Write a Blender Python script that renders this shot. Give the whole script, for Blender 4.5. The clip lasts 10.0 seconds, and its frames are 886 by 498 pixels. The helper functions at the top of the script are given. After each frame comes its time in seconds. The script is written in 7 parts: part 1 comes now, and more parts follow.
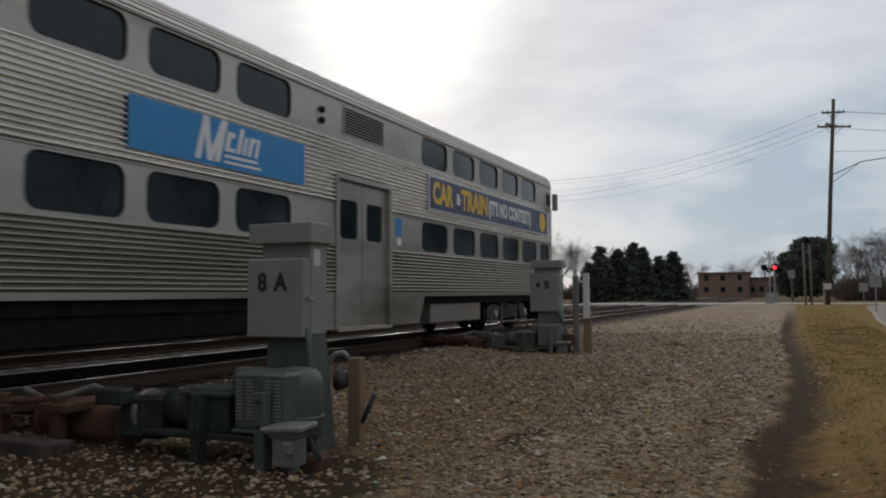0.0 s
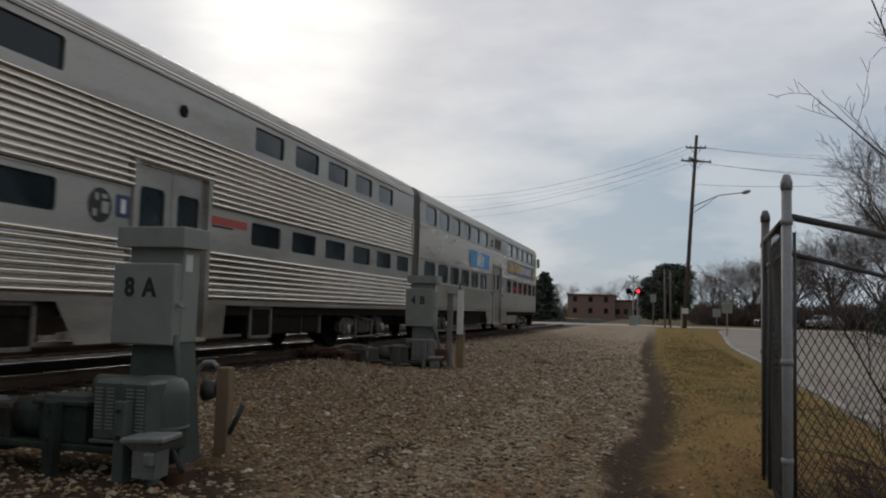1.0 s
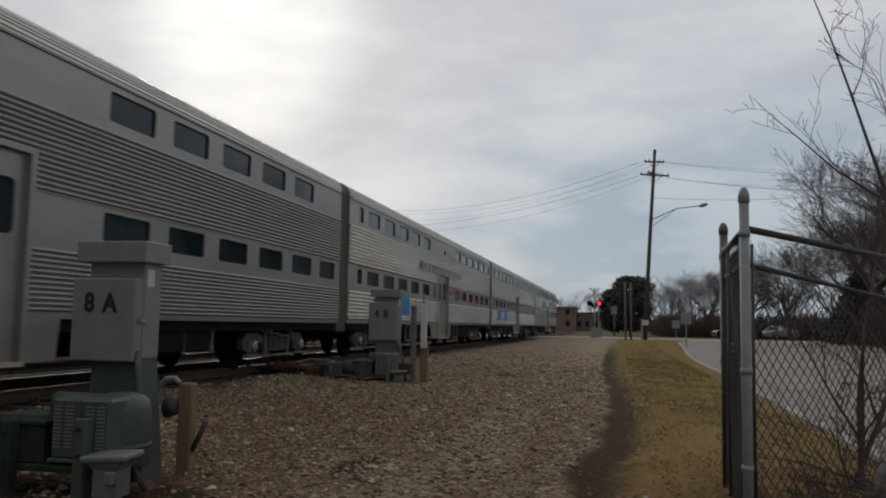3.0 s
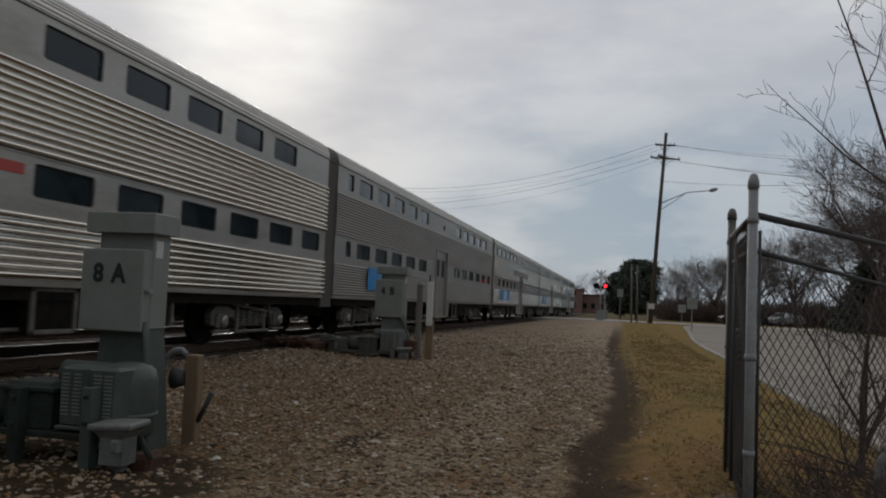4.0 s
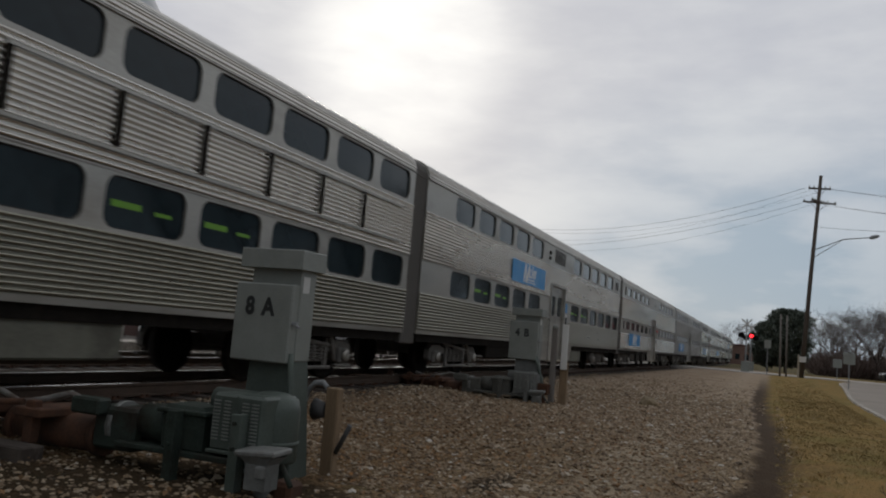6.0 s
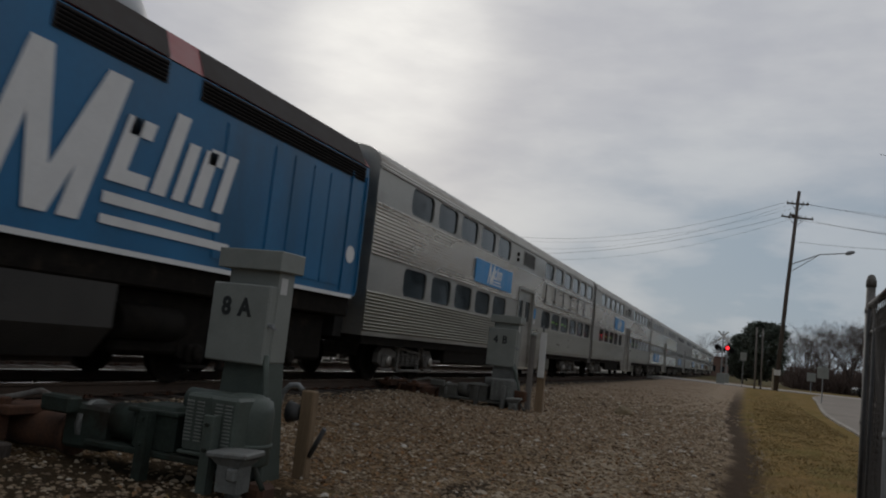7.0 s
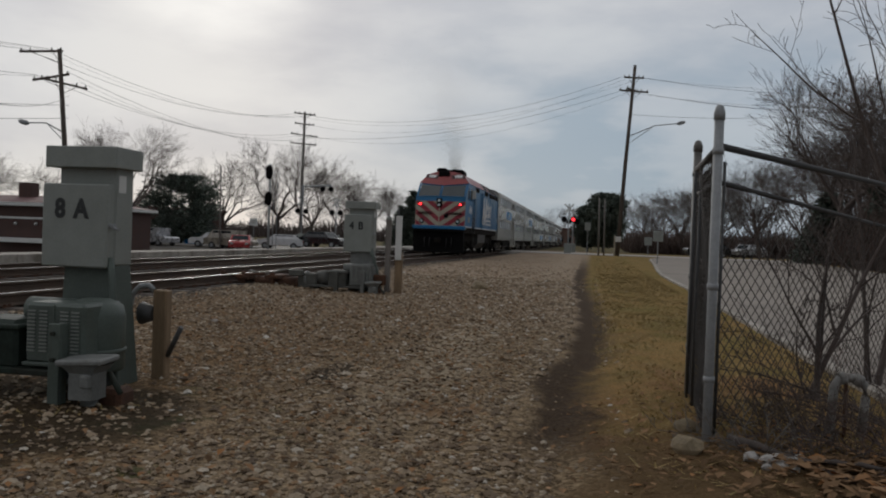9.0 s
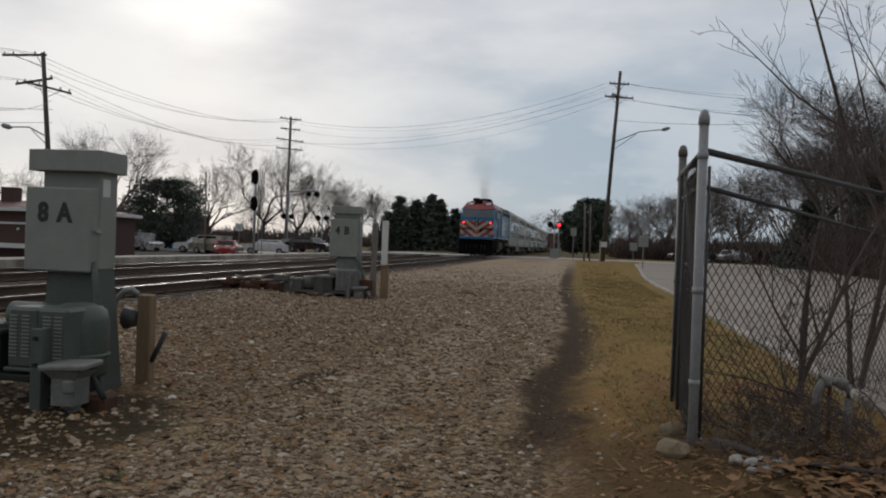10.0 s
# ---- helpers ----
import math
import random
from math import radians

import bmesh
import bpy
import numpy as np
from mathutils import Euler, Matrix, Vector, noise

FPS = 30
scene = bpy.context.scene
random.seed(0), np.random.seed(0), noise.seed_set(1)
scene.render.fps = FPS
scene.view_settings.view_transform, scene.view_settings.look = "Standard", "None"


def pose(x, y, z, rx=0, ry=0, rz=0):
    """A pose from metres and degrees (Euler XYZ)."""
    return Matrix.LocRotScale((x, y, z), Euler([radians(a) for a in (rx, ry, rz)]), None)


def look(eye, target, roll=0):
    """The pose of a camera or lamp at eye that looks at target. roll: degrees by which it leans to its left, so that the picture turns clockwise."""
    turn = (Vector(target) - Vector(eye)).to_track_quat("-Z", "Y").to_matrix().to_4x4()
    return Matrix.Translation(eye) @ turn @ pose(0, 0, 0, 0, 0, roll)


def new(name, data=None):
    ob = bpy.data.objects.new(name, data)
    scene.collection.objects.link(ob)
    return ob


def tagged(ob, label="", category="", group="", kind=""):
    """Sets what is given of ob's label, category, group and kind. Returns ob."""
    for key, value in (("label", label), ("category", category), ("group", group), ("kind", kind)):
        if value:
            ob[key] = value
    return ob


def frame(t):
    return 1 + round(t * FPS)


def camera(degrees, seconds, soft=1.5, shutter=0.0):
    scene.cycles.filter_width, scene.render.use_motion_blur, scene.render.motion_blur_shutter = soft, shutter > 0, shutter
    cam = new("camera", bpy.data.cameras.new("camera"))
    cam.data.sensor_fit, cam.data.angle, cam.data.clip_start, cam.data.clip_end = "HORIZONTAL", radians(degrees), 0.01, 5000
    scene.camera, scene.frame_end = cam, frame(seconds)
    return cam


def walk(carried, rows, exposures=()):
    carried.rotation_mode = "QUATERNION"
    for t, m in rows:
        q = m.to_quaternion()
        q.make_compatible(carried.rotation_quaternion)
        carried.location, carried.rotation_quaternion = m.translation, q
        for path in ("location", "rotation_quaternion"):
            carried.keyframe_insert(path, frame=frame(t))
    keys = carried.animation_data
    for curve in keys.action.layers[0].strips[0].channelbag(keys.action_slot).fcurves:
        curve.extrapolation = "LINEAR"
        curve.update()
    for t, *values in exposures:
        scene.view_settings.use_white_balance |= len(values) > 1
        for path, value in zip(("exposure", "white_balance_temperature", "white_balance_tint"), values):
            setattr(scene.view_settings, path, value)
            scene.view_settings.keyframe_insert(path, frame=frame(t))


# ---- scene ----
cam = camera(57.69, 10.0, soft=2.0, shutter=0.1)


def aim(x, y, z, yaw, pitch, roll):
    """A camera pose from its place and its yaw (to the left), pitch (up) and lean, in degrees."""
    a, b = radians(yaw), radians(pitch)
    ahead = (-math.sin(a) * math.cos(b), math.cos(a) * math.cos(b), math.sin(b))
    return look((x, y, z), (x + ahead[0], y + ahead[1], z + ahead[2]), roll)


# seconds, place, yaw, pitch, lean
PATH = [
    (0, 0.022, 0.068, 1.017, 23.68, 3.22, -0.39),
    (0.5, 0.056, 0.014, 1.020, 18.58, 4.64, 2.30),
    (1, 0.046, 0.002, 1.017, 15.00, 4.28, 1.59),
    (1.5, 0.038, -0.010, 1.014, 14.47, 4.11, 1.19),
    (2, 0.034, -0.017, 1.012, 13.34, 3.64, 1.87),
    (2.5, 0.031, -0.029, 1.011, 12.48, 4.97, 2.32),
    (2.7, 0.031, -0.029, 1.011, 12.17, 5.35, 0.92),
    (4, 0.033, -0.042, 1.012, 12.81, 3.77, 2.52),
    (4.5, 0.022, -0.042, 1.003, 11.28, 1.82, 3.27),
    (5, 0.013, -0.068, 0.999, 14.47, 3.59, 1.69),
    (5.5, 0.018, -0.066, 1.013, 18.71, 4.69, 3.36),
    (6, 0.019, -0.072, 1.023, 22.61, 6.01, 4.87),
    (6.2, 0.019, -0.072, 1.023, 23.36, 7.07, 4.99),
    (7.3, 0.025, -0.049, 1.018, 20.20, 6.02, 5.77),
    (7.5, 0.025, -0.049, 1.018, 19.61, 4.98, 4.55),
    (8, 0.029, -0.035, 1.016, 16.20, 2.64, 4.27),
    (8.5, 0.035, -0.038, 1.012, 14.12, 1.58, 3.57),
    (9, 0.040, -0.042, 1.000, 10.42, -0.79, 2.06),
    (9.5, 0.037, -0.045, 0.992, 9.80, -0.82, 0.24),
    (10, 0.039, -0.040, 0.991, 9.45, -0.37, 2.08),
]
walk(cam, [(t, aim(*row)) for t, *row in PATH],
     exposures=[(0.0, 0.25), (1.0, 0.12), (2.0, 0.0), (2.5, 0.08), (4.0, -0.05), (5.0, 0.1), (6.2, 0.05), (7.3, -0.28), (8.0, -0.22), (8.5, -0.2), (9.0, -0.05), (10.0, 0.16)])

# ---- sky and light: an overcast afternoon, the sun low behind thin cloud ----
SUN_AZ, SUN_EL = radians(-26.4), radians(20.0)
SUN = Vector((math.sin(SUN_AZ) * math.cos(SUN_EL), math.cos(SUN_AZ) * math.cos(SUN_EL), math.sin(SUN_EL)))


def link(tree, a, out, b, inp):
    tree.links.new(a.outputs[out], b.inputs[inp])


def math_node(tree, op, a, b=None):
    n = tree.nodes.new("ShaderNodeMath")
    n.operation = op
    for i, v in enumerate((a, b)):
        if v is None:
            continue
        if isinstance(v, (int, float)):
            n.inputs[i].default_value = v
        else:
            tree.links.new(v, n.inputs[i])
    return n.outputs[0]


def mix_color(tree, fac, a, b, mode="MIX"):
    n = tree.nodes.new("ShaderNodeMix")
    n.data_type, n.blend_type = "RGBA", mode
    for i, v in ((0, fac), (6, a), (7, b)):
        if isinstance(v, (int, float)):
            n.inputs[i].default_value = v
        elif isinstance(v, tuple):
            n.inputs[i].default_value = (*v, 1)
        else:
            tree.links.new(v, n.inputs[i])
    return n.outputs[2]


def noise_node(tree, vec, scale, detail=4.0, rough=0.55):
    n = tree.nodes.new("ShaderNodeTexNoise")
    n.inputs["Scale"].default_value, n.inputs["Detail"].default_value, n.inputs["Roughness"].default_value = scale, detail, rough
    tree.links.new(vec, n.inputs["Vector"])
    return n.outputs["Fac"]


def ramp(tree, value, lo, hi, a=0.0, b=1.0):
    n = tree.nodes.new("ShaderNodeMapRange")
    n.interpolation_type = "SMOOTHSTEP"
    for i, v in enumerate((lo, hi, a, b)):
        n.inputs[i + 1].default_value = v
    tree.links.new(value, n.inputs[0])
    return n.outputs[0]


def make_sky():
    world = bpy.data.worlds.new("world")
    scene.world = world
    world.use_nodes = True
    t = world.node_tree
    t.nodes.clear()
    coord = t.nodes.new("ShaderNodeTexCoord").outputs["Generated"]
    sky = t.nodes.new("ShaderNodeTexSky")
    sky.sky_type, sky.sun_disc = "NISHITA", False
    sky.sun_elevation, sky.sun_rotation = SUN_EL, SUN_AZ
    sky_dim = mix_color(t, 1.0, sky.outputs[0], (0.045, 0.045, 0.045), "MULTIPLY")
    # layers of cloud: long flat bands, broken by finer billows
    mapping = t.nodes.new("ShaderNodeMapping")
    mapping.inputs["Scale"].default_value = (1.0, 1.0, 3.0)
    mapping.inputs["Rotation"].default_value = (0.12, -0.08, 0.5)
    t.links.new(coord, mapping.inputs["Vector"])
    broad = noise_node(t, mapping.outputs[0], 2.1, 6.0, 0.5)
    fine = noise_node(t, mapping.outputs[0], 6.5, 5.0, 0.55)
    body = math_node(t, "ADD", math_node(t, "MULTIPLY", broad, 0.7), math_node(t, "MULTIPLY", fine, 0.3))
    light = ramp(t, body, 0.36, 0.64)
    cloud = mix_color(t, light, (0.52, 0.53, 0.58), (0.72, 0.725, 0.735))
    # height over the horizon
    sep = t.nodes.new("ShaderNodeSeparateXYZ")
    t.links.new(coord, sep.inputs[0])
    gap = math_node(t, "MULTIPLY", ramp(t, body, 0.54, 0.40), ramp(t, sep.outputs["Z"], 0.34, 0.06, 0.0, 0.85))
    east = ramp(t, sep.outputs["X"], -0.42, -0.02)
    blue = mix_color(t, math_node(t, "MULTIPLY", math_node(t, "ADD", gap, ramp(t, sep.outputs["Z"], 0.36, 0.05, 0.08, 0.75)), east), cloud, (0.315, 0.395, 0.48))
    both = mix_color(t, 0.12, blue, sky_dim)
    # the sun's glow through the cloud
    dot = t.nodes.new("ShaderNodeVectorMath")
    dot.operation = "DOT_PRODUCT"
    dot.inputs[1].default_value = SUN
    t.links.new(coord, dot.inputs[0])
    near_glow = math_node(t, "POWER", ramp(t, dot.outputs["Value"], 0.984, 1.0), 2.0)
    wide_glow = math_node(t, "POWER", ramp(t, dot.outputs["Value"], 0.55, 1.0), 2.0)
    glow = math_node(t, "ADD", math_node(t, "MULTIPLY", near_glow, 0.72), math_node(t, "MULTIPLY", wide_glow, 0.055))
    glow = math_node(t, "MULTIPLY", glow, ramp(t, body, 0.30, 0.62, 0.55, 1.1))
    lit = mix_color(t, glow, both, (1.25, 1.22, 1.15))
    # the cloud is thicker on the side away from the sun
    away = ramp(t, dot.outputs["Value"], -0.6, 0.65, 0.64, 1.0)
    shade = t.nodes.new("ShaderNodeCombineColor")
    for i in range(3):
        t.links.new(away, shade.inputs[i])
    lit = mix_color(t, 1.0, lit, shade.outputs[0], "MULTIPLY")
    back = t.nodes.new("ShaderNodeBackground")
    back.inputs["Strength"].default_value = 1.0
    t.links.new(lit, back.inputs["Color"])
    link(t, back, 0, t.nodes.new("ShaderNodeOutputWorld"), 0)


make_sky()
sun = new("sun", bpy.data.lights.new("sun", "SUN"))
sun.data.energy, sun.data.angle, sun.data.color = 0.5, radians(14), (1.0, 0.95, 0.88)
sun.matrix_world = look(SUN * 50, (0, 0, 0))


# ---- materials ----
def material(name, base, rough=0.6, metal=0.0, var=0.18, scale=3.0, fine=40.0, bump=0.15, stain=None, stain_at=(0.55, 0.75), stretch=(1, 1, 1), dist=0.004, per_piece=0.0, **more):
    """A surface with two scales of variation, an optional second colour in stains, and fine relief."""
    m = bpy.data.materials.new(name)
    m.use_nodes = True
    t = m.node_tree
    b = t.nodes["Principled BSDF"]
    coord = t.nodes.new("ShaderNodeTexCoord").outputs["Object"]
    mapping = t.nodes.new("ShaderNodeMapping")
    mapping.inputs["Scale"].default_value = stretch
    t.links.new(coord, mapping.inputs["Vector"])
    vec = mapping.outputs[0]
    n1, n2 = noise_node(t, vec, scale), noise_node(t, vec, fine, 3.0)
    both = math_node(t, "ADD", math_node(t, "MULTIPLY", n1, 0.6), math_node(t, "MULTIPLY", n2, 0.4))
    level = ramp(t, both, 0.3, 0.7, 1 - var, 1 + var)
    if per_piece:
        info = t.nodes.new("ShaderNodeObjectInfo").outputs["Random"]
        level = math_node(t, "MULTIPLY", level, ramp(t, info, 0, 1, 1 - per_piece, 1 + per_piece))
    grey = t.nodes.new("ShaderNodeCombineColor")
    for i in range(3):
        t.links.new(level, grey.inputs[i])
    color = mix_color(t, 1.0, base, grey.outputs[0], "MULTIPLY")
    if stain:
        n3 = noise_node(t, vec, scale * 0.6, 6.0, 0.65)
        color = mix_color(t, ramp(t, n3, *stain_at), color, stain)
    t.links.new(color, b.inputs["Base Color"])
    b.inputs["Metallic"].default_value = metal
    t.links.new(ramp(t, n1, 0.3, 0.7, max(0.02, rough - 0.08), min(1, rough + 0.08)), b.inputs["Roughness"])
    if bump:
        bm_ = t.nodes.new("ShaderNodeBump")
        bm_.inputs["Strength"].default_value, bm_.inputs["Distance"].default_value = bump, dist
        t.links.new(n2, bm_.inputs["Height"])
        t.links.new(bm_.outputs[0], b.inputs["Normal"])
    for k, v in more.items():
        b.inputs[k.replace("_", " ").title().replace("Ior", "IOR")].default_value = v
    return m


def glow(name, color, strength):
    m = material(name, color, 0.3, var=0.02, bump=0)
    b = m.node_tree.nodes["Principled BSDF"]
    b.inputs["Emission Color"].default_value, b.inputs["Emission Strength"].default_value = (*color, 1), strength
    return m


# duller copy of the dusty steel: reflected ground put into its colour, plus track dirt
STEEL_GROUND_TONE = material("grimy_ground_toned_stainless", (0.34, 0.33, 0.275), 0.34, 0.85, 0.12, 0.5, 12, 0.0, stain=(0.20, 0.19, 0.15), stain_at=(0.4, 0.75), stretch=(1, 0.25, 2.0))
STEEL_FINE = material("dusty_stainless", (0.66, 0.635, 0.585), 0.24, 0.95, 0.08, 0.5, 12, 0.0, stain=(0.30, 0.275, 0.235), stain_at=(0.45, 0.8), stretch=(1, 0.25, 2.0))
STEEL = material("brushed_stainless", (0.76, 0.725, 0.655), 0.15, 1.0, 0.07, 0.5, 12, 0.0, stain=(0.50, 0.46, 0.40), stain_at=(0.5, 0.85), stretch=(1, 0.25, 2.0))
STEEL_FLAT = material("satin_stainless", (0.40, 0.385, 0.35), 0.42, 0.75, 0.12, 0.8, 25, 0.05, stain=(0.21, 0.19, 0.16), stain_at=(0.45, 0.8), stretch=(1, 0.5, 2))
STEEL_DULL = material("weathered_stainless", (0.34, 0.325, 0.30), 0.42, 0.7, 0.1, 0.8, 25, 0.03, stain=(0.24, 0.225, 0.205), stain_at=(0.5, 0.9), stretch=(1, 0.5, 2))
ROOF = material("roof_steel", (0.62, 0.60, 0.56), 0.36, 0.75, 0.12, 0.6, 30, 0.03, stain=(0.36, 0.335, 0.30))
TINT = material("tinted_glass", (0.010, 0.019, 0.023), 0.10, 0, 0.25, 0.8, 5, 0, ior=1.36)
DIAPHRAGM = material("dusty_rubber", (0.075, 0.068, 0.06), 0.8, 0, 0.25, 3, 30, 0.1)
RUBBER = material("black_rubber", (0.018, 0.017, 0.016), 0.75, 0, 0.3, 8, 60)
# grimy running gear, and the near-black that stands in for unlit spaces
UNDER = material("grime_and_unlit_black", (0.016, 0.014, 0.012), 0.85, 0.0, 0.4, 5, 40, 0.3, stain=(0.035, 0.027, 0.02), ior=1.15)
BOGIE = material("dusty_cast_steel", (0.16, 0.15, 0.135), 0.7, 0.2, 0.35, 6, 50, 0.3, stain=(0.07, 0.06, 0.05))
BLUE_PANEL = material("blue_vinyl", (0.008, 0.23, 0.55), 0.4, 0, 0.06, 2, 20, 0.02)
WHITE_VINYL = material("white_vinyl", (0.75, 0.75, 0.74), 0.45, 0, 0.06, 3, 30, 0.02)
NAVY = material("navy_vinyl", (0.03, 0.045, 0.13), 0.4, 0, 0.08, 3, 30, 0.02)
YELLOW = material("yellow_vinyl", (0.75, 0.47, 0.03), 0.45, 0, 0.08, 3, 30, 0.02)
RED_VINYL = material("red_vinyl", (0.42, 0.06, 0.045), 0.5, 0, 0.1, 3, 30, 0.02)
LOCO_BLUE = material("loco_blue_paint", (0.006, 0.135, 0.305), 0.36, 0, 0.16, 0.9, 30, 0.04, stain=(0.012, 0.08, 0.16), stain_at=(0.45, 0.8), stretch=(1, 1, 0.4))
LOCO_RED = material("loco_red_paint", (0.27, 0.045, 0.045), 0.42, 0, 0.14, 1.2, 30, 0.05, stain=(0.13, 0.03, 0.03))
STRIPE_RED = material("stripe_red_paint", (0.25, 0.016, 0.03), 0.42, 0, 0.1, 2, 30, 0.03)
CREAM = material("cream_paint", (0.37, 0.33, 0.255), 0.5, 0, 0.12, 2, 30, 0.03, stain=(0.33, 0.26, 0.19))
TANK = material("grimy_tank_steel", (0.045, 0.042, 0.038), 0.6, 0.2, 0.3, 2, 40, 0.15, stain=(0.025, 0.022, 0.02))
BROW_DARK = material("sooty_red_paint", (0.055, 0.018, 0.018), 0.6, 0, 0.3, 4, 40, 0.05)
GRILLE = material("sooty_grille", (0.035, 0.028, 0.025), 0.85, 0.1, 0.3, 4, 50, 0.2)
SOOT = material("soot_black_metal", (0.009, 0.0085, 0.0085), 0.9, 0.0, 0.3, 5, 40, 0.2, ior=1.12)
CAB_GLASS = material("cab_glass", (0.055, 0.065, 0.068), 0.08, 0, 0.1, 1, 5, 0, ior=1.35)
RED_LAMP = glow("red_marker_light", (1.0, 0.025, 0.03), 8.0)
RED_SIGNAL = glow("red_crossing_light", (1.0, 0.03, 0.04), 2.2)
TAIL = glow("tail_light", (1.0, 0.03, 0.02), 6.0)
LENS = material("clear_lens", (0.5, 0.5, 0.48), 0.12, 0.6, 0.05, 3, 20, 0)
STREAK_GREEN = material("streak_green", (0.14, 0.34, 0.02), 0.5, 0, 0.1, 4, 30, 0)
GREY_PAINT = material("grey_enamel", (0.23, 0.245, 0.225), 0.5, 0.05, 0.12, 4, 60, 0.1, stain=(0.15, 0.155, 0.14), stain_at=(0.58, 0.85), dist=0.002)
GREY_GREEN = material("grey_green_enamel", (0.075, 0.094, 0.08), 0.55, 0.1, 0.2, 4, 50, 0.15, stain=(0.05, 0.058, 0.05), dist=0.002)
PALE_CAST = material("pale_cast_metal", (0.17, 0.175, 0.165), 0.6, 0.1, 0.25, 6, 60, 0.25, stain=(0.10, 0.085, 0.07))
BLACK_PAINT = material("stencil_black", (0.02, 0.022, 0.022), 0.6, 0, 0.15, 8, 60, 0.02)
GALV = material("galvanised_steel", (0.27, 0.28, 0.285), 0.65, 0.25, 0.15, 5, 40, 0.1, stain=(0.17, 0.175, 0.18))
DARK_PIPE = material("dark_weathered_pipe", (0.06, 0.06, 0.06), 0.6, 0.3, 0.25, 6, 50, 0.1)
OLD_PIPE = material("chalky_weathered_pipe", (0.21, 0.205, 0.19), 0.8, 0.1, 0.35, 8, 60, 0.3, stain=(0.09, 0.065, 0.05), stain_at=(0.45, 0.65))
WIRE = material("rusty_fence_wire", (0.055, 0.048, 0.042), 0.7, 0.4, 0.3, 6, 50, 0)
RUST = material("rusty_iron", (0.075, 0.034, 0.018), 0.9, 0.0, 0.35, 5, 40, 0.3, stain=(0.03, 0.02, 0.016))
RAIL_SIDE = material("rail_rust", (0.085, 0.058, 0.042), 0.8, 0.3, 0.3, 3, 40, 0.2)
RAIL_TOP = material("polished_rail_head", (0.62, 0.61, 0.60), 0.22, 1.0, 0.08, 2, 30, 0.02, stretch=(4, 0.2, 1))
TIE_WOOD = material("creosoted_tie", (0.055, 0.043, 0.035), 0.9, 0, 0.35, 3, 30, 0.5, stain=(0.11, 0.09, 0.075), stretch=(0.4, 3, 1), per_piece=0.25)
STAKE_WOOD = material("weathered_post_wood", (0.21, 0.145, 0.085), 0.85, 0, 0.25, 3, 30, 0.4, stain=(0.12, 0.085, 0.055), stretch=(6, 6, 0.6))
POLE_WOOD = material("utility_pole_wood", (0.085, 0.068, 0.056), 0.9, 0, 0.25, 2, 30, 0.3, stretch=(6, 6, 0.4))
GREY_WOOD = material("silvered_pole_wood", (0.17, 0.155, 0.14), 0.9, 0, 0.2, 2, 30, 0.3, stretch=(6, 6, 0.4))
BARK = material("grey_brown_bark", (0.075, 0.06, 0.052), 0.9, 0, 0.3, 3, 40, 0.4, stretch=(3, 3, 0.8))
TWIG = material("bare_twigs", (0.085, 0.066, 0.058), 0.9, 0, 0.25, 2, 20, 0)
TWIG_RED = material("reddish_thicket_twigs", (0.10, 0.07, 0.06), 0.9, 0, 0.25, 2, 20, 0)
# needle green lightened to carry the haze over the far evergreens
NEEDLE = material("haze_lifted_needles", (0.085, 0.105, 0.082), 0.8, 0, 0.4, 2, 12, 0)
BRICK = material("dark_brown_brick", (0.075, 0.042, 0.035), 0.85, 0, 0.2, 2, 20, 0.2)
WHITE_PAINT = material("white_trim_paint", (0.62, 0.62, 0.60), 0.6, 0, 0.1, 2, 20, 0.03)
CONCRETE = material("pale_concrete", (0.42, 0.40, 0.37), 0.85, 0, 0.15, 0.8, 20, 0.2, stain=(0.30, 0.28, 0.26))
TOWER_WHITE = material("water_tower_paint", (0.46, 0.47, 0.49), 0.6, 0, 0.06, 0.15, 3, 0.02)
# brick for the skyline, with distance haze mixed into its colour
FAR_BRICK = material("haze_dulled_brick", (0.20, 0.125, 0.10), 0.85, 0, 0.15, 1, 15, 0.1)
ROOF_RED = material("dull_red_roof", (0.13, 0.062, 0.058), 0.7, 0, 0.15, 1, 15, 0.1)
SIGN_WHITE = material("sign_white", (0.6, 0.6, 0.58), 0.5, 0, 0.06, 3, 20, 0.02)
CAR_SILVER = material("silver_car_paint", (0.42, 0.42, 0.43), 0.28, 0.5, 0.05, 2, 20, 0, coat_weight=0.6)
CAR_WHITE = material("white_car_paint", (0.6, 0.6, 0.6), 0.3, 0, 0.05, 2, 20, 0, coat_weight=0.6)
CAR_BLACK = material("black_car_paint", (0.02, 0.021, 0.022), 0.25, 0.2, 0.05, 2, 20, 0, coat_weight=0.6)
CAR_RED = material("red_car_paint", (0.30, 0.02, 0.02), 0.28, 0.1, 0.05, 2, 20, 0, coat_weight=0.6)
CAR_TAN = material("tan_car_paint", (0.28, 0.25, 0.2), 0.3, 0.3, 0.05, 2, 20, 0, coat_weight=0.6)


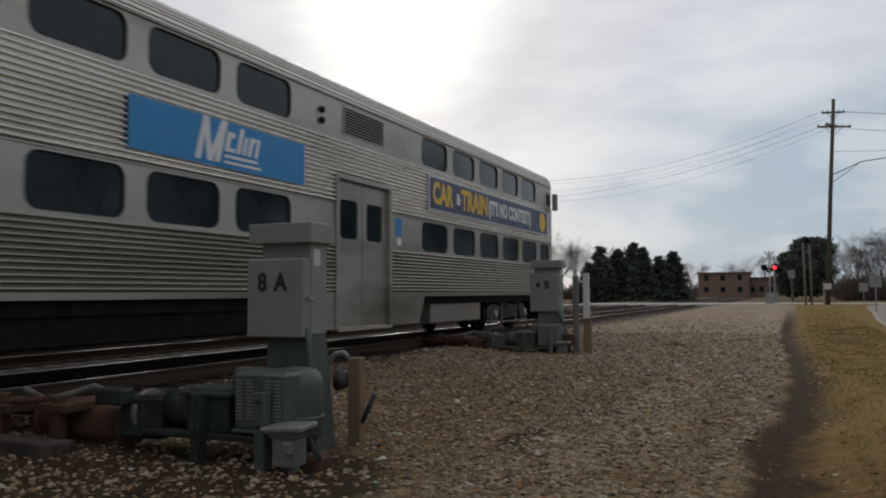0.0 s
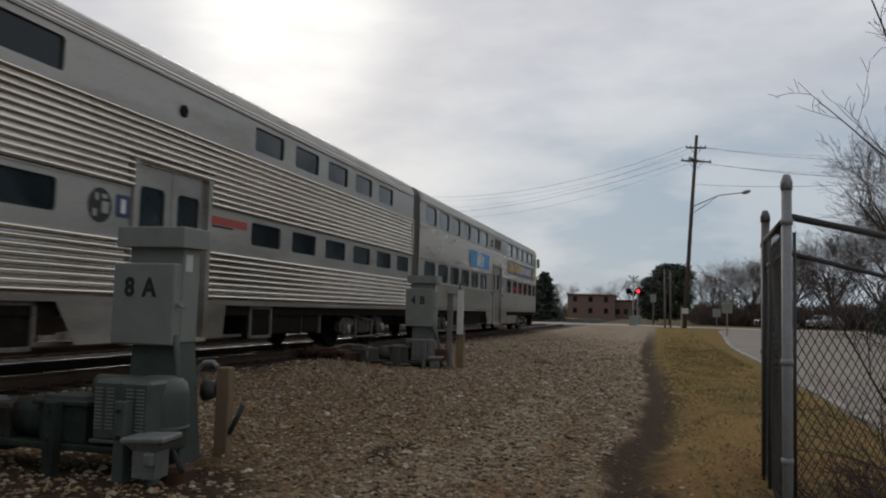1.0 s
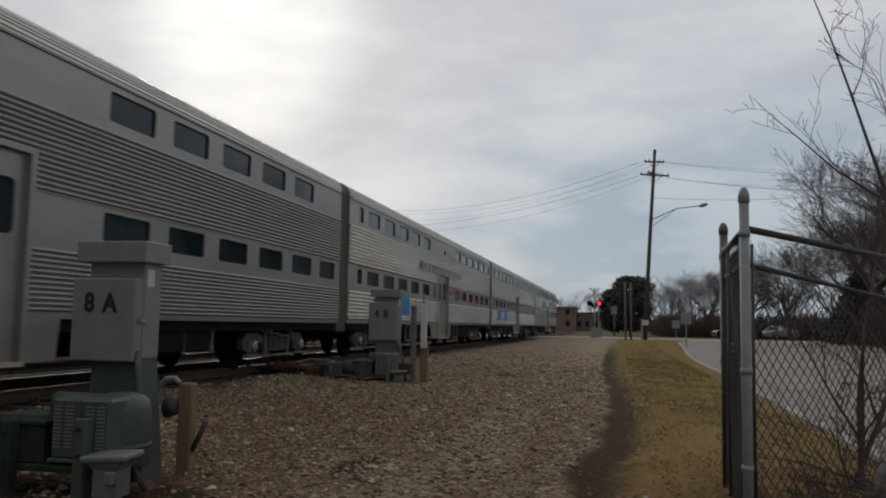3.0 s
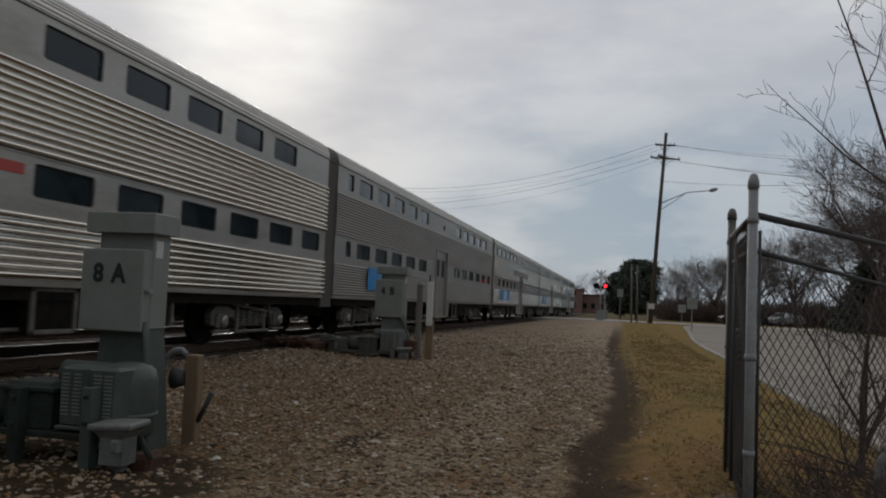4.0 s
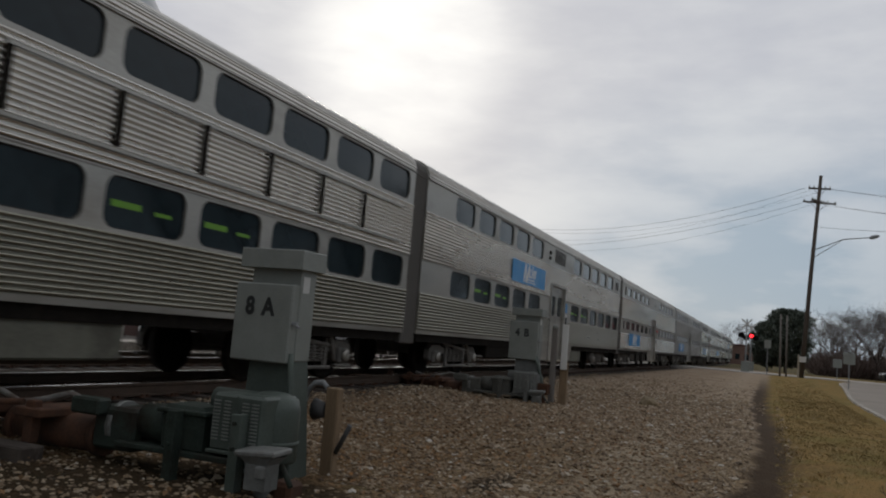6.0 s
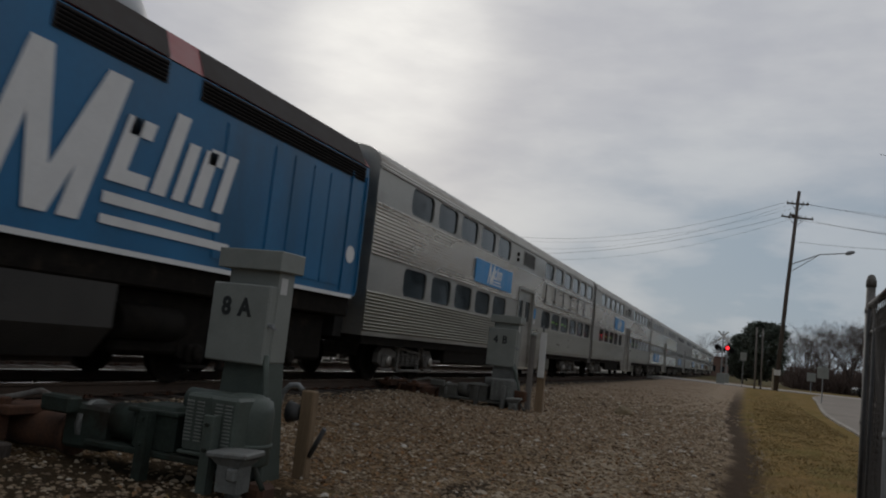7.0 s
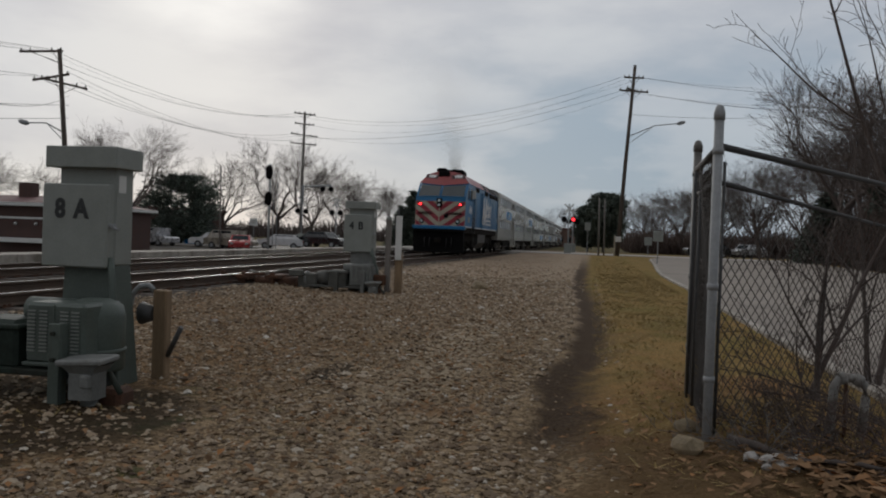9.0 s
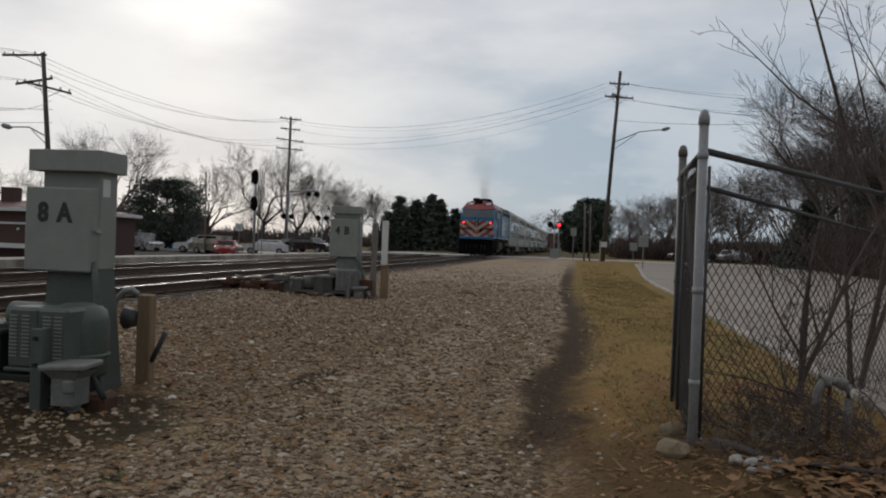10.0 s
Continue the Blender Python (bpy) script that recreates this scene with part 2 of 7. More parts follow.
# ---- mesh building ----
class Geo:
    """Collects faces of one mesh."""

    def __init__(self):
        self.v, self.f, self.s = [], [], []

    def face(self, pts, smooth=False):
        n = len(self.v)
        self.v += [tuple(p) for p in pts]
        self.f.append(tuple(range(n, n + len(pts))))
        self.s.append(smooth)
        return self

    def box(self, x0, x1, y0, y1, z0, z1, c=0.0):
        """A block, with its edges chamfered by c."""
        c = min(c, 0.45 * min(x1 - x0, y1 - y0, z1 - z0))
        n = len(self.v)
        if c <= 0:
            self.v += [(x, y, z) for x in (x0, x1) for y in (y0, y1) for z in (z0, z1)]
            fs = [(0, 1, 3, 2), (4, 6, 7, 5), (0, 4, 5, 1), (2, 3, 7, 6), (0, 2, 6, 4), (1, 5, 7, 3)]
        else:
            idx = {}
            for i, (x, dx) in enumerate(((x0, c), (x1, -c))):
                for j, (y, dy) in enumerate(((y0, c), (y1, -c))):
                    for k, (z, dz) in enumerate(((z0, c), (z1, -c))):
                        for a, p in enumerate(((x, y + dy, z + dz), (x + dx, y, z + dz), (x + dx, y + dy, z))):
                            idx[i, j, k, a] = len(self.v) - n
                            self.v.append(p)
            fs = []
            for i in (0, 1):
                fs.append([idx[i, j, k, 0] for j, k in ((0, 0), (0, 1), (1, 1), (1, 0))][:: 1 if i == 0 else -1])
                fs.append([idx[j, i, k, 1] for j, k in ((0, 0), (1, 0), (1, 1), (0, 1))][:: 1 if i == 0 else -1])
                fs.append([idx[j, k, i, 2] for j, k in ((0, 0), (0, 1), (1, 1), (1, 0))][:: 1 if i == 0 else -1])
            for a in (0, 1):
                for b in (0, 1):
                    fs.append([idx[a, b, 0, 0], idx[a, b, 1, 0], idx[a, b, 1, 1], idx[a, b, 0, 1]])
                    fs.append([idx[a, 0, b, 0], idx[a, 1, b, 0], idx[a, 1, b, 2], idx[a, 0, b, 2]])
                    fs.append([idx[0, a, b, 1], idx[1, a, b, 1], idx[1, a, b, 2], idx[0, a, b, 2]])
                    for k in (0, 1):
                        fs.append([idx[a, b, k, 0], idx[a, b, k, 1], idx[a, b, k, 2]])
        self.f += [tuple(n + i for i in q) for q in fs]
        self.s += [False] * len(fs)
        return self

    def tube(self, pts, radii, n=8, caps=True, smooth=True):
        """A round bar along points; radii is one number or one for each point."""
        pts = [Vector(p) for p in pts]
        if isinstance(radii, (int, float)):
            radii = [radii] * len(pts)
        base = len(self.v)
        for i, p in enumerate(pts):
            way = (pts[min(i + 1, len(pts) - 1)] - pts[max(i - 1, 0)]).normalized()
            side = way.cross(Vector((0, 0, 1)))
            if side.length < 1e-3:
                side = Vector((1, 0, 0))
            side.normalize()
            up = side.cross(way)
            for k in range(n):
                a = 2 * math.pi * k / n
                self.v.append(tuple(p + radii[i] * (math.cos(a) * side + math.sin(a) * up)))
        for i in range(len(pts) - 1):
            for k in range(n):
                a, b = base + i * n + k, base + i * n + (k + 1) % n
                self.f.append((a, b, b + n, a + n))
                self.s.append(smooth)
        if caps:
            self.f += [tuple(base + k for k in range(n))[::-1], tuple(base + (len(pts) - 1) * n + k for k in range(n))]
            self.s += [False, False]
        return self

    def extrude(self, outline, y0, y1, caps=True, smooth=False):
        """A closed outline of (x, z), swept along y."""
        n, base = len(outline), len(self.v)
        self.v += [(x, y, z) for y in (y0, y1) for x, z in outline]
        for k in range(n):
            a, b = base + k, base + (k + 1) % n
            self.f.append((a, b, b + n, a + n))
            self.s.append(smooth)
        if caps:
            self.f += [tuple(base + k for k in range(n))[::-1], tuple(base + n + k for k in range(n))]
            self.s += [False, False]
        return self

    def sheet(self, line, y0, y1, smooth=False):
        """An open line of (x, z), swept along y."""
        base = len(self.v)
        self.v += [(x, y, z) for y in (y0, y1) for x, z in line]
        n = len(line)
        for k in range(n - 1):
            self.f.append((base + k, base + k + 1, base + n + k + 1, base + n + k))
            self.s.append(smooth)
        return self

    def spin(self, profile, n=16, center=(0, 0), smooth=True):
        """A profile of (radius, z) turned about an upright axis."""
        base = len(self.v)
        for r, z in profile:
            for k in range(n):
                a = 2 * math.pi * k / n
                self.v.append((center[0] + r * math.cos(a), center[1] + r * math.sin(a), z))
        for i in range(len(profile) - 1):
            for k in range(n):
                a, b = base + i * n + k, base + i * n + (k + 1) % n
                self.f.append((a, b, b + n, a + n))
                self.s.append(smooth)
        self.f += [tuple(base + k for k in range(n))[::-1], tuple(base + (len(profile) - 1) * n + k for k in range(n))]
        self.s += [False, False]
        return self

    def mesh(self, name, mat):
        me = bpy.data.meshes.new(name)
        me.from_pydata(self.v, [], self.f)
        me.polygons.foreach_set("use_smooth", self.s)
        me.materials.append(mat)
        me.validate()
        me.update()
        return me


def thing(name, label, category, at=(0, 0, 0), turn=0.0, group="", kind=""):
    ob = new(name)
    ob.empty_display_size = 0.2
    ob.matrix_basis = pose(*at, 0, 0, turn)
    return tagged(ob, label, category, group, kind)


def part(name, geo, mat, parent, label=""):
    """Links a Geo (or a mesh that is shared) as one mesh under a thing or a part."""
    ob = new(name, geo.mesh(name, mat) if isinstance(geo, Geo) else geo)
    ob.parent = parent
    return tagged(ob, label)


def solid(name, geo, mat, label, category, group="", kind="", at=None):
    ob = new(name, geo.mesh(name, mat))
    if at is not None:
        ob.matrix_basis = at
    return tagged(ob, label, category, group, kind)


def lettering(text, size, depth=0.004, mat=BLACK_PAINT, squeeze=1.0):
    """A mesh of words in the built-in font, standing in the x-z plane, facing -y, centred."""
    cu = bpy.data.curves.new("words", "FONT")
    cu.body, cu.size, cu.extrude, cu.align_x, cu.align_y = text, size, depth, "CENTER", "CENTER"
    cu.resolution_u = 3
    cu.offset = size * 0.042
    tmp = new("words", cu)
    me = bpy.data.meshes.new_from_object(tmp.evaluated_get(bpy.context.evaluated_depsgraph_get()))
    bpy.data.objects.remove(tmp)
    me.transform(Matrix.Diagonal((squeeze, 1, 1, 1)))
    me.transform(Euler((radians(90), 0, 0)).to_matrix().to_4x4())
    me.materials.clear()
    me.materials.append(mat)
    return me

# ---- the ground ----
XC = -8.78          # centre of the near track
XC2 = -13.05        # centre of the far track
GROUND = -0.30      # gravel lot, below the rail heads


def smooth(a, b, v):
    t = max(0.0, min(1.0, (v - a) / (b - a)))
    return t * t * (3 - 2 * t)


def ground_z(x, y):
    z = GROUND
    z += (0.26 - 0.0) * smooth(38, 66, y) * (1 - smooth(140, 260, y) * 0.6)
    bed = smooth(-5.6, -7.0, x) * (1 - smooth(-15.6, -17.4, x))
    z = z * (1 - bed) + bed * -0.20
    fall = smooth(-19, -32, x)
    z -= fall * 1.0 * (1 - 0.35 * smooth(60, 75, y) * (1 - smooth(90, 100, y)))
    return z


def rut_course(y):
    return -0.16 + 0.29 * smooth(5.5, 11, y) - 0.40 * smooth(13, 30, y)


def make_ground():
    def steps(spans):
        out = []
        for a, b, n in spans:
            out += [a + (b - a) * i / n for i in range(n)]
        return out + [spans[-1][1]]

    xs = steps([(-1500, -300, 5), (-300, -60, 10), (-60, -18, 20), (-18, -6, 30), (-6, 3, 70), (3, 12, 16), (12, 60, 12), (60, 300, 8), (300, 1500, 4)])
    ys = steps([(-400, -40, 6), (-40, -2, 12), (-2, 2, 10), (2, 14, 90), (14, 40, 70), (40, 110, 35), (110, 400, 16), (400, 3000, 8)])
    g = Geo()
    for y in ys:
        for x in xs:
            z = ground_z(x, y)
            if -7 < x < 3.2 and 0 < y < 45:
                z += 0.030 * (noise.noise((x * 1.3, y * 0.8, 2)) + 0.5 * noise.noise((x * 5, y * 4, 5)))
                # wheel rut along the lot's edge, and the raised sod beside it
                z -= 0.06 * math.exp(-(((x - rut_course(y)) / 0.16) ** 2)) * smooth(2.5, 5, y) * (1 - smooth(28, 36, y))
                z += 0.05 * smooth(0.15, 0.6, x) * (1 - smooth(2.1, 2.5, x)) * (1 - smooth(38, 44, y))
            g.v.append((x, y, z))
    nx = len(xs)
    for j in range(len(ys) - 1):
        for i in range(nx - 1):
            a = j * nx + i
            g.f.append((a, a + 1, a + nx + 1, a + nx))
            g.s.append(True)
    m = bpy.data.materials.new("gravel_and_turf")
    m.use_nodes = True
    t = m.node_tree
    b = t.nodes["Principled BSDF"]
    coord = t.nodes.new("ShaderNodeTexCoord").outputs["Object"]
    sep = t.nodes.new("ShaderNodeSeparateXYZ")
    t.links.new(coord, sep.inputs[0])
    X, Y = sep.outputs["X"], sep.outputs["Y"]
    wob = noise_node(t, coord, 0.9, 5.0, 0.6)
    wob2 = noise_node(t, coord, 0.25, 3.0)
    pebble = t.nodes.new("ShaderNodeTexVoronoi")
    pebble.inputs["Scale"].default_value = 42.0
    t.links.new(coord, pebble.inputs["Vector"])
    pebble2 = t.nodes.new("ShaderNodeTexVoronoi")
    pebble2.inputs["Scale"].default_value = 19.0
    t.links.new(coord, pebble2.inputs["Vector"])
    hue = t.nodes.new("ShaderNodeSeparateColor")
    t.links.new(pebble.outputs["Color"], hue.inputs[0])
    tone = math_node(t, "ADD", math_node(t, "MULTIPLY", hue.outputs[0], 0.6), math_node(t, "MULTIPLY", noise_node(t, coord, 7.0, 6.0, 0.7), 0.5))
    leaf = mix_color(t, ramp(t, tone, 0.2, 0.95), (0.06, 0.037, 0.020), (0.28, 0.182, 0.098))
    grit = mix_color(t, ramp(t, tone, 0.15, 0.95), (0.085, 0.058, 0.034), (0.345, 0.255, 0.158))
    # brown leaf litter toward the rails, greyer crushed stone where wheels run
    lane = math_node(t, "ADD", X, math_node(t, "MULTIPLY", wob, 1.6))
    lane = math_node(t, "ADD", lane, math_node(t, "MULTIPLY", wob2, 1.5))
    color = mix_color(t, ramp(t, lane, -2.3, -0.2), leaf, grit)
    # the pale dusty line where wheels run
    line = math_node(t, "ABSOLUTE", math_node(t, "ADD", math_node(t, "ADD", X, 1.5), math_node(t, "MULTIPLY", math_node(t, "SUBTRACT", wob, 0.5), 0.8)))
    color = mix_color(t, math_node(t, "MULTIPLY", ramp(t, line, 0.5, 0.12), ramp(t, Y, 4.5, 7.5, 0.1, 0.6)), color, (0.36, 0.30, 0.215))
    # fine dust over the far end of the lane
    color = mix_color(t, math_node(t, "MULTIPLY", ramp(t, Y, 8, 20, 0.0, 0.85), ramp(t, noise_node(t, coord, 0.5, 5.0, 0.65), 0.3, 0.6, 0.6, 1.0)), color, (0.34, 0.265, 0.195))
    speck = math_node(t, "MULTIPLY", ramp(t, hue.outputs[1], 0.93, 0.96), ramp(t, noise_node(t, coord, 2.0), 0.45, 0.6))
    color = mix_color(t, math_node(t, "MULTIPLY", speck, 0.8), color, (0.36, 0.34, 0.31))
    # low weeds close to the machine
    weed = math_node(t, "MULTIPLY", ramp(t, noise_node(t, coord, 1.4, 6.0, 0.7), 0.52, 0.66), ramp(t, Y, 7.5, 4.5))
    weed = math_node(t, "MULTIPLY", weed, ramp(t, X, -1.0, -2.6))
    color = mix_color(t, math_node(t, "MULTIPLY", weed, 0.85), color, (0.042, 0.056, 0.02))
    # a dark oval in the lane, a rusty patch of sand, darker ground about the machine
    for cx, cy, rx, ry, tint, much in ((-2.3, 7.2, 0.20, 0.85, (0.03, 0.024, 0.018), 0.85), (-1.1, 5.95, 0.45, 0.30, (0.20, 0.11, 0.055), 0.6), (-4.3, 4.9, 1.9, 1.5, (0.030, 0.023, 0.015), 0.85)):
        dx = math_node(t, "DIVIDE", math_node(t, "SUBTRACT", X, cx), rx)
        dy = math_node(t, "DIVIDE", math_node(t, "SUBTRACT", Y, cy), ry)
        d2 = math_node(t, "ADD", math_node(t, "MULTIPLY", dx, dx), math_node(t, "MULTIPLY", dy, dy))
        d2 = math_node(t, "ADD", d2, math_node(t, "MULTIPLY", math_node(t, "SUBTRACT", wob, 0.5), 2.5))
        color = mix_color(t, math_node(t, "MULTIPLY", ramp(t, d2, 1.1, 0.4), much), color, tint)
    # damp dark hollow and the soft earth of the rut
    edge = math_node(t, "ADD", X, math_node(t, "MULTIPLY", math_node(t, "SUBTRACT", wob, 0.5), 0.7))
    course = math_node(t, "ADD", ramp(t, Y, 5.5, 11, -0.16, 0.13), ramp(t, Y, 13, 30, 0.0, -0.40))
    edge = math_node(t, "SUBTRACT", edge, course)
    rut = math_node(t, "MULTIPLY", ramp(t, edge, -0.40, -0.18), math_node(t, "MULTIPLY", ramp(t, Y, 66, 34), ramp(t, Y, 4.4, 5.8)))
    color = mix_color(t, math_node(t, "MULTIPLY", rut, 0.88), color, (0.042, 0.028, 0.019))
    turf = mix_color(t, ramp(t, noise_node(t, coord, 1.1, 6.0, 0.65), 0.35, 0.62), (0.185, 0.145, 0.046), (0.31, 0.19, 0.075))
    turf = mix_color(t, ramp(t, noise_node(t, coord, 30.0, 3.0), 0.35, 0.75), turf, (0.14, 0.11, 0.042))
    bare = ramp(t, noise_node(t, coord, 0.7, 4.0, 0.6), 0.50, 0.62)
    turf = mix_color(t, math_node(t, "MULTIPLY", math_node(t, "ADD", math_node(t, "MULTIPLY", bare, ramp(t, Y, 18, 8, 0.0, 0.6)), ramp(t, Y, 11, 6, 0.0, 0.4)), 0.85), turf, (0.21, 0.115, 0.058))
    color = mix_color(t, ramp(t, math_node(t, "ADD", edge, math_node(t, "MULTIPLY", math_node(t, "SUBTRACT", noise_node(t, coord, 6.0, 5.0, 0.7), 0.5), 0.5)), -0.02, 0.42), color, mix_color(t, ramp(t, math_node(t, "ADD", Y, math_node(t, "MULTIPLY", wob, 1.4)), 6.9, 5.6, 0.0, 0.8), turf, (0.085, 0.055, 0.031)))
    # ballast under the rails, and the open country further out
    bed = math_node(t, "MULTIPLY", ramp(t, X, -6.4, -7.4), ramp(t, X, -18.2, -17.4))
    rock = mix_color(t, ramp(t, tone, 0.2, 0.95), (0.022, 0.018, 0.015), (0.085, 0.072, 0.06))
    color = mix_color(t, bed, color, rock)
    yard = mix_color(t, ramp(t, wob2, 0.4, 0.6), (0.12, 0.105, 0.085), (0.16, 0.15, 0.135))
    color = mix_color(t, ramp(t, X, -17.4, -18.2), color, yard)
    far = mix_color(t, ramp(t, wob2, 0.4, 0.6), (0.10, 0.085, 0.045), (0.14, 0.115, 0.06))
    color = mix_color(t, ramp(t, Y, 90, 100), color, far)
    t.links.new(color, b.inputs["Base Color"])
    b.inputs["Roughness"].default_value = 0.95
    b.inputs["Specular IOR Level"].default_value = 0.04
    height = math_node(t, "ADD", math_node(t, "MULTIPLY", pebble.outputs["Distance"], -0.6), math_node(t, "MULTIPLY", pebble2.outputs["Distance"], -0.5))
    bump = t.nodes.new("ShaderNodeBump")
    bump.inputs["Strength"].default_value, bump.inputs["Distance"].default_value = 1.0, 0.022
    t.links.new(height, bump.inputs["Height"])
    t.links.new(bump.outputs[0], b.inputs["Normal"])
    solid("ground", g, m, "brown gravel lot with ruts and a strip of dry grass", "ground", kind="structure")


make_ground()


def flat_strip(left, right, lift, thick=0.12):
    """A slab between two lines of (x, y), laid on the ground, with real edges."""
    g = Geo()
    top = [[(x, y, ground_z(x, y) + lift) for x, y in side] for side in (left, right)]
    for i in range(len(left) - 1):
        a, b, c, d = top[0][i], top[1][i], top[1][i + 1], top[0][i + 1]
        g.face([a, b, c, d])
        for p, q in ((a, d), (c, b)):
            g.face([p, q, (q[0], q[1], q[2] - thick), (p[0], p[1], p[2] - thick)])
    return g


ASPHALT = material("worn_asphalt", (0.265, 0.235, 0.205), 0.85, 0, 0.2, 0.5, 40, 0.3, stain=(0.20, 0.178, 0.155), stain_at=(0.5, 0.7), dist=0.006, ior=1.2)


def span(xa, xb, y0, y1, n):
    return ([(xa(y0 + (y1 - y0) * i / n), y0 + (y1 - y0) * i / n) for i in range(n + 1)],
            [(xb(y0 + (y1 - y0) * i / n), y0 + (y1 - y0) * i / n) for i in range(n + 1)])


def edge_of_street(y):
    return 2.75 + 0.35 * smooth(8, 30, y) + 1.2 * smooth(30, 62, y) + 1.6 * smooth(58, 72, y)


solid("road", flat_strip(*span(edge_of_street, lambda y: 17.0, -30, 72.9, 50), 0.03), ASPHALT, "grey asphalt street beside the grass strip", "road", kind="structure")
KERB = material("worn_kerb", (0.33, 0.30, 0.26), 0.9, 0, 0.3, 1.5, 30, 0.3, stain=(0.12, 0.10, 0.075), stain_at=(0.45, 0.7))
kerb = Geo()
for side in (-1,):
    ys = [-30 + i * 2.0 for i in range(50)]
    line = [(edge_of_street(y), y) for y in ys]
    for (x0, y0), (x1, y1) in zip(line, line[1:]):
        for lo, hi in ((0.0, 0.0),):
            z0, z1 = ground_z(x0, y0) + 0.055, ground_z(x1, y1) + 0.055
            kerb.face([(x0 - 0.16, y0, z0), (x0, y0, z0), (x1, y1, z1), (x1 - 0.16, y1, z1)])
            kerb.face([(x0, y0, z0), (x0, y0, z0 - 0.3), (x1, y1, z1 - 0.3), (x1, y1, z1)])
            kerb.face([(x0 - 0.16, y0, z0 - 0.3), (x0 - 0.16, y0, z0), (x1 - 0.16, y1, z1), (x1 - 0.16, y1, z1 - 0.3)])
solid("kerb", kerb, KERB, "worn grey concrete kerb along the street", "kerb", kind="structure")


def crossing_road():
    g = Geo()
    xs = [-120 + i * 4 for i in range(56)]
    rows = []
    for x in xs:
        z = 0.0 if -19 < x < 6 else max(ground_z(x, 78), -0.6) + 0.03
        y0 = 74.0 + 4.0 * smooth(-16, -50, x) - 1.0 * smooth(-2, 6, x)
        rows.append((x, y0, z))
    for (x0, y0, z0), (x1, y1, z1) in zip(rows, rows[1:]):
        g.face([(x0, y0, z0), (x1, y1, z1), (x1, y1 + 9, z1), (x0, y0 + 9, z0)])
        g.face([(x0, y0, z0 - 0.3), (x1, y1, z1 - 0.3), (x1, y1, z1), (x0, y0, z0)])
        g.face([(x0, y0 + 9, z0), (x1, y1 + 9, z1), (x1, y1 + 9, z1 - 0.3), (x0, y0 + 9, z0 - 0.3)])
    return g


PALE_ROAD = material("pale_worn_asphalt", (0.37, 0.345, 0.315), 0.85, 0, 0.12, 0.3, 30, 0.2, stain=(0.30, 0.28, 0.255), ior=1.2)
solid("crossing_road", crossing_road(), PALE_ROAD, "asphalt road that crosses the tracks on the level", "road", kind="structure")
walkway = Geo()
for i in range(30):
    x0 = -60 + i * 2.1
    y0 = 72.3 + 4.0 * smooth(-16, -50, x0)
    z0 = 0.02 if -19 < x0 < 4 else max(ground_z(x0, 78), -0.6) + 0.06
    walkway.box(x0, x0 + 2.08, y0, y0 + 1.5, z0 - 0.25, z0, 0.02)
solid("pavement", walkway, CONCRETE, "pale concrete footpath along the crossing road", "footpath", kind="structure")
lot = Geo()
for i in range(40):
    y0 = -20 + i * 2.4
    lot.box(-19.6, -18.3, y0, y0 + 2.38, -0.5, -0.03, 0.02)
solid("platform_edge", lot, KERB, "low grey concrete edging beyond the far track", "edging", kind="structure")


# ---- the railway ----
def rail_geo(x, y0, y1):
    g = Geo()
    w = [(-0.075, -0.172), (0.075, -0.172), (0.075, -0.160), (0.012, -0.140), (0.010, -0.045), (0.036, -0.034), (0.036, -0.006), (0.030, 0.0), (-0.030, 0.0), (-0.036, -0.006), (-0.036, -0.034), (-0.010, -0.045), (-0.012, -0.140), (-0.075, -0.160)]
    return g.extrude([(x + a, b) for a, b in w], y0, y1)


def make_track(xc, name, label, y0, y1, near):
    track = thing(name, label, "railway track")
    for side in (-1, 1):
        x = xc + side * 0.7535
        rail = part("rail", rail_geo(x, y0, y1), RAIL_SIDE, track)
        part("rail_head", Geo().box(x - 0.029, x + 0.029, y0, y1, 0.0, 0.003), RAIL_TOP, rail, "polished bright rail head")
    rnd = random.Random(int(-xc * 10))
    tie = Geo().box(-1.3, 1.3, -0.115, 0.115, -0.16, 0.0, 0.012).mesh("tie", TIE_WOOD)
    plate = Geo()
    plate.box(-0.15, 0.15, -0.1, 0.1, 0.0, 0.014, 0.003)
    for sx in (-0.12, 0.12):
        plate.box(sx - 0.015, sx + 0.015, -0.06, -0.03, 0.014, 0.045).box(sx - 0.015, sx + 0.015, 0.03, 0.06, 0.014, 0.045)
    plate = plate.mesh("tie_plate", RUST)
    y, count = near[0], 0
    while y < near[1]:
        ob = part("tie", tie, TIE_WOOD, track)
        ob.matrix_basis = pose(xc + rnd.uniform(-0.04, 0.04), y, -0.187, 0, 0, rnd.uniform(-1.2, 1.2))
        for side in (-0.7535, 0.7535):
            part("tie_plate", plate, RUST, ob).location.x = side
        y += 0.53 + rnd.uniform(-0.03, 0.03)
        count += 1
    far = Geo()
    while y < 160:
        far.box(xc - 1.3, xc + 1.3, y - 0.115, y + 0.115, -0.347, -0.187)
        y += 0.53
    tagged(part("far_ties", far, TIE_WOOD, track), kind="stuff")
    return track


make_track(XC, "railway_track", "near railway track with polished rails on dark wooden ties", -60, 420, (4, 70))
make_track(XC2, "railway_track", "second railway track with worn rails on dark wooden ties", -60, 420, (6, 60))

# ---- the train ----
HALF, CAR = 1.5, 25.9
SPEED, NOSE = 24.28, 25.65   # metres a second; where the leading end stands at the start


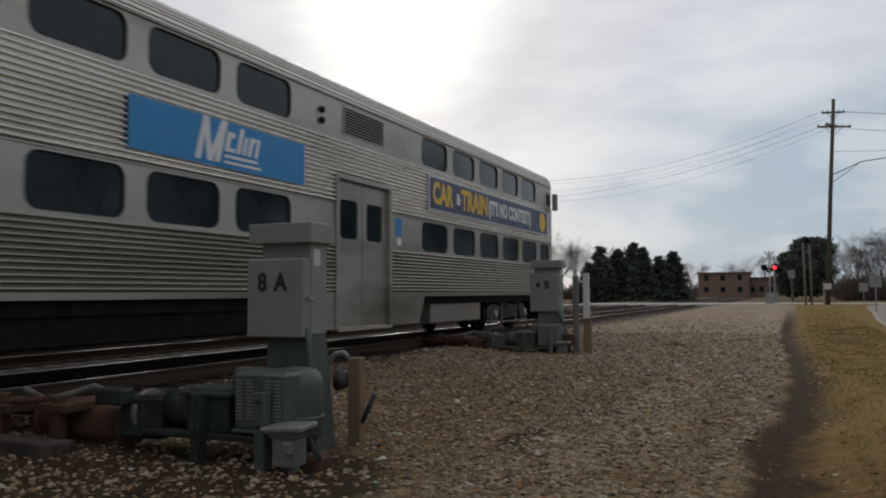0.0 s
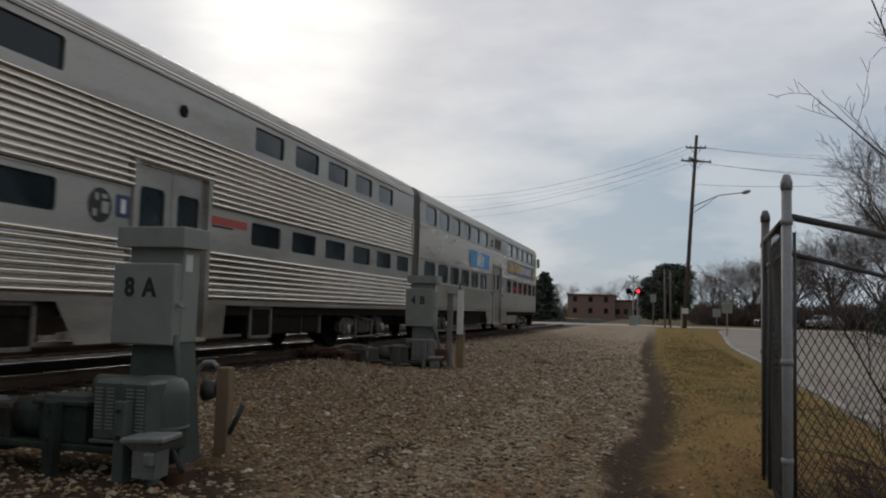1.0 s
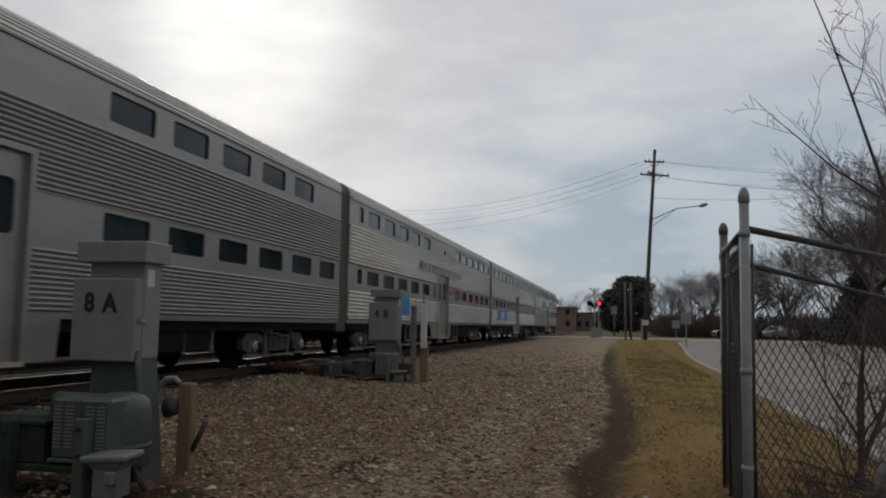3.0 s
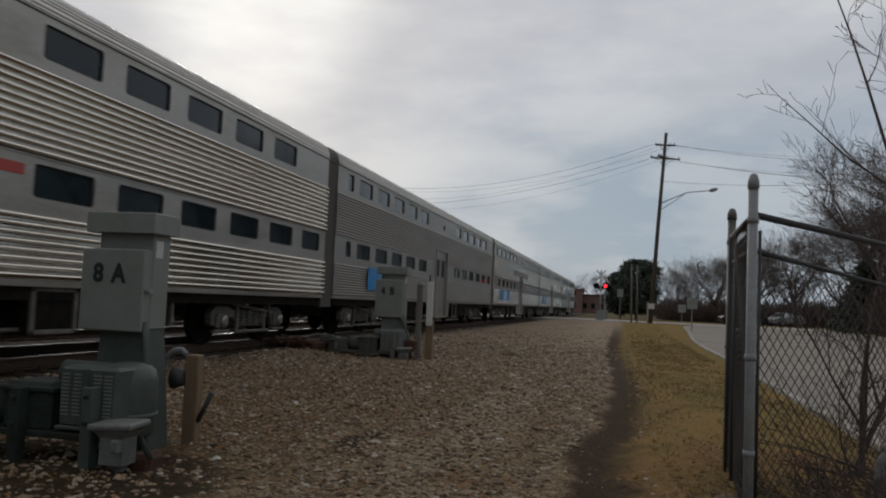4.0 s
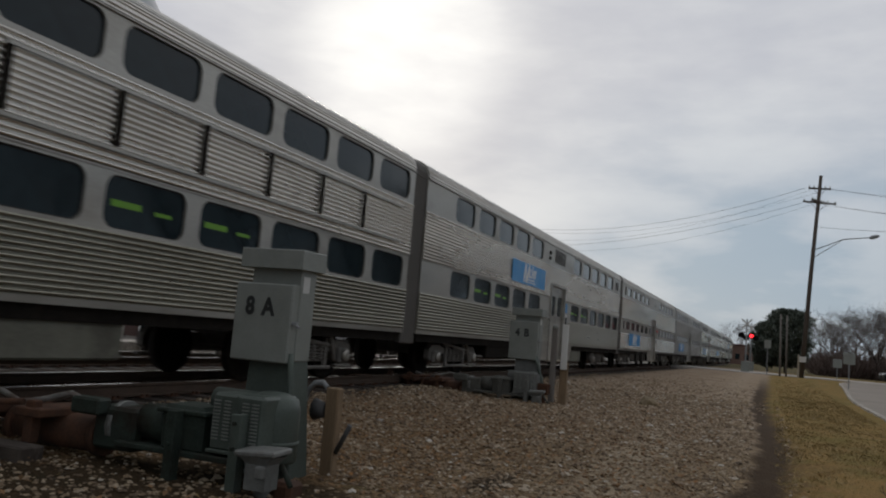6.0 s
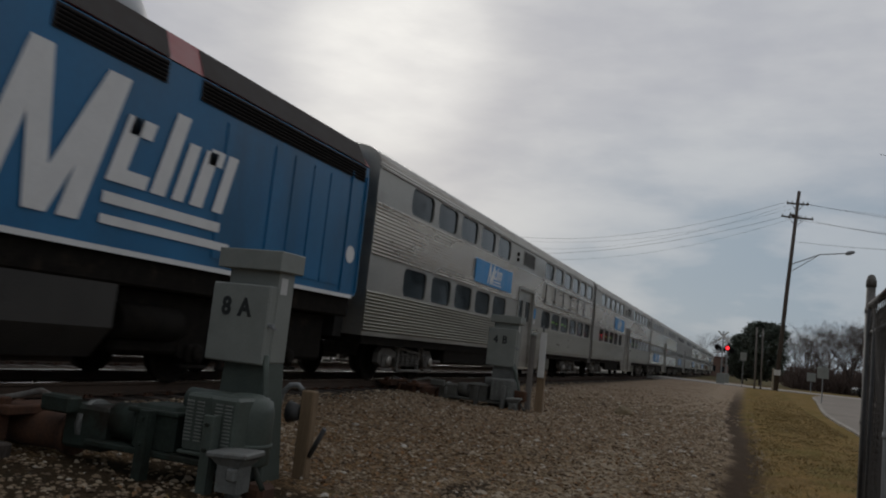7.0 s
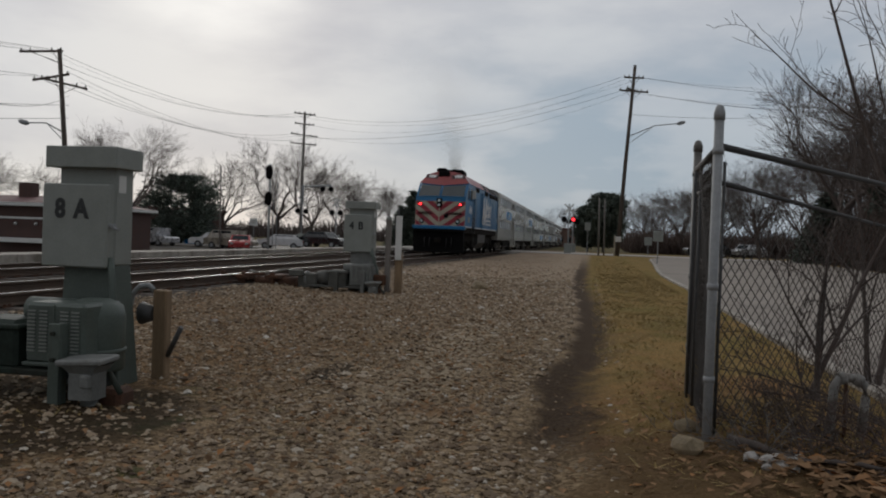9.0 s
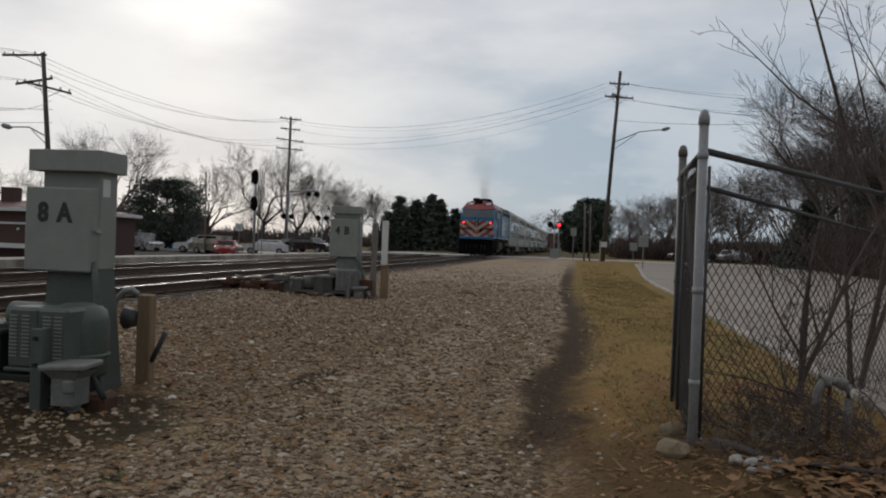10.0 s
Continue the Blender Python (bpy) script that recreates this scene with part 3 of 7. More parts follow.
def rounded(a0, a1, z0, z1, r, n=4):
    """Points round a rectangle with round corners, and the corner that each belongs to."""
    out = []
    for cx, cz, start, corner in ((a1 - r, z1 - r, 0, 0), (a0 + r, z1 - r, 90, 1), (a0 + r, z0 + r, 180, 2), (a1 - r, z0 + r, 270, 3)):
        for i in range(n + 1):
            a = radians(start + 90 * i / n)
            out.append((cx + r * math.cos(a), cz + r * math.sin(a), corner))
    return out


def side_band(g, sign, za, zb, ya, yb, openings, r, deep=0.045):
    """A flat wall strip at the car's side with round-cornered openings (y0, y1, z0, z1) cut through it."""
    x, xi = sign * HALF, sign * (HALF - deep)
    at = ya
    for y0, y1, z0, z1 in sorted(openings):
        l, h = max(at, y0 - 0.06), y1 + 0.06
        if l > at:
            g.face([(x, at, za), (x, l, za), (x, l, zb), (x, at, zb)])
        ring = rounded(y0, y1, z0, z1, r)
        corners = [(h, zb), (l, zb), (l, za), (h, za)]
        n = len(ring)
        for k in range(n):
            (py, pz, c), (qy, qz, d) = ring[k], ring[(k + 1) % n]
            if c == d:
                g.face([(x, py, pz), (x, qy, qz), (x, *corners[c])])
            else:
                g.face([(x, py, pz), (x, qy, qz), (x, *corners[d]), (x, *corners[c])])
            g.face([(x, py, pz), (xi, py, pz), (xi, qy, qz), (x, qy, qz)], True)
        at = h
    if at < yb:
        g.face([(x, at, za), (x, yb, za), (x, yb, zb), (x, at, zb)])


# one rib: a bulge, steeper below, and the sunk channel to the next
RIB = [(0.0, -0.5), (0.20, -0.5), (0.25, 0.15), (0.34, 0.62), (0.48, 0.93), (0.62, 1.0), (0.76, 0.86), (0.88, 0.52), (0.96, 0.05)]


def ribs(g, sign, za, zb, ya, yb, count, deep):
    """Pressed steel ribbing that runs along the car."""
    line, pitch = [], (zb - za) / count
    for k in range(count):
        z = za + k * pitch
        for f, d in RIB:
            line.append((sign * (HALF + d * deep), z + f * pitch))
    line.append((sign * (HALF - 0.5 * deep), zb))
    g.sheet(line, ya, yb)
    for y in (ya, yb):
        for k in range(count):
            z = za + k * pitch
            pts = [(sign * (HALF + d * deep), y, z + f * pitch) for f, d in RIB + [(1.0, -0.5)]]
            g.face(pts)


def pane_mesh(w, h, r, key, cache={}):
    if (w, h, r) not in cache:
        pane, gasket = Geo(), Geo()
        pts = rounded(-w / 2 - 0.01, w / 2 + 0.01, -h / 2 - 0.01, h / 2 + 0.01, r)
        pane.face([(0.0, y, z) for y, z, _ in pts])
        pane.face([(-0.012, y, z) for y, z, _ in pts][::-1])
        inner = rounded(-w / 2 + 0.018, w / 2 - 0.018, -h / 2 + 0.018, h / 2 - 0.018, r * 0.85)
        n = len(pts)
        for k in range(n):
            a, b, c, d = pts[k], pts[(k + 1) % n], inner[(k + 1) % n], inner[k]
            gasket.face([(0.012, a[0], a[1]), (0.012, b[0], b[1]), (0.012, c[0], c[1]), (0.012, d[0], d[1])])
            gasket.face([(0.012, d[0], d[1]), (0.012, c[0], c[1]), (0.001, c[0], c[1]), (0.001, d[0], d[1])])
        cache[w, h, r] = (pane.mesh("window", TINT), gasket.mesh("gasket", RUBBER))
    return cache[w, h, r]


def put_window(car, sign, y0, y1, z0, z1, r, strip=False):
    w, h = round(y1 - y0, 2), round(z1 - z0, 2)
    pane, gasket = pane_mesh(w, h, r, None)
    ob = part("window", pane, TINT, car)
    ob.matrix_basis = pose(sign * (HALF - 0.04), (y0 + y1) / 2, (z0 + z1) / 2, 0, 0, 0 if sign > 0 else 180)
    part("gasket", gasket, RUBBER, ob)
    # two flat green streaks laid on the pane's outer face
    if strip and sign > 0:
        part("green_streak", Geo().box(0.002, 0.005, -w * 0.40, -w * 0.05, -0.05, 0.03).box(0.002, 0.005, w * 0.12, w * 0.34, -0.06, -0.01), STREAK_GREEN, ob, "green streaks on the window glass")


def slab(sign, y0, y1, z0, z1, lift=0.0, thick=0.006):
    a, b = sorted((sign * (HALF + lift), sign * (HALF + lift + thick)))
    return Geo().box(a, b, y0, y1, z0, z1)


def slanted(sign, y0, y1, z0, z1, lean, lift, thick=0.005):
    """An upright bar that leans toward the front at its top."""
    g = Geo()
    xa, xb = sign * (HALF + lift), sign * (HALF + lift + thick)
    d = lean * (z1 - z0)
    q = [(y0, z0), (y1, z0), (y1 + d, z1), (y0 + d, z1)]
    g.face([(xb, *p) for p in q])
    for (a, b) in zip(q, q[1:] + q[:1]):
        g.face([(xa, *a), (xa, *b), (xb, *b), (xb, *a)])
    return g


def operator_mark(parent, sign, yc, zc, w, lift, mat):
    """The operator's mark as plain shapes: a run of leaning blocks over two strokes."""

    def add(a, b, c, d, lean=0.28, up=0.0):
        lo, hi = sorted((yc + sign * a * w, yc + sign * b * w))
        part("emblem_stroke", slanted(sign, lo, hi, zc + c * w, zc + d * w, lean * sign, lift + up), mat, parent)

    for n, (a, b, lean) in enumerate(((-0.50, -0.43, 0.28), (-0.34, -0.27, -0.12), (-0.34, -0.27, 0.50), (-0.24, -0.17, 0.28))):
        add(a, b, -0.16, 0.24, lean, 0.0015 * n)
    for a, b, c, d in ((-0.10, -0.04, -0.04, 0.15), (-0.04, 0.05, 0.10, 0.15), (-0.04, 0.05, -0.04, 0.0), (0.07, 0.13, -0.04, 0.21),
                       (0.16, 0.21, -0.04, 0.14), (0.24, 0.30, -0.04, 0.14), (0.30, 0.37, 0.10, 0.15), (0.35, 0.40, -0.04, 0.15)):
        add(a, b, c, d)
    add(-0.10, 0.40, -0.10, -0.07, 0)
    add(-0.10, 0.46, -0.155, -0.13, 0, 0.002)


def bogie(car, y, dull=False):
    """A two-axle bogie: arched side frames, axle boxes with bright caps, coil springs, brake gear and a swing hanger."""
    steel = UNDER if dull else BOGIE
    g = Geo()
    for sx in (-1, 1):
        x0, x1 = sorted((sx * 1.04, sx * 1.17))
        top = [(-1.62, 0.62), (-1.45, 0.74), (-0.95, 0.74), (-0.7, 0.66), (0.7, 0.66), (0.95, 0.74), (1.45, 0.74), (1.62, 0.62)]
        low = [(1.62, 0.42), (1.50, 0.36), (1.06, 0.36), (0.94, 0.52), (0.72, 0.54), (0.60, 0.34), (-0.60, 0.34), (-0.72, 0.54), (-0.94, 0.52), (-1.06, 0.36), (-1.50, 0.36), (-1.62, 0.42)]
        ring = [(y + a, z) for a, z in top + low]
        n = len(g.v)
        g.v += [(x, a, z) for x in (x0, x1) for a, z in ring]
        k = len(ring)
        for i in range(k):
            j = (i + 1) % k
            g.f.append((n + i, n + j, n + k + j, n + k + i))
        g.f += [tuple(n + i for i in range(k)), tuple(n + k + i for i in range(k))[::-1]]
        g.s += [False] * (k + 2)
    g.box(-1.0, 1.0, y - 0.25, y + 0.25, 0.45, 0.8, 0.04)
    frame_ob = part("bogie", g, steel, car, "dusty cast steel bogie frame")
    for sx in (-1, 1):
        for d in (-1.28, 1.28):
            a, b = sorted((sx * 1.16, sx * 1.25))
            part("axle_box", Geo().box(a, b, y + d - 0.19, y + d + 0.19, 0.30, 0.60, 0.04), steel, frame_ob)
            part("pedestal_tie", Geo().box(a, b, y + d - 0.30, y + d + 0.30, 0.24, 0.29, 0.01), steel, frame_ob)
        for d in (-0.62, 0.62):
            a, b = sorted((sx * 1.17, sx * 1.23))
            part("brake_hanger", Geo().box(a, b, y + d - 0.04, y + d + 0.04, 0.20, 0.78, 0.01), steel, frame_ob)
        part("brake_rod", Geo().tube([(sx * 1.22, y - 0.95, 0.80), (sx * 1.22, y + 0.95, 0.62)], 0.04, 6), steel, frame_ob)
        part("equaliser_bar", Geo().tube([(sx * 1.24, y - 0.75, 0.24), (sx * 1.24, y + 0.75, 0.24)], 0.035, 6), steel, frame_ob)
    for sx in (-1, 1):
        for d in (-1.28, 1.28):
            part("axle_cap", Geo().tube([(sx * 1.25, y + d, 0.46), (sx * 1.30, y + d, 0.46), (sx * 1.32, y + d, 0.46)], [0.125, 0.12, 0.07], 14), steel if dull else STEEL_FLAT, frame_ob, "pale round axle cap")
        for d in (-0.42, -0.15, 0.15, 0.42):
            coil = []
            for i in range(25):
                t = i / 24
                coil.append((sx * 1.20 + 0.07 * math.cos(t * 31.4), y + d + 0.07 * math.sin(t * 31.4), 0.36 + 0.30 * t))
            part("coil_spring", Geo().tube(coil, 0.016, 4), steel, frame_ob)
        part("shock_absorber", Geo().tube([(sx * 1.26, y + 0.85, 0.36), (sx * 1.26, y + 0.62, 0.98)], [0.05, 0.035], 8), steel, frame_ob)
    wheel = wheel_mesh()
    for d in (-1.28, 1.28):
        for sx in (-1, 1):
            w = part("wheel", wheel, UNDER, frame_ob)
            w.matrix_basis = pose(sx * 0.74, y + d, 0.46, 0, 90, 0)


def wheel_mesh(cache=[]):
    if not cache:
        cache.append(Geo().spin([(0.05, -0.08), (0.16, -0.08), (0.18, -0.03), (0.38, -0.02), (0.40, -0.065), (0.455, -0.065), (0.46, 0.06), (0.485, 0.07), (0.485, 0.085), (0.40, 0.085), (0.38, 0.02), (0.18, 0.03), (0.05, 0.04)], 20).mesh("wheel", UNDER))
    return cache[0]


def hull_line():
    """The roof's curve from eave to eave."""
    pts = []
    for i in range(17):
        a = radians(180 * i / 16)
        c, s = math.cos(a), math.sin(a)
        pts.append((HALF * math.copysign(abs(c) ** 0.48, c), 4.46 + 0.52 * abs(s) ** 0.8))
    return pts


DUSTY = material("dusty_olive_steel", (0.15, 0.15, 0.118), 0.65, 0.1, 0.25, 1.5, 30, 0.1, stain=(0.05, 0.045, 0.034), stain_at=(0.45, 0.75))


def coach(name, label, style, cab=False, mark=None, ad=False, plates=False, frames=False, badge=True, red=False):
    """A two-level gallery coach. style: 'bold' deep ribs and square windows; 'round' fine ribs and round-cornered windows; 'dull' like bold but fine and grey."""
    car = thing(name, label, "railway coach", group="coaches of the train")
    y_lo, y_hi = -25.55, (-0.1 if cab else -0.35)
    fine = style == "round"
    r = 0.17 if fine else 0.06
    skin = {"bold": STEEL, "round": STEEL_FINE, "dull": STEEL_DULL}[style]
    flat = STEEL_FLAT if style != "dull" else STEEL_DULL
    o = 0.0 if cab else -0.55          # the trailers' fittings sit a little further back
    door = (-13.5 + o * 0.9, -11.6 + o * 0.9) if fine else (-13.98, -12.08)
    if fine:
        if cab:
            front_up = [(-10.05 + k * 1.72, -8.65 + k * 1.72) for k in range(5)]
        else:
            pitch = 1.72 if frames else 1.78
            front_up = [(-2.02 - (5 - k) * pitch, -0.60 - (5 - k) * pitch) for k in range(6)]
        front_low = front_up + ([(-1.38, -0.42)] if cab else [])
        rear = [(-16.3 + o - k * 1.72, -14.92 + o - k * 1.72) for k in range(5 if o else 6)]
        upz, lowz = (3.81, 4.42), (1.94, 2.58)
    else:
        front_up = [(-10.52 + k * 1.74, -9.32 + k * 1.74) for k in range(5)]
        front_low = front_up + [(-1.82, -0.72)]
        rear = [(-16.80 - k * 1.75, -15.58 - k * 1.75) for k in range(5)] + [(-24.70, -24.28)]
        upz, lowz = (3.90, 4.35), (2.11, 2.54)
    grille = fine and not cab and not frames
    ups = (front_up[:-1] if grille else front_up) + rear + ([(-1.82, -0.72)] if plates else [])
    lows = front_low + rear
    rib_hi, rib_lo = Geo(), Geo()
    dz = 3.06
    for sign in (1, -1):
        body = Geo()
        # window bands
        side_band(body, sign, 3.75, 4.46, y_lo, y_hi, [(a, b, *upz) for a, b in ups], r)
        for a, b in ((y_lo, door[0]), (door[1], y_hi)):
            side_band(body, sign, 1.90, 2.63, a, b, [(p, q, *lowz) for p, q in lows if p > a and q < b], r)
        # ribbed sheathing above and below the lower windows
        n_hi, n_lo, deep = (15, 12, 0.026) if style != "bold" else (11, 8, 0.05)
        k = round((dz - 2.63) / 1.12 * n_hi)
        top_split = 2.63 + 1.12 * k / n_hi
        ribs(rib_hi, sign, top_split, 3.75, y_lo, y_hi, n_hi - k, deep)
        for a, b in ((y_lo, door[0] - 0.1), (door[1] + 0.1, y_hi)):
            ribs(rib_hi, sign, 2.63, top_split, a, b, k, deep)
            ribs(rib_lo, sign, 1.06, 1.90, a, b, n_lo, deep)
            # sill
            x = sign * HALF
            body.face([(x, a, 0.98), (x, b, 0.98), (x, b, 1.06), (x, a, 1.06)])
        # deep skirt beside the door
        lap = 1.4 if fine else 0.7
        for a, b in ((door[0] - 1.1, door[0]), (door[1], door[1] + lap)):
            body.face([(sign * HALF, a, 0.42), (sign * HALF, b, 0.42), (sign * HALF, b, 1.0), (sign * HALF, a, 1.0)])
        # sloping skirt ends
        body.face([(sign * HALF, door[0] - 1.1, 0.42), (sign * HALF, door[0] - 1.1, 1.0), (sign * HALF, door[0] - 1.5, 1.0)])
        body.face([(sign * HALF, door[1] + lap, 0.42), (sign * HALF, door[1] + lap, 1.0), (sign * HALF, door[1] + lap + (0.3 if fine else 0.06), 1.0)])
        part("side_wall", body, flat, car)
    # ends and inner hull
    outline = [(-HALF, 0.98), (HALF, 0.98)] + [(x, z) for x, z in hull_line()]
    for y in (y_lo, y_hi):
        part("end_wall", Geo().face([(x, y, z) for x, z in outline]), flat, car)
    part("upper_ribbing", rib_hi, skin, car, "ribbed stainless side sheathing")
    # round coaches: lower ribs take the steel darkened for the ground they mirror
    part("lower_ribbing", rib_lo, STEEL_GROUND_TONE if fine else skin, car, "ribbed stainless side sheathing")
    # solid block; its near-black colour stands in for the darkness inside
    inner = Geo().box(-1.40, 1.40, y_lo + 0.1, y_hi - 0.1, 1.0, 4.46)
    part("interior", inner, UNDER, car, "near-black block coloured as the unlit interior")
    roof = Geo()
    line = []
    base = hull_line()
    for (xa, za), (xb, zb) in zip(base, base[1:]):
        long = math.hypot(xb - xa, zb - za)
        nx, nz = (zb - za) / long, -(xb - xa) / long
        if nx * (xa + xb) + nz * 0.4 < 0:
            nx, nz = -nx, -nz
        for f, d in ((0.0, 0.0), (0.12, 0.018), (0.28, 0.018), (0.40, 0.0), (0.5, 0.0), (0.62, 0.018), (0.78, 0.018), (0.90, 0.0)):
            line.append((xa + (xb - xa) * f + nx * d, za + (zb - za) * f + nz * d))
    line.append(base[-1])
    roof.sheet(line, y_lo, y_hi)
    roof_ob = part("roof", roof, ROOF, car, "curved roof with fine lengthwise ribs")
    for sign in (1, -1):
        a, b = sorted((sign * (HALF - 0.01), sign * (HALF + 0.03)))
        part("drip_rail", Geo().box(a, b, y_lo, y_hi, 4.452, 4.478, 0.006), flat, roof_ob)
        part("drip_gap", Geo().box(a + 0.004, b - 0.012, y_lo, y_hi, 4.478, 4.492), RUBBER, roof_ob)
        for z in (3.745, 2.628, 1.895):
            part("belt_moulding", Geo().box(*sorted((sign * (HALF + 0.001), sign * (HALF + 0.014))), y_lo, y_hi if z > 3 else door[0] - 0.12, z - 0.012, z + 0.014, 0.004), flat, car)
            if z < 3:
                part("belt_moulding", Geo().box(*sorted((sign * (HALF + 0.001), sign * (HALF + 0.014))), door[1] + 0.12, y_hi, z - 0.012, z + 0.014, 0.004), flat, car)
    for y in ((-10.6, -12.9) if fine else (-11.5, -14.6)):
        hatch = Geo().box(0.86, 1.30, y - 0.40, y + 0.40, 4.74, 4.86, 0.02)
        h = part("roof_hatch", hatch, UNDER, roof_ob, "dark open roof hatch")
        part("hatch_lid", Geo().extrude([(1.18, 4.84), (1.40, 4.72), (1.415, 4.735), (1.195, 4.86)], y - 0.44, y + 0.44), STEEL_FLAT, h, "bright raised hatch lid")
    if fine:
        part("grab_rail", Geo().tube([(1.05, -12.6, 4.93), (1.05, -11.0, 4.93)], 0.02, 5), UNDER, roof_ob)
    for y in (-3.2, -6.4):
        part("roof_vent", Geo().spin([(0.06, 4.94), (0.09, 5.04), (0.02, 5.07)], 8, (0.3, y)), UNDER, roof_ob)
    # windows
    for sign in (1, -1):
        for i, (a, b) in enumerate(ups):
            put_window(car, sign, a, b, *upz, r)
        for i, (a, b) in enumerate(lows):
            put_window(car, sign, a, b, *lowz, r, strip=fine and not cab and i in ((1, 2) if frames else (0, 1, 8, 9)))
        # sliding doors in a recess
        mid = (door[0] + door[1]) / 2
        surround = Geo()
        lo, hi = sorted((sign * (HALF - 0.06), sign * (HALF + 0.035)))
        surround.box(lo, hi, door[0] - 0.10, door[0], 0.42, dz + 0.05).box(lo, hi, door[1], door[1] + 0.10, 0.42, dz + 0.05).box(lo, hi, door[0] - 0.10, door[1] + 0.10, dz, dz + 0.09, 0.01)
        part("door_frame", surround, flat, car)
        for a, b in ((door[0], mid - 0.008), (mid + 0.008, door[1])):
            leaf = Geo()
            hole = (a + (b - a) * 0.17, b - (b - a) * 0.17, 2.02, 2.72)
            side_band(leaf, sign, 0.44, dz, a, b, [hole], 0.09, 0.03)
            ob = part("door", leaf, flat, car, "sliding steel door")
            ob.location.x = -0.05 * sign
            w = part("door_glass", Geo().face([(sign * (HALF - 0.03), y, z) for y, z, _ in rounded(hole[0] - 0.01, hole[1] + 0.01, hole[2] - 0.01, hole[3] + 0.01, 0.09)]), TINT, ob)
        part("door_step", slab(sign, door[0] - 0.05, door[1] + 0.05, 0.38, 0.44, -0.1, 0.16), CREAM, car)
        if fine:
            vent = part("louvre", slab(sign, -13.34 + o, -11.78 + o, 3.88, 4.40, 0.003, 0.012), STEEL_DULL, car, "louvred intake panel")
            slats = Geo()
            for k in range(9):
                z = 3.91 + k * 0.052
                a, b = sorted((sign * (HALF + 0.012), sign * (HALF + 0.03)))
                slats.box(a, b, -13.28 + o, -11.84 + o, z, z + 0.022)
            part("slats", slats, UNDER, vent)
            if grille:
                end_vent = part("end_grille", slab(sign, -1.75, -0.95, 3.86, 4.36, 0.003, 0.012), STEEL_DULL, car, "small end grille")
                for a in (-1.68, -1.42, -1.16):
                    part("slat", slab(sign, a, a + 0.14, 3.92, 4.30, 0.016, 0.006), UNDER, end_vent)
            for z in (3.98, 4.16):
                part("marker_light", Geo().tube([(sign * (HALF - 0.01), -14.05 + o, z), (sign * (HALF + 0.05), -14.05 + o, z)], 0.06, 8), UNDER, car)
        else:
            part("round_port", Geo().tube([(sign * (HALF - 0.01), -12.9, 4.05), (sign * (HALF + 0.025), -12.9, 4.05)], 0.10, 12), UNDER, car)
    # lettering and panels on both sides
    for sign in (1, -1):
        if fine:
            p = part("sign_panel", slab(sign, -18.36 + o, -14.6 + o, 2.80, 3.46, 0.028), BLUE_PANEL, car, "blue sign panel")
            operator_mark(p, sign, -16.45 + o, 3.10, 1.5, 0.035, WHITE_VINYL)
            part("wheelchair_sign", slab(sign, -11.28 + o, -11.03 + o, 2.2, 2.55, 0.004), BLUE_PANEL, car, "small blue and white notice")
            part("notice", slab(sign, -11.25 + o, -11.06 + o, 2.0, 2.15, 0.004), WHITE_VINYL, car)
        elif mark:
            p = part("sign_panel", slab(sign, -22.82, -18.92, 1.27, 1.92, 0.048), BLUE_PANEL, car, "blue sign panel")
            operator_mark(p, sign, -20.85, 1.57, 1.6, 0.055, WHITE_VINYL)
        if not fine and red:
            stripe = part("red_stripe", slab(sign, -11.95, -10.7, 2.36, 2.50, 0.004), RED_VINYL, car, "faded red notice stripe")
            part("notice_line", slab(sign, -11.9, -11.2, 2.315, 2.345, 0.004), BLACK_PAINT, stripe)
        if not fine and badge:
            disc = part("emblem_disc", Geo().tube([(sign * (HALF + 0.002), -14.75, 2.30), (sign * (HALF + 0.008), -14.75, 2.30)], 0.24, 18), BLACK_PAINT, car, "round dark emblem")
            for a, b, c, d in ((-14.72, -14.58, 2.20, 2.36), (-14.90, -14.82, 2.14, 2.24), (-14.86, -14.80, 2.36, 2.46), (-14.72, -14.62, 2.40, 2.46)):
                part("emblem_shape", slab(sign, a, b, c, d, 0.009, 0.003), STEEL_FLAT, disc)
            note = part("notice", slab(sign, -14.42, -14.12, 2.18, 2.50, 0.004), NAVY, car, "small navy and white notice")
            part("notice_symbol", slab(sign, -14.32, -14.22, 2.24, 2.44, 0.011, 0.003), WHITE_VINYL, note)
    if ad:
        for sign in (1, -1):
            p = part("advert_board", slab(sign, -9.77, -0.62, 2.86, 3.63, 0.028), SIGN_WHITE, car, "white-edged navy advertising board")
            part("advert_field", slab(sign, -9.70, -0.69, 2.90, 3.59, 0.0345, 0.004), NAVY, p)
            turn = 90 * sign
            for words, size, y, mat, wide in (("CAR", 0.66, -9.0, YELLOW, 1.16), ("&", 0.36, -8.1, WHITE_VINYL, 0.24), ("TRAIN", 0.66, -7.02, YELLOW, 1.78), ("(IT'S NO CONTEST!)", 0.50, -4.25, WHITE_VINYL, 3.6)):
                yy = y if sign > 0 else -10.39 - y
                me = lettering(words, size, 0.003, mat)
                xs = [v.co.x for v in me.vertices]
                me.transform(Matrix.Diagonal((wide / (max(xs) - min(xs)), 1, 1, 1)))
                w = part("lettering", me, mat, p)
                w.matrix_basis = pose(sign * (HALF + 0.042), yy, 3.24, 0, 0, turn)
            yb = -1.25 if sign > 0 else -9.14
            part("badge", Geo().tube([(sign * (HALF + 0.038), yb, 3.24), (sign * (HALF + 0.043), yb, 3.24)], 0.30, 20), YELLOW, p, "round yellow badge")
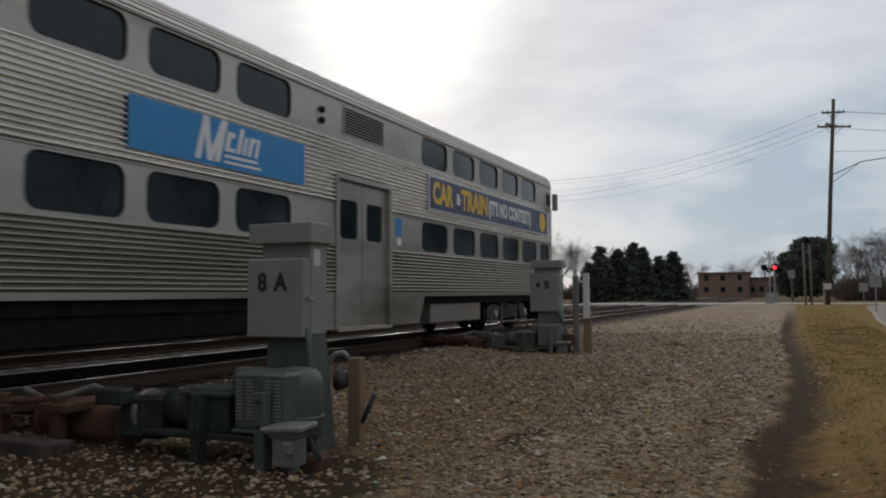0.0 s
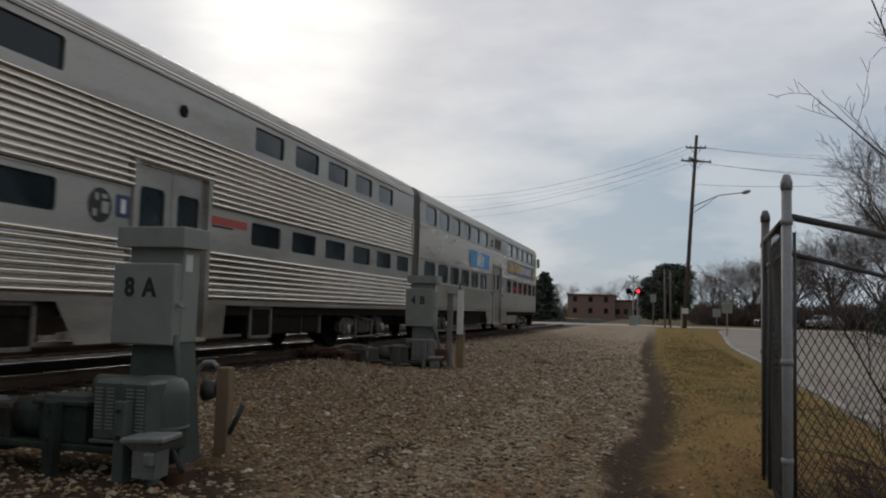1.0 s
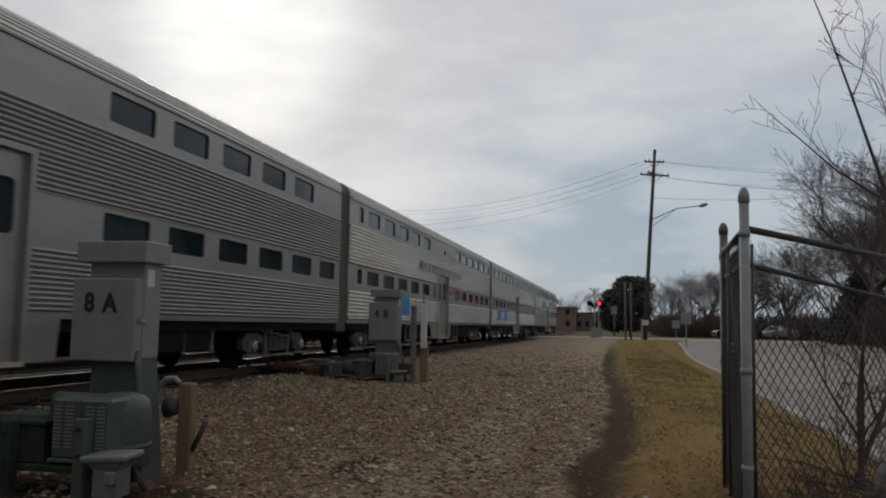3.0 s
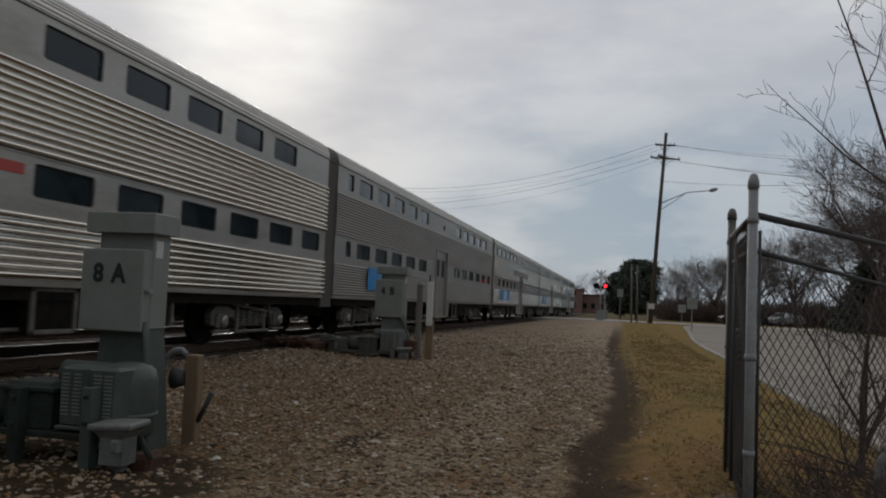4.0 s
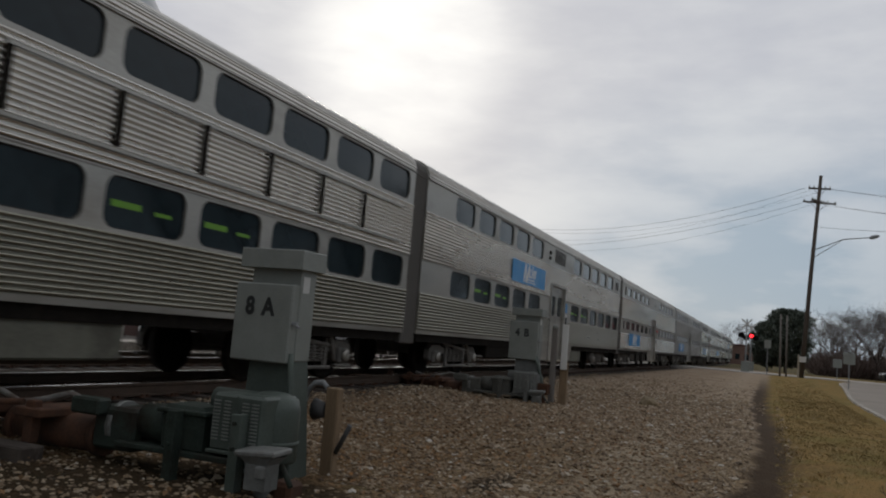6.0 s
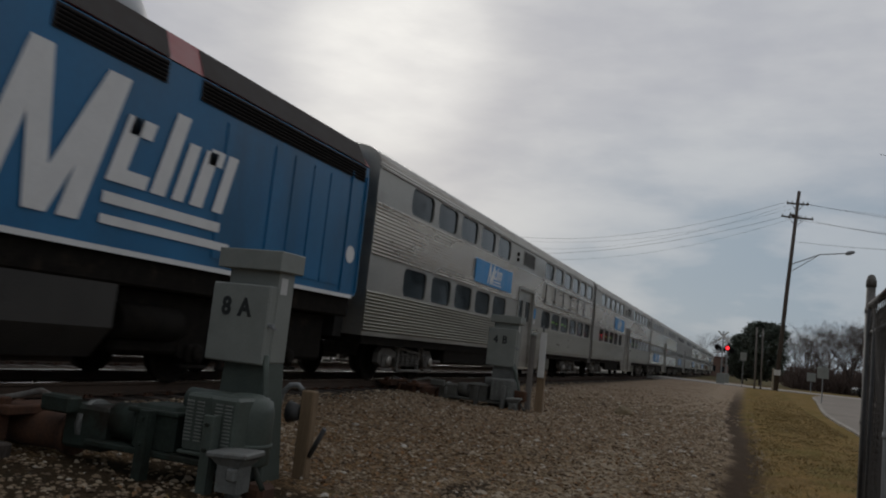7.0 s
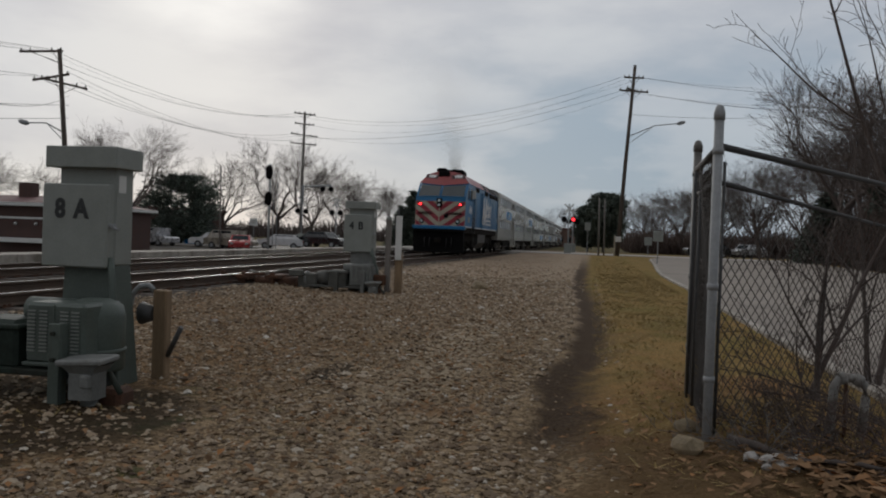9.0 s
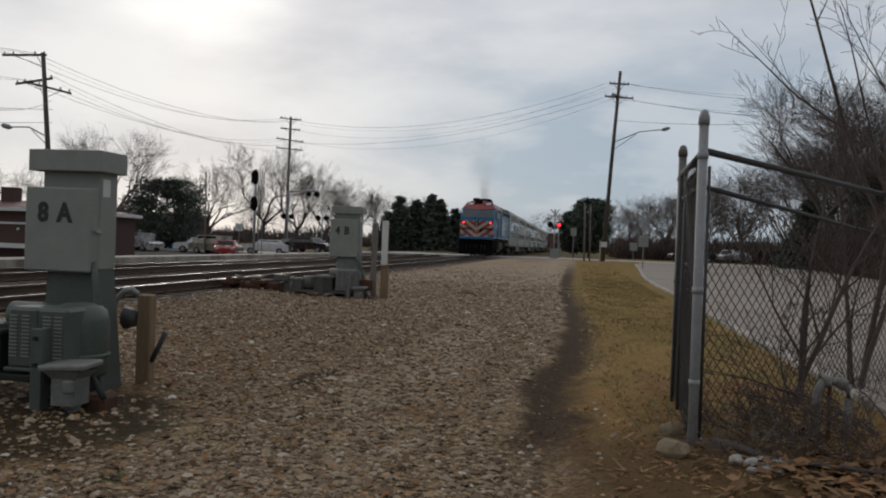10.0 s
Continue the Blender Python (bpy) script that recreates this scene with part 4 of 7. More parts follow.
    if plates:
        board = part("name_board", slab(1, -17.05, -9.35, 3.06, 3.38, 0.050, 0.008), STEEL_FLAT, car, "painted-over name board with shadows of old letters")
        for ch, y in zip("RAILWAY", (-13.42, -12.76, -12.20, -11.74, -11.08, -10.42, -9.78)):
            w = part("letter_shadow", lettering(ch, 0.27, 0.002, DUSTY, 1.15), DUSTY, board, "ghost of a removed letter")
            w.matrix_basis = pose(HALF + 0.0595, y, 3.22, 0, 0, 90)
        for k in range(4):
            part("letter_shadow", slab(1, -16.75 + k * 0.68, -16.53 + k * 0.68, 3.13, 3.31, 0.0585, 0.003), DUSTY, board)
    if frames:
        for k in range(6):
            part("poster_frame", slab(1, -10.45 + k * 1.56, -10.37 + k * 1.56, 2.90, 3.60, 0.027, 0.02), UNDER, car)
        for z in (2.84, 3.58):
            part("poster_rail", slab(1, -10.45, -0.9, z, z + 0.04, 0.027, 0.02), STEEL_FLAT, car)
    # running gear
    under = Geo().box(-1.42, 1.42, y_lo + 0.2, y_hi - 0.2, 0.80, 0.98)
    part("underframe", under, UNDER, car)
    bogie(car, -3.6)
    bogie(car, -22.3)
    boxes = ((-9.3, -7.0, 0.42, 0.9), (-17.6, -16.0, 0.38, 0.9)) if not fine else (((-9.3, -6.3, 0.36, 0.95), (-20.3, -15.6, 0.45, 0.9)) if cab else ((-11.2, -8.2, 0.36, 0.97), (-20.3, -15.8, 0.45, 0.9)))
    for a, b, z0, z1 in boxes:
        part("equipment_box", Geo().box(-1.35, 1.38, a, b, z0, z1, 0.03), (STEEL_DULL if cab else DUSTY) if fine and a > -12 else UNDER, car)
    if not fine:
        for a, b in ((-10.3, -9.4), (-16.6, -15.7), (-18.9, -18.2)):
            rim = Geo()
            for p, q, z0, z1 in ((a, a + 0.07, 0.36, 0.98), (b - 0.07, b, 0.36, 0.98), (a, b, 0.36, 0.42), (a, b, 0.92, 0.98)):
                rim.box(1.39, 1.43, p, q, z0, z1, 0.006)
            case = part("battery_box", Geo().box(0.5, 1.39, a, b, 0.36, 0.98, 0.02), UNDER, car)
            part("box_rim", rim, BOGIE, case, "pale steel box frame")
        for y in (-6.9, -7.9, -19.6):
            part("hanger", Geo().box(1.30, 1.38, y - 0.03, y + 0.03, 0.40, 0.98, 0.008), BOGIE, car)
    part("air_reservoir", Geo().tube([(1.0, -20.2, 0.68), (1.0, -18.3, 0.68)], 0.24, 12), BOGIE, car)
    part("brake_pipe", Geo().tube([(1.25, -21.0, 0.5), (1.25, -16, 0.42), (1.25, -10.2, 0.42)], 0.035, 6), BOGIE, car)
    # gangway bellows
    for y0, y1 in ((-0.35, 0.0), (-25.90, -25.55)):
        bellows = Geo().extrude([(-1.05, 0.9), (1.05, 0.9)] + [(x * 0.72, z - 0.12) for x, z in hull_line()], y0, y1)
        if not (cab and y0 > -1):
            part("gangway", bellows, RUBBER, car, "black rubber gangway bellows")
    shroud = Geo()
    for sign in (1, -1):
        a, b = sorted((sign * 1.30, sign * 1.47))
        if not cab:
            shroud.box(a, b, -0.36, 0.36, 0.75, 4.5, 0.02)
    if not cab:
        shroud.extrude([(x * 0.985, z - 0.02) for x, z in hull_line()] + [(-1.3, 4.4), (1.3, 4.4)], -0.36, 0.36)
        part("end_diaphragm", shroud, DIAPHRAGM, car, "dusty grey rubber end diaphragm")
    if cab:
        for sign in (1, -1):
            m = Geo().box(sign * 1.62 - 0.09, sign * 1.62 + 0.09, -0.10, 0.02, 3.72, 4.28, 0.03)
            part("mirror", m, STEEL_FLAT, car, "grey cab mirror")
            part("cab_window", slab(sign, -0.62, -0.22, 3.86, 4.30, 0.002), TINT, car)
        part("headlight", Geo().tube([(0, -0.12, 4.55), (0, 0.0, 4.55)], 0.16, 14), LENS, car)
        part("front_window", Geo().box(0.55, 1.25, -0.125, -0.105, 3.7, 4.3, 0.005), TINT, car)
        part("front_window", Geo().box(-1.25, -0.55, -0.125, -0.105, 3.7, 4.3, 0.005), TINT, car)
        part("pilot", Geo().box(-1.3, 1.3, -0.35, 0.0, 0.18, 0.9, 0.04), UNDER, car)
    return car


COACHES = [
    coach("cab_coach", "stainless double-deck cab coach with a navy advertising board", "round", cab=True, ad=True),
    coach("gallery_coach", "deeply ribbed stainless double-deck coach with square windows", "bold", mark=True, red=True),
    coach("gallery_coach", "deeply ribbed stainless coach with a painted-over name board", "bold", mark=True, red=True, plates=True),
    coach("gallery_coach", "dull grey finely ribbed double-deck coach", "dull", mark=True, badge=False),
    coach("gallery_coach", "deeply ribbed stainless coach with a round dark emblem", "bold", mark=True, red=True),
    coach("gallery_coach", "stainless double-deck coach with round-cornered windows", "round"),
    coach("gallery_coach", "stainless double-deck coach with empty poster frames", "round", frames=True),
]


def clip_poly(poly, inside, cut):
    out = []
    for a, b in zip(poly, poly[1:] + poly[:1]):
        ia, ib = inside(a), inside(b)
        if ia:
            out.append(a)
        if ia != ib:
            out.append(cut(a, b))
    return out


def clip_rect(poly, u0, u1, z0, z1):
    def at(a, b, i, v):
        f = (v - a[i]) / (b[i] - a[i])
        return tuple(a[k] + f * (b[k] - a[k]) for k in (0, 1))
    for i, v, keep in ((0, u0, 1), (0, u1, -1), (1, z0, 1), (1, z1, -1)):
        poly = clip_poly(poly, lambda p: keep * (p[i] - v) >= -1e-9, lambda a, b: at(a, b, i, v)) if poly else poly
    return poly


def locomotive():
    """A passenger diesel; the rear end at y = 0, the sloped cab front toward -y."""
    loco = thing("diesel_locomotive", "blue diesel locomotive with red roof edge and red-cream chevrons", "locomotive")
    H = 1.5
    REAR, NECK = -0.95, -16.0
    # section: side, roof haunch, top
    sec = [(H, 1.72), (H, 4.32), (1.08, 4.86), (0.55, 5.02), (-0.55, 5.02), (-1.08, 4.86), (-H, 4.32), (-H, 1.72)]
    body = Geo()
    for s in (1, -1):
        body.face([(s * H, REAR, 1.72), (s * H, -17.12, 1.72), (s * H, -17.05, 3.36), (s * H, -16.05, 4.30), (s * H, REAR, 4.30)])
    body.face([(x, REAR, z) for x, z in sec])
    body.face([(x, -15.3, z) for x, z in sec][::-1])
    body.face([(-H, REAR, 1.72), (H, REAR, 1.72), (H, -17.1, 1.72), (-H, -17.1, 1.72)])
    part("body", body, LOCO_BLUE, loco, "blue painted carbody")
    haunch = Geo()
    brow = {H: -16.05, 1.08: -15.60, 0.55: -15.55}
    for s in (1, -1):
        for (xa, za), (xb, zb) in (((H, 4.32), (1.08, 4.86)), ((1.08, 4.86), (0.55, 5.02))):
            haunch.face([(s * xa, REAR, za), (s * xa, brow[xa], za), (s * xb, brow[xb], zb), (s * xb, REAR, zb)])
    haunch.face([(0.55, REAR, 5.02), (0.55, -15.55, 5.02), (-0.55, -15.55, 5.02), (-0.55, REAR, 5.02)])
    # red brow over the windscreen, with a centre ridge
    for s in (1, -1):
        haunch.face([(s * H, -16.05, 4.30), (s * 0.0, -16.50, 4.14), (s * 0.0, -15.60, 5.05), (s * 0.55, -15.55, 5.02), (s * 1.08, -15.60, 4.86)])
    part("roof", haunch, LOCO_RED, loco, "faded red roof edge and brow")
    # nose: two faces that meet in a shallow ridge
    ridge = lambda z: -17.48 + 0.06 * (z - 1.72)
    outer = lambda z: -17.12 + 0.04 * (z - 1.72)
    for s in (1, -1):
        side = "nose_panel"

        def put(u, z, lift=0.0):
            """u from the ridge (0) to the corner (1)."""
            return (s * H * u, ridge(z) + (outer(z) - ridge(z)) * u - lift, z)
        nose = part(side, Geo().face([put(0, 1.72), put(1, 1.72), put(1, 3.16), put(0, 3.16)]), CREAM, loco, "cream nose panel with red chevrons")
        band = Geo().face([put(0, 3.16), put(1, 3.16), put(1, 3.40), put(0, 3.40)])
        part("nose_band", band, LOCO_BLUE, loco)
        part("sill_band", Geo().box(*sorted((s * 0.01, s * 1.56)), -17.54, -17.05, 1.52, 1.715, 0.02), LOCO_BLUE, loco)
        for k in range(-1, 5):
            z0 = 1.55 + k * 0.62 - 0.9
            quad = [(0.0, z0), (1.0, z0 + 1.12), (1.0, z0 + 1.44), (0.0, z0 + 0.32)]
            q = clip_rect(quad, 0.02, 0.985, 1.74, 3.15)
            if q:
                g = Geo().face([put(u, z, 0.006) for u, z in q])
                part("stripe", g, STRIPE_RED, nose, "red chevron stripe")
        part("ledge", Geo().box(*sorted((s * 0.42, s * 1.30)), -17.36, -17.16, 2.40, 2.46, 0.01), UNDER, loco)
        # windscreen half
        a = [(s * 0.05, -17.36, 3.44), (s * 1.40, -17.06, 3.44), (s * 1.36, -16.22, 4.20), (s * 0.05, -16.58, 4.10)]
        part("windscreen", Geo().face(a), CAB_GLASS, loco, "raked dark windscreen")
        fr = Geo()
        pts = [Vector(p) for p in a]
        for p, q in zip(pts, pts[1:] + pts[:1]):
            fr.tube([p, q], 0.022, 5)
        part("windscreen_frame", fr, LOCO_BLUE, loco)
        fill = Geo()
        fill.face([put(0, 3.40), put(1, 3.40), (s * 1.5, -17.05, 3.44), (s * 0, -17.38, 3.44)])
        fill.face([(s * 0, -17.36, 3.42), (s * 1.5, -17.04, 3.42), (s * H, -16.05, 4.29), (s * 0, -16.52, 4.12)])
        part("windscreen_surround", Geo_shift(fill, 0, 0.03, -0.01), LOCO_BLUE, loco)
        # lights
        z, u = 2.98, 0.80
        p = put(u, z, 0.0)
        part("marker_light", Geo().tube([(p[0], p[1] - 0.01, z), (p[0], p[1] - 0.06, z)], 0.055, 14), RED_LAMP, loco, "lit red marker light")
        part("marker_bezel", Geo().tube([(p[0], p[1] + 0.0, z), (p[0], p[1] - 0.045, z)], 0.085, 14), STRIPE_RED, loco)
        p = put(0.72, 1.98)
        ditch = part("ditch_light", Geo().tube([(p[0], p[1] - 0.01, 1.98), (p[0], p[1] - 0.10, 1.98)], [0.15, 0.125], 14), SOOT, loco, "round ditch light in a dark housing")
        part("lens", Geo().tube([(p[0], p[1] - 0.10, 1.98), (p[0], p[1] - 0.115, 1.98)], 0.085, 14), LENS, ditch, "clear lens")
        part("handhold", Geo().tube([put(0.30, 2.52, 0.05), put(0.86, 2.52, 0.05)], 0.018, 6), DARK_PIPE, loco)
        # cab side
        x = s * (H + 0.004)
        for y0, y1, z0, z1, rr in ((-15.42, -14.55, 3.30, 4.10, 0.12), (-16.28, -15.66, 3.30, 4.08, 0.16)):
            ring = rounded(y0, y1, z0, z1, rr)
            part("cab_window", Geo().face([(x, y, z) for y, z, _ in ring]), CAB_GLASS, loco)
            part("cab_window_frame", Geo().tube([(x, y, z) for y, z, _ in ring] + [(x, ring[0][0], ring[0][1])], 0.022, 5, False), LOCO_BLUE, loco)
        part("mirror", Geo().box(*sorted((s * 1.52, s * 1.74)), -14.72, -14.62, 3.46, 3.98, 0.02), SIGN_WHITE, loco, "pale rear-view mirror")
        g = Geo()
        for y in (-14.30, -13.55):
            g.tube([(s * 1.54, y, 1.75), (s * 1.56, y, 2.2), (s * 1.56, y, 4.15), (s * 1.52, y, 4.2)], 0.022, 6)
        part("grab_iron", g, GALV, loco, "steel handrails beside the cab door")
        part("cab_door", slab(s, -14.22, -13.62, 2.15, 4.10, 0.002, 0.012), LOCO_BLUE, loco)
        part("cab_door_glass", slab(s, -14.10, -13.74, 3.3, 3.95, 0.015, 0.004), CAB_GLASS, loco)
        steps = Geo()
        for z in (0.55, 0.95, 1.35, 1.95, 2.25):
            a, b = sorted((s * 1.42, s * 1.58))
            steps.box(a, b, -14.2, -13.62, z, z + 0.03)
        steps.tube([(s * 1.55, -14.22, 0.5), (s * 1.55, -14.22, 2.3)], 0.02, 5).tube([(s * 1.55, -13.6, 0.5), (s * 1.55, -13.6, 2.3)], 0.02, 5)
        part("cab_steps", steps, DARK_PIPE, loco)
        # side doors, posts and battens
        for y0, y1 in ((-13.35, -12.85), (-12.80, -12.2), (-12.15, -11.6), (-11.55, -11.0), (-4.3, -3.75), (-3.7, -3.1), (-3.05, -2.5), (-2.45, -1.7), (-5.6, -4.4)):
            part("side_door", slab(s, y0, y1, 1.86, 3.86, 0.002, 0.016), LOCO_BLUE, loco)
        for y in (-13.4, -10.82, -10.2, -9.75, -1.62, -1.0):
            part("batten", slab(s, y - 0.025, y + 0.025, 1.78, 4.1, 0.002, 0.03), LOCO_BLUE, loco)
        # roof-side intakes, on the side and the haunch
        for y0, y1 in ((-13.3, -11.55), (-8.9, -7.0), (-6.3, -1.1)):
            vent = part("intake_grille", slab(s, y0, y1, 3.98, 4.28, 0.003, 0.012), GRILLE, loco, "sooty black intake grille")
            q = Geo()
            q.face([(s * 1.508, y0 + 0.0, 4.33), (s * 1.508, y1, 4.33), (s * 1.10, y1 + 0.3, 4.85), (s * 1.10, y0 + 0.3, 4.85)])
            if y1 != -11.55:
                part("haunch_grille", q, GRILLE, vent)
            slat = Geo()
            for k in range(5):
                a, b = sorted((s * 1.512, s * 1.535))
                slat.box(a, b, y0 + 0.04, y1 - 0.04, 4.0 + k * 0.055, 4.025 + k * 0.055)
            part("slats", slat, SOOT, vent)
        # white line along the sill, in lengths
        for y0, y1 in ((-16.9, -14.4), (-13.5, -9.9), (-9.3, -4.9), (-4.6, -1.1)):
            part("sill_line", slab(s, y0, y1, 1.66, 1.73, 0.002, 0.008), WHITE_VINYL, loco, "white sill line")
        operator_mark(loco, s, -7.35, 2.70, 4.6, 0.018, WHITE_VINYL)
        operator_mark(loco, s, -15.05, 2.72, 1.25, 0.006, WHITE_VINYL)
        part("works_plate", slab(s, -16.0, -15.35, 1.98, 2.3, 0.002), CREAM, loco, "faded cream notice plate")
        part("rear_emblem", Geo().tube([(s * 1.502, -1.35, 2.5), (s * 1.508, -1.35, 2.5)], 0.17, 14), WHITE_VINYL, loco, "round white emblem")
        w = part("number", lettering("189", 0.34, 0.004, WHITE_VINYL, 1.05), WHITE_VINYL, loco, "white road number")
        a, b, c = Vector((0, -16.50, 4.14)), Vector((H, -16.05, 4.30)), Vector((0, -15.60, 5.05))
        along = (b - a).normalized()
        out = along.cross(c - a).normalized()
        rise = out.cross(along)
        if s < 0:
            along, out, rise = (Vector((v.x * k, v.y, v.z)) for v, k in ((along, -1), (out, -1), (rise, -1)))
            along = -along
        mid = Vector((s * 0.80, -16.5 + 0.24 + 0.47, 4.14 + 0.085 + 0.475))
        turn = Matrix((along, -out, rise)).transposed().to_4x4()
        w.matrix_basis = Matrix.Translation(mid + out * 0.022) @ turn
        board = part("number_board", Geo().box(-0.42, 0.42, -0.012, 0.012, -0.17, 0.17, 0.005), BROW_DARK, loco, "dark red number board")
        board.matrix_basis = Matrix.Translation(mid + out * 0.004) @ turn
    # headlights on the ridge
    box = part("headlight_case", Geo().box(-0.15, 0.15, -17.58, -17.30, 2.80, 3.32, 0.03), SOOT, loco)
    for z in (2.92, 3.18):
        part("headlight", Geo().tube([(0, -17.57, z), (0, -17.60, z)], 0.085, 14), LENS, box, "round clear headlight")
    part("nose_socket", Geo().box(0.28, 0.52, -17.42, -17.28, 2.18, 2.42, 0.02), SOOT, loco)
    # roof equipment
    part("bell_housing", Geo().box(-0.40, 0.28, -15.95, -15.35, 4.68, 5.02, 0.06), SOOT, loco, "sooty bell housing over the brow")
    for x, y, r_, h in ((-0.35, -15.0, 0.32, 0.30), (0.45, -14.6, 0.26, 0.22)):
        part("roof_fan", Geo().spin([(r_, 4.92), (r_ + 0.03, 4.98 + h * 0.8), (r_ * 0.8, 4.98 + h), (0.05, 4.98 + h)], 14, (x, y)), SOOT, loco, "sooty round roof hatch")
    part("horn_cluster", Geo().tube([(-0.2, -15.4, 5.08), (-0.2, -15.8, 5.12)], [0.03, 0.10], 8).tube([(-0.45, -15.35, 5.07), (-0.45, -15.7, 5.10)], [0.03, 0.08], 8).tube([(0.05, -15.35, 5.07), (0.05, -15.7, 5.10)], [0.03, 0.08], 8), SOOT, loco, "sooty air horns")
    part("exhaust_stack", Geo().box(-0.5, 0.55, -13.9, -12.3, 4.96, 5.30, 0.06), SOOT, loco, "dark exhaust housing")
    for y in (-9.0, -5.2, -3.4):
        part("cooling_fan", Geo().spin([(0.55, 5.0), (0.56, 5.12), (0.5, 5.14), (0.05, 5.10)], 18, (0, y)), SOOT, loco)
    part("roof_box", Geo().extrude([(0.30, 4.85), (1.00, 4.80), (0.98, 5.12), (0.86, 5.22), (0.30, 5.24)], -15.0, -13.9), SOOT, loco, "sooty box behind the brow")
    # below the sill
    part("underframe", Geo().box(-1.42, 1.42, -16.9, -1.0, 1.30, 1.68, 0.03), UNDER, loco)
    # added near-black blocks that close the bright gap and darken the underside
    part("underside_fill", Geo().box(-1.15, 1.15, -16.9, -11.3, 0.42, 1.32, 0.05), UNDER, loco)
    part("underside_fill", Geo().box(-1.15, 1.15, -6.9, -1.4, 0.42, 1.32, 0.05), UNDER, loco)
    part("fuel_tank", Geo().extrude([(-1.4, 0.75), (-1.1, 0.36), (1.1, 0.36), (1.4, 0.75), (1.4, 1.3), (-1.4, 1.3)], -10.9, -7.2), TANK, loco, "dark grimy fuel tank")
    part("air_reservoir", Geo().tube([(1.15, -7.0, 0.85), (1.15, -5.8, 0.85)], 0.25, 12), UNDER, loco)
    part("pilot", Geo().extrude([(-1.5, 0.16), (1.5, 0.16), (1.5, 1.5), (-1.5, 1.5)], -17.5, -17.1), SOOT, loco, "black steel pilot")
    part("coupler", Geo().box(-0.16, 0.16, -18.0, -17.4, 0.72, 1.0, 0.04), UNDER, loco)
    for x in (-0.8, -0.5, 0.5, 0.8):
        part("air_hose", Geo().tube([(x, -17.5, 1.0), (x, -17.62, 0.8), (x, -17.6, 0.45)], 0.03, 6), RUBBER, loco)
    part("anticlimber", Geo().box(-1.45, 1.45, -17.72, -17.4, 1.36, 1.5, 0.02), SOOT, loco)
    bogie(loco, -13.7, True)
    bogie(loco, -4.0, True)
    part("rear_gangway", Geo().extrude([(-0.6, 1.2), (0.6, 1.2), (0.6, 3.6), (-0.6, 3.6)], -0.98, -0.1), RUBBER, loco)
    part("rear_coupler", Geo().box(-0.16, 0.16, -1.0, -0.1, 0.72, 1.0, 0.03), RUST, loco)
    return loco


def Geo_shift(g, dx, dy, dz):
    g.v = [(x + dx, y + dy, z + dz) for x, y, z in g.v]
    return g


LOCO = locomotive()


def exhaust_smoke():
    """Soot carried over the cab by the wind of the run: a thinning plume of tiny flakes."""
    rnd = random.Random(61)
    g = Geo()
    for _ in range(260000):
        s = rnd.random() ** 1.5
        wide = 0.4 + 2.0 * s
        x = 0.1 + rnd.gauss(0, 0.5) * wide
        y = -12.8 - 6.5 * s ** 1.3 + rnd.gauss(0, 0.6) * wide
        z = 5.25 + 6.0 * s ** 0.9 + rnd.gauss(0, 0.3) * wide
        if z < 5.2 or noise.noise((x * 0.7, y * 0.7, z * 0.7)) < -0.45 + 1.1 * (rnd.random() - 0.5):
            continue
        r = rnd.uniform(0.0018, 0.0030)
        p = Vector((x, y, z))
        g.face([p + Vector((rnd.gauss(0, r), rnd.gauss(0, r), rnd.gauss(0, r))) for k in range(3)])
    return solid("exhaust_smoke", g, SMOKE, "thin brownish exhaust smoke over the locomotive roof", "smoke", kind="stuff")


SMOKE = material("brown_soot", (0.17, 0.145, 0.115), 1.0, 0, 0.1, 2, 20, 0)
PLUME = exhaust_smoke()

